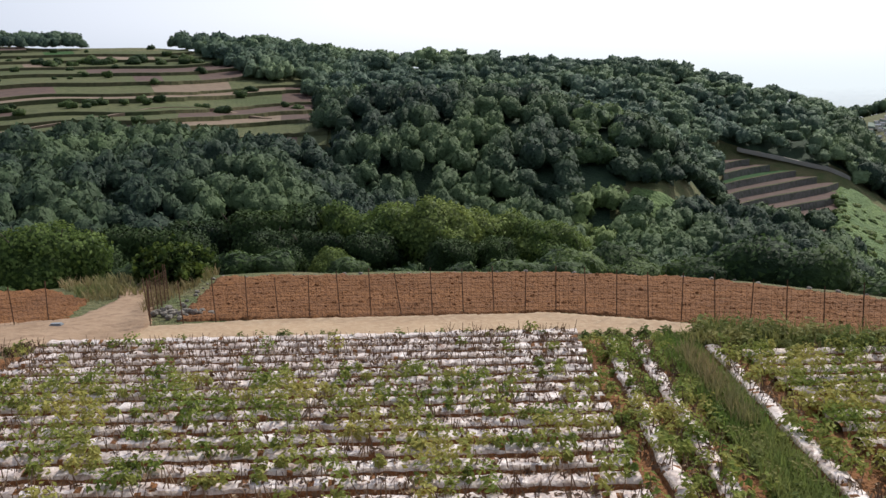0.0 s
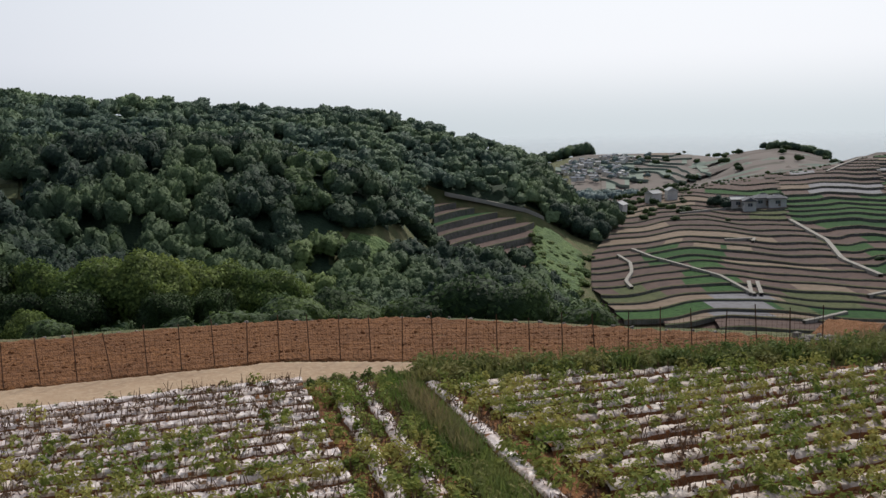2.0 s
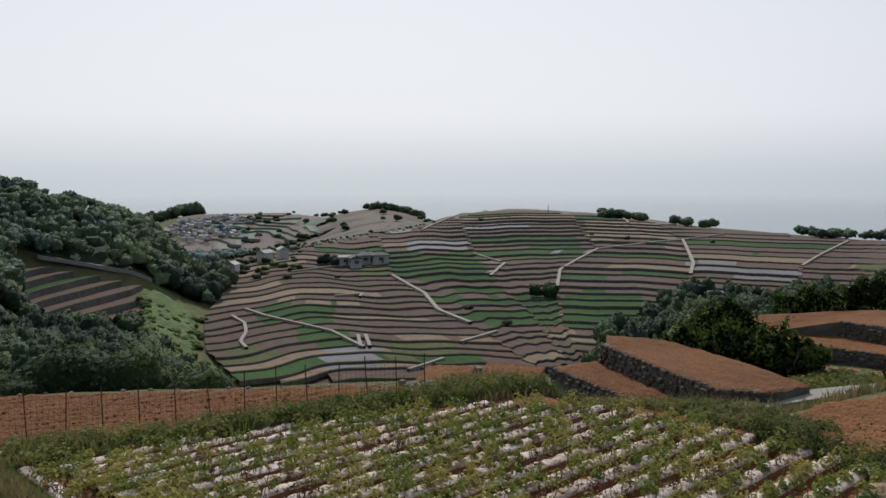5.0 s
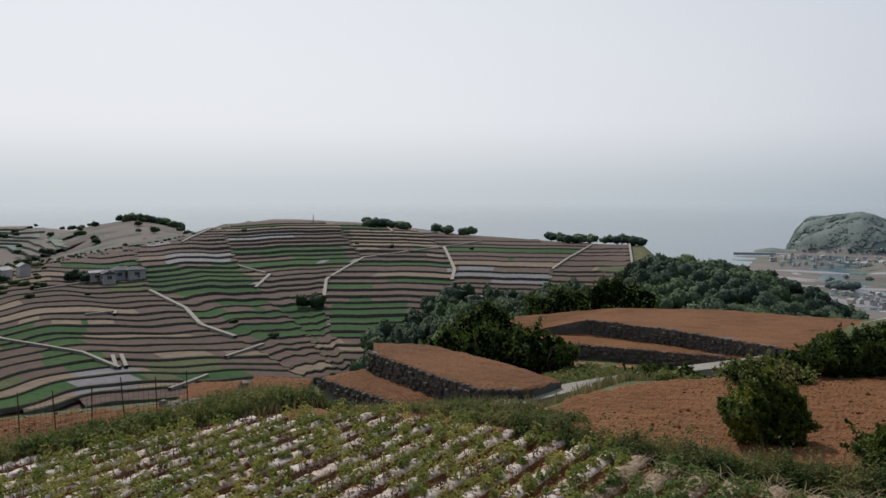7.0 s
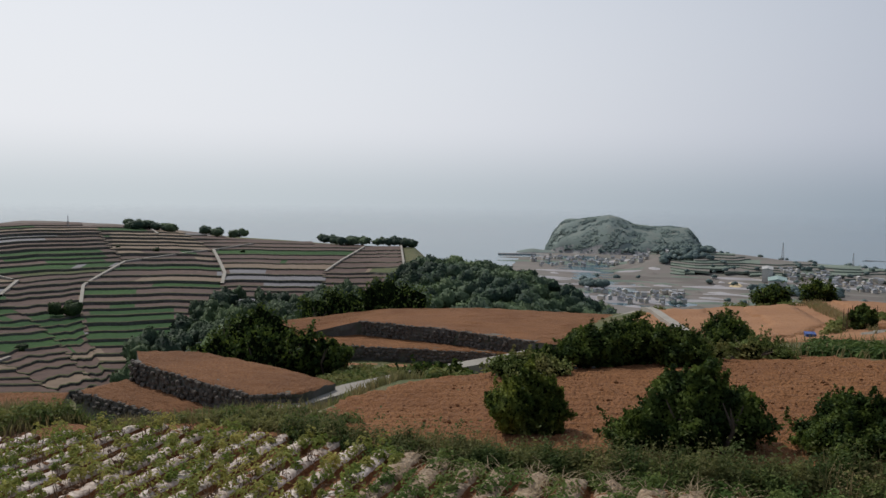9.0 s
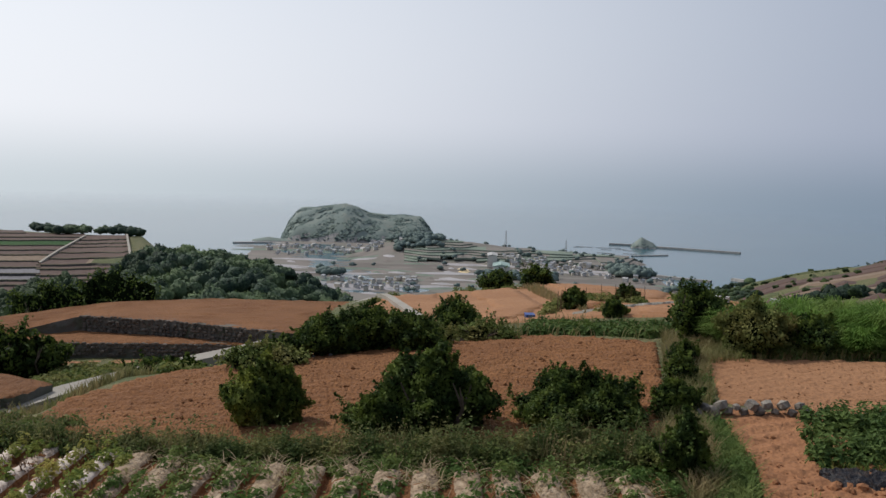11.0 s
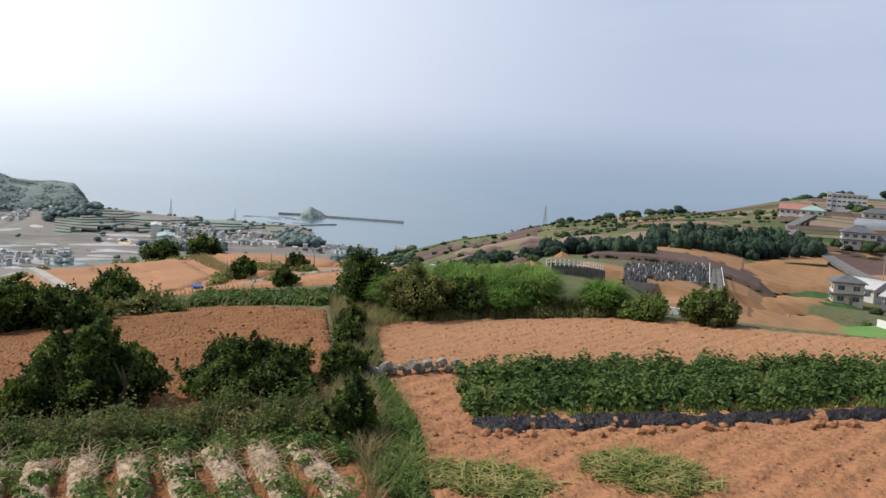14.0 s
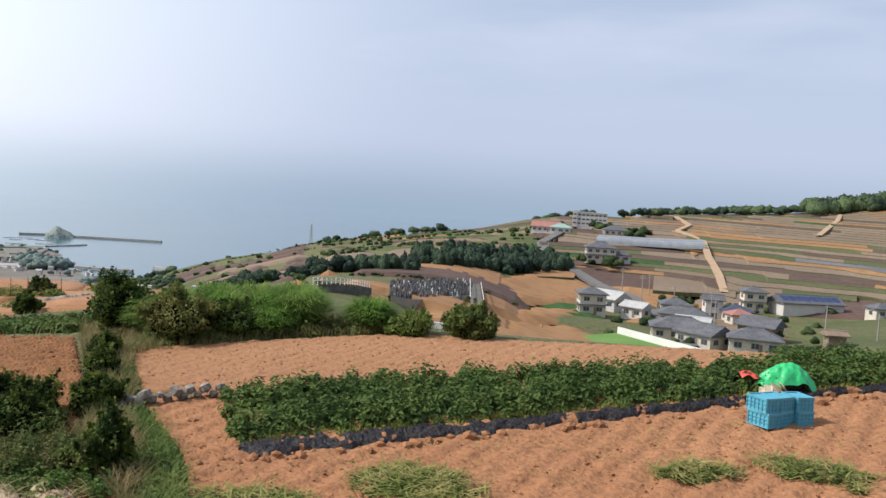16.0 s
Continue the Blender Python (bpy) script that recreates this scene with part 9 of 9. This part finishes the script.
def far_block(name, label, b, r, turn, w, d, h, wall, roof, category):
    x, y = map(float, polar(b, r))
    ob = tagged(new(name), label, category)
    ob.matrix_basis = pose(x, y, ground_at(x, y), 0, 0, turn)
    q = boxes([(-w/2, -d/2, -2, w/2, d/2, h, 0)])
    part("wall", mesh_np("wall", q[0], q[1], [M[wall]], q[2]), ob)
    part("roof", roof_mesh(w, d, h, d * 0.12, 0.6, False, M[roof]), ob)
    return ob


sch = far_block("school_building", "white school with ribbon windows by the bay", 94.3, 1120, -4, 40, 12, 13, "plaster_white", "roof_pale", "school")
for k in range(4):
    q = boxes([(-19.5, -6.15, 1.2 + 3.1 * k, 19.5, -6.0, 2.7 + 3.1 * k, 0)])
    part("window_band", mesh_np("window_band", q[0], q[1], [M["glass_dark"]], q[2]), sch)
far_block("gymnasium", "school gymnasium with a green roof", 94.9, 1075, -4, 46, 20, 7, "plaster_white", "roof_green", "gymnasium")
x, y = polar(92.3, 1060)
tagged(new("sports_ground", drape("sports_ground", [polar(91.1, 1035), polar(93.6, 1030), polar(93.6, 1088), polar(91.1, 1096)], 12, 2.2, M["sand"], 0)), "yellow sand sports ground of the school", "sports ground", kind="structure")


def island(name, label, b, r, length, depth, tall, seed, trees, cliff=0.6):
    """A steep wooded island: a lumpy dome with rock at its foot."""
    x0, y0 = map(float, polar(b, r))
    a = radians(-b)
    nu, nv = 60, 26
    u, w = np.meshgrid(np.linspace(-1.06, 1.06, nu), np.linspace(-1.1, 1.1, nv), indexing="ij")
    outline = ([-1.0, -0.95, -0.83, -0.57, -0.37, -0.2, -0.03, 0.13, 0.37, 0.6, 0.8, 0.93, 1.0], [0.45, 0.74, 0.80, 0.89, 0.95, 1.0, 0.90, 0.75, 0.70, 0.72, 0.67, 0.55, 0.3])

    def relief(u, w):
        """Height over the water: a steep rim, a slope down to the near side, a cliff on the far side."""
        ends = np.clip((1.02 - np.abs(u)) / (0.2 if tall > 30 else 0.8), 0, 1) ** 0.5
        front = np.clip((w + 1 - 0.25 * np.abs(u)) / 0.95, 0, 1) ** cliff
        rear = np.clip((1 - w) / 0.5, 0, 1) ** 0.4
        return np.interp(u, *outline) * ends * front * rear * tall

    z = relief(u, w)
    z = z + lumps(u * length / 2, w * depth / 2, 60, seed) * tall * 0.03 - 2.0 * (z < 0.5)
    px, py = u * length / 2, w * depth / 2
    x = x0 + px * math.cos(a) - py * math.sin(a)
    y = y0 + px * math.sin(a) + py * math.cos(a)
    i, j = np.meshgrid(np.arange(nu - 1), np.arange(nv - 1), indexing="ij")
    f = np.stack([i * nv + j, (i + 1) * nv + j, (i + 1) * nv + j + 1, i * nv + j + 1], -1).reshape(-1, 4)
    low = (z < tall * 0.02).reshape(-1)[f].any(1)
    me = mesh_np(name, np.stack([x, y, SEA + z], -1).reshape(-1, 3), f, [M["hazed_ground"], M["rock"]], low.astype(int), smooth=True)
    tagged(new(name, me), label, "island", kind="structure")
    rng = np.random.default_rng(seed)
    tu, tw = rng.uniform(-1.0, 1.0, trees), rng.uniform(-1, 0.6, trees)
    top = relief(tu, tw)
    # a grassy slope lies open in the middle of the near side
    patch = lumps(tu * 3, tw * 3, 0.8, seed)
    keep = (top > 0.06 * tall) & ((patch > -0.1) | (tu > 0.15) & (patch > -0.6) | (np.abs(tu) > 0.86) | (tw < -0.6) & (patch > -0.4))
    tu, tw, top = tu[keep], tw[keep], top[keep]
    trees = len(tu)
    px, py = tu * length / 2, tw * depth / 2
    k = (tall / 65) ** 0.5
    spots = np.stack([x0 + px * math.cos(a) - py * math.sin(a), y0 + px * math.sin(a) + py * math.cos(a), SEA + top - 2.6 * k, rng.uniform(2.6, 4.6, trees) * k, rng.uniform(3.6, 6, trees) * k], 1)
    woodland("woodland", "hazy wood on the " + ("island" if tall > 30 else "islet"), spots, [M["hazed_leaf"], M["hazed_leaf_mass"]], 14, seed, 0.2, 1, 0.9)


island("island", "steep wooded island in the bay", 85.6, 1560, 268, 190, 61, 5, 3800, 0.6)
island("islet", "tiny wooded islet with steep sides", 104.0, 1600, 46, 36, 18, 6, 130)
island("headland", "low rocky point beside the island", 80.0, 1490, 70, 30, 6, 7, 2, 0.9)


def breakwater(name, label, pts, tall, wide):
    mid = along(pts, 6)
    t = np.gradient(mid, axis=0)
    t /= np.linalg.norm(t, axis=1)[:, None]
    nx = np.stack([t[:, 1], -t[:, 0]], 1)
    n = len(mid)
    v = np.concatenate([np.concatenate([mid + nx * o, np.full((n, 1), SEA + dz)], 1) for o, dz in ((-wide, -2), (-wide * 0.7, tall), (wide * 0.7, tall), (wide, -2))])
    f = np.array([(r * n + i, r * n + i + 1, (r + 1) * n + i + 1, (r + 1) * n + i) for r in range(3) for i in range(n - 1)])
    tagged(new(name, mesh_np(name, v, f, [M["rock"]])), label, "breakwater", kind="structure")


P = lambda b, r: tuple(map(float, polar(b, r)))
breakwater("breakwater", "long dark breakwater beyond the islet", [P(101.8, 1640), P(103.2, 1640), P(105, 1610), P(107.5, 1590), P(109.9, 1570)], 3.0, 4)
breakwater("breakwater", "short breakwater inside the bay", [P(103.3, 1400), P(105.6, 1450)], 1.6, 3)
breakwater("pier", "harbour pier at the foot of the slope", [P(104.8, 1105), P(106.6, 1085), P(108.3, 1075)], 3.0, 4)
breakwater("pier", "harbour pier at the foot of the slope", [P(109.5, 1120), P(111.4, 1085)], 3.0, 4)
breakwater("pier", "low shore wall beside the village", [P(77.5, 1430), P(80, 1440), P(81.5, 1400)], 2.0, 6)
rng = np.random.default_rng(5)
for k in range(14):
    b, r = rng.uniform(99.5, 103.5), rng.uniform(1330, 1560)
    breakwater("oyster_raft", "dark line of fish-farm rafts on the water", [P(b, r), P(b + rng.uniform(0.6, 1.4), r + rng.uniform(-8, 8))], 0.5, 1.4)
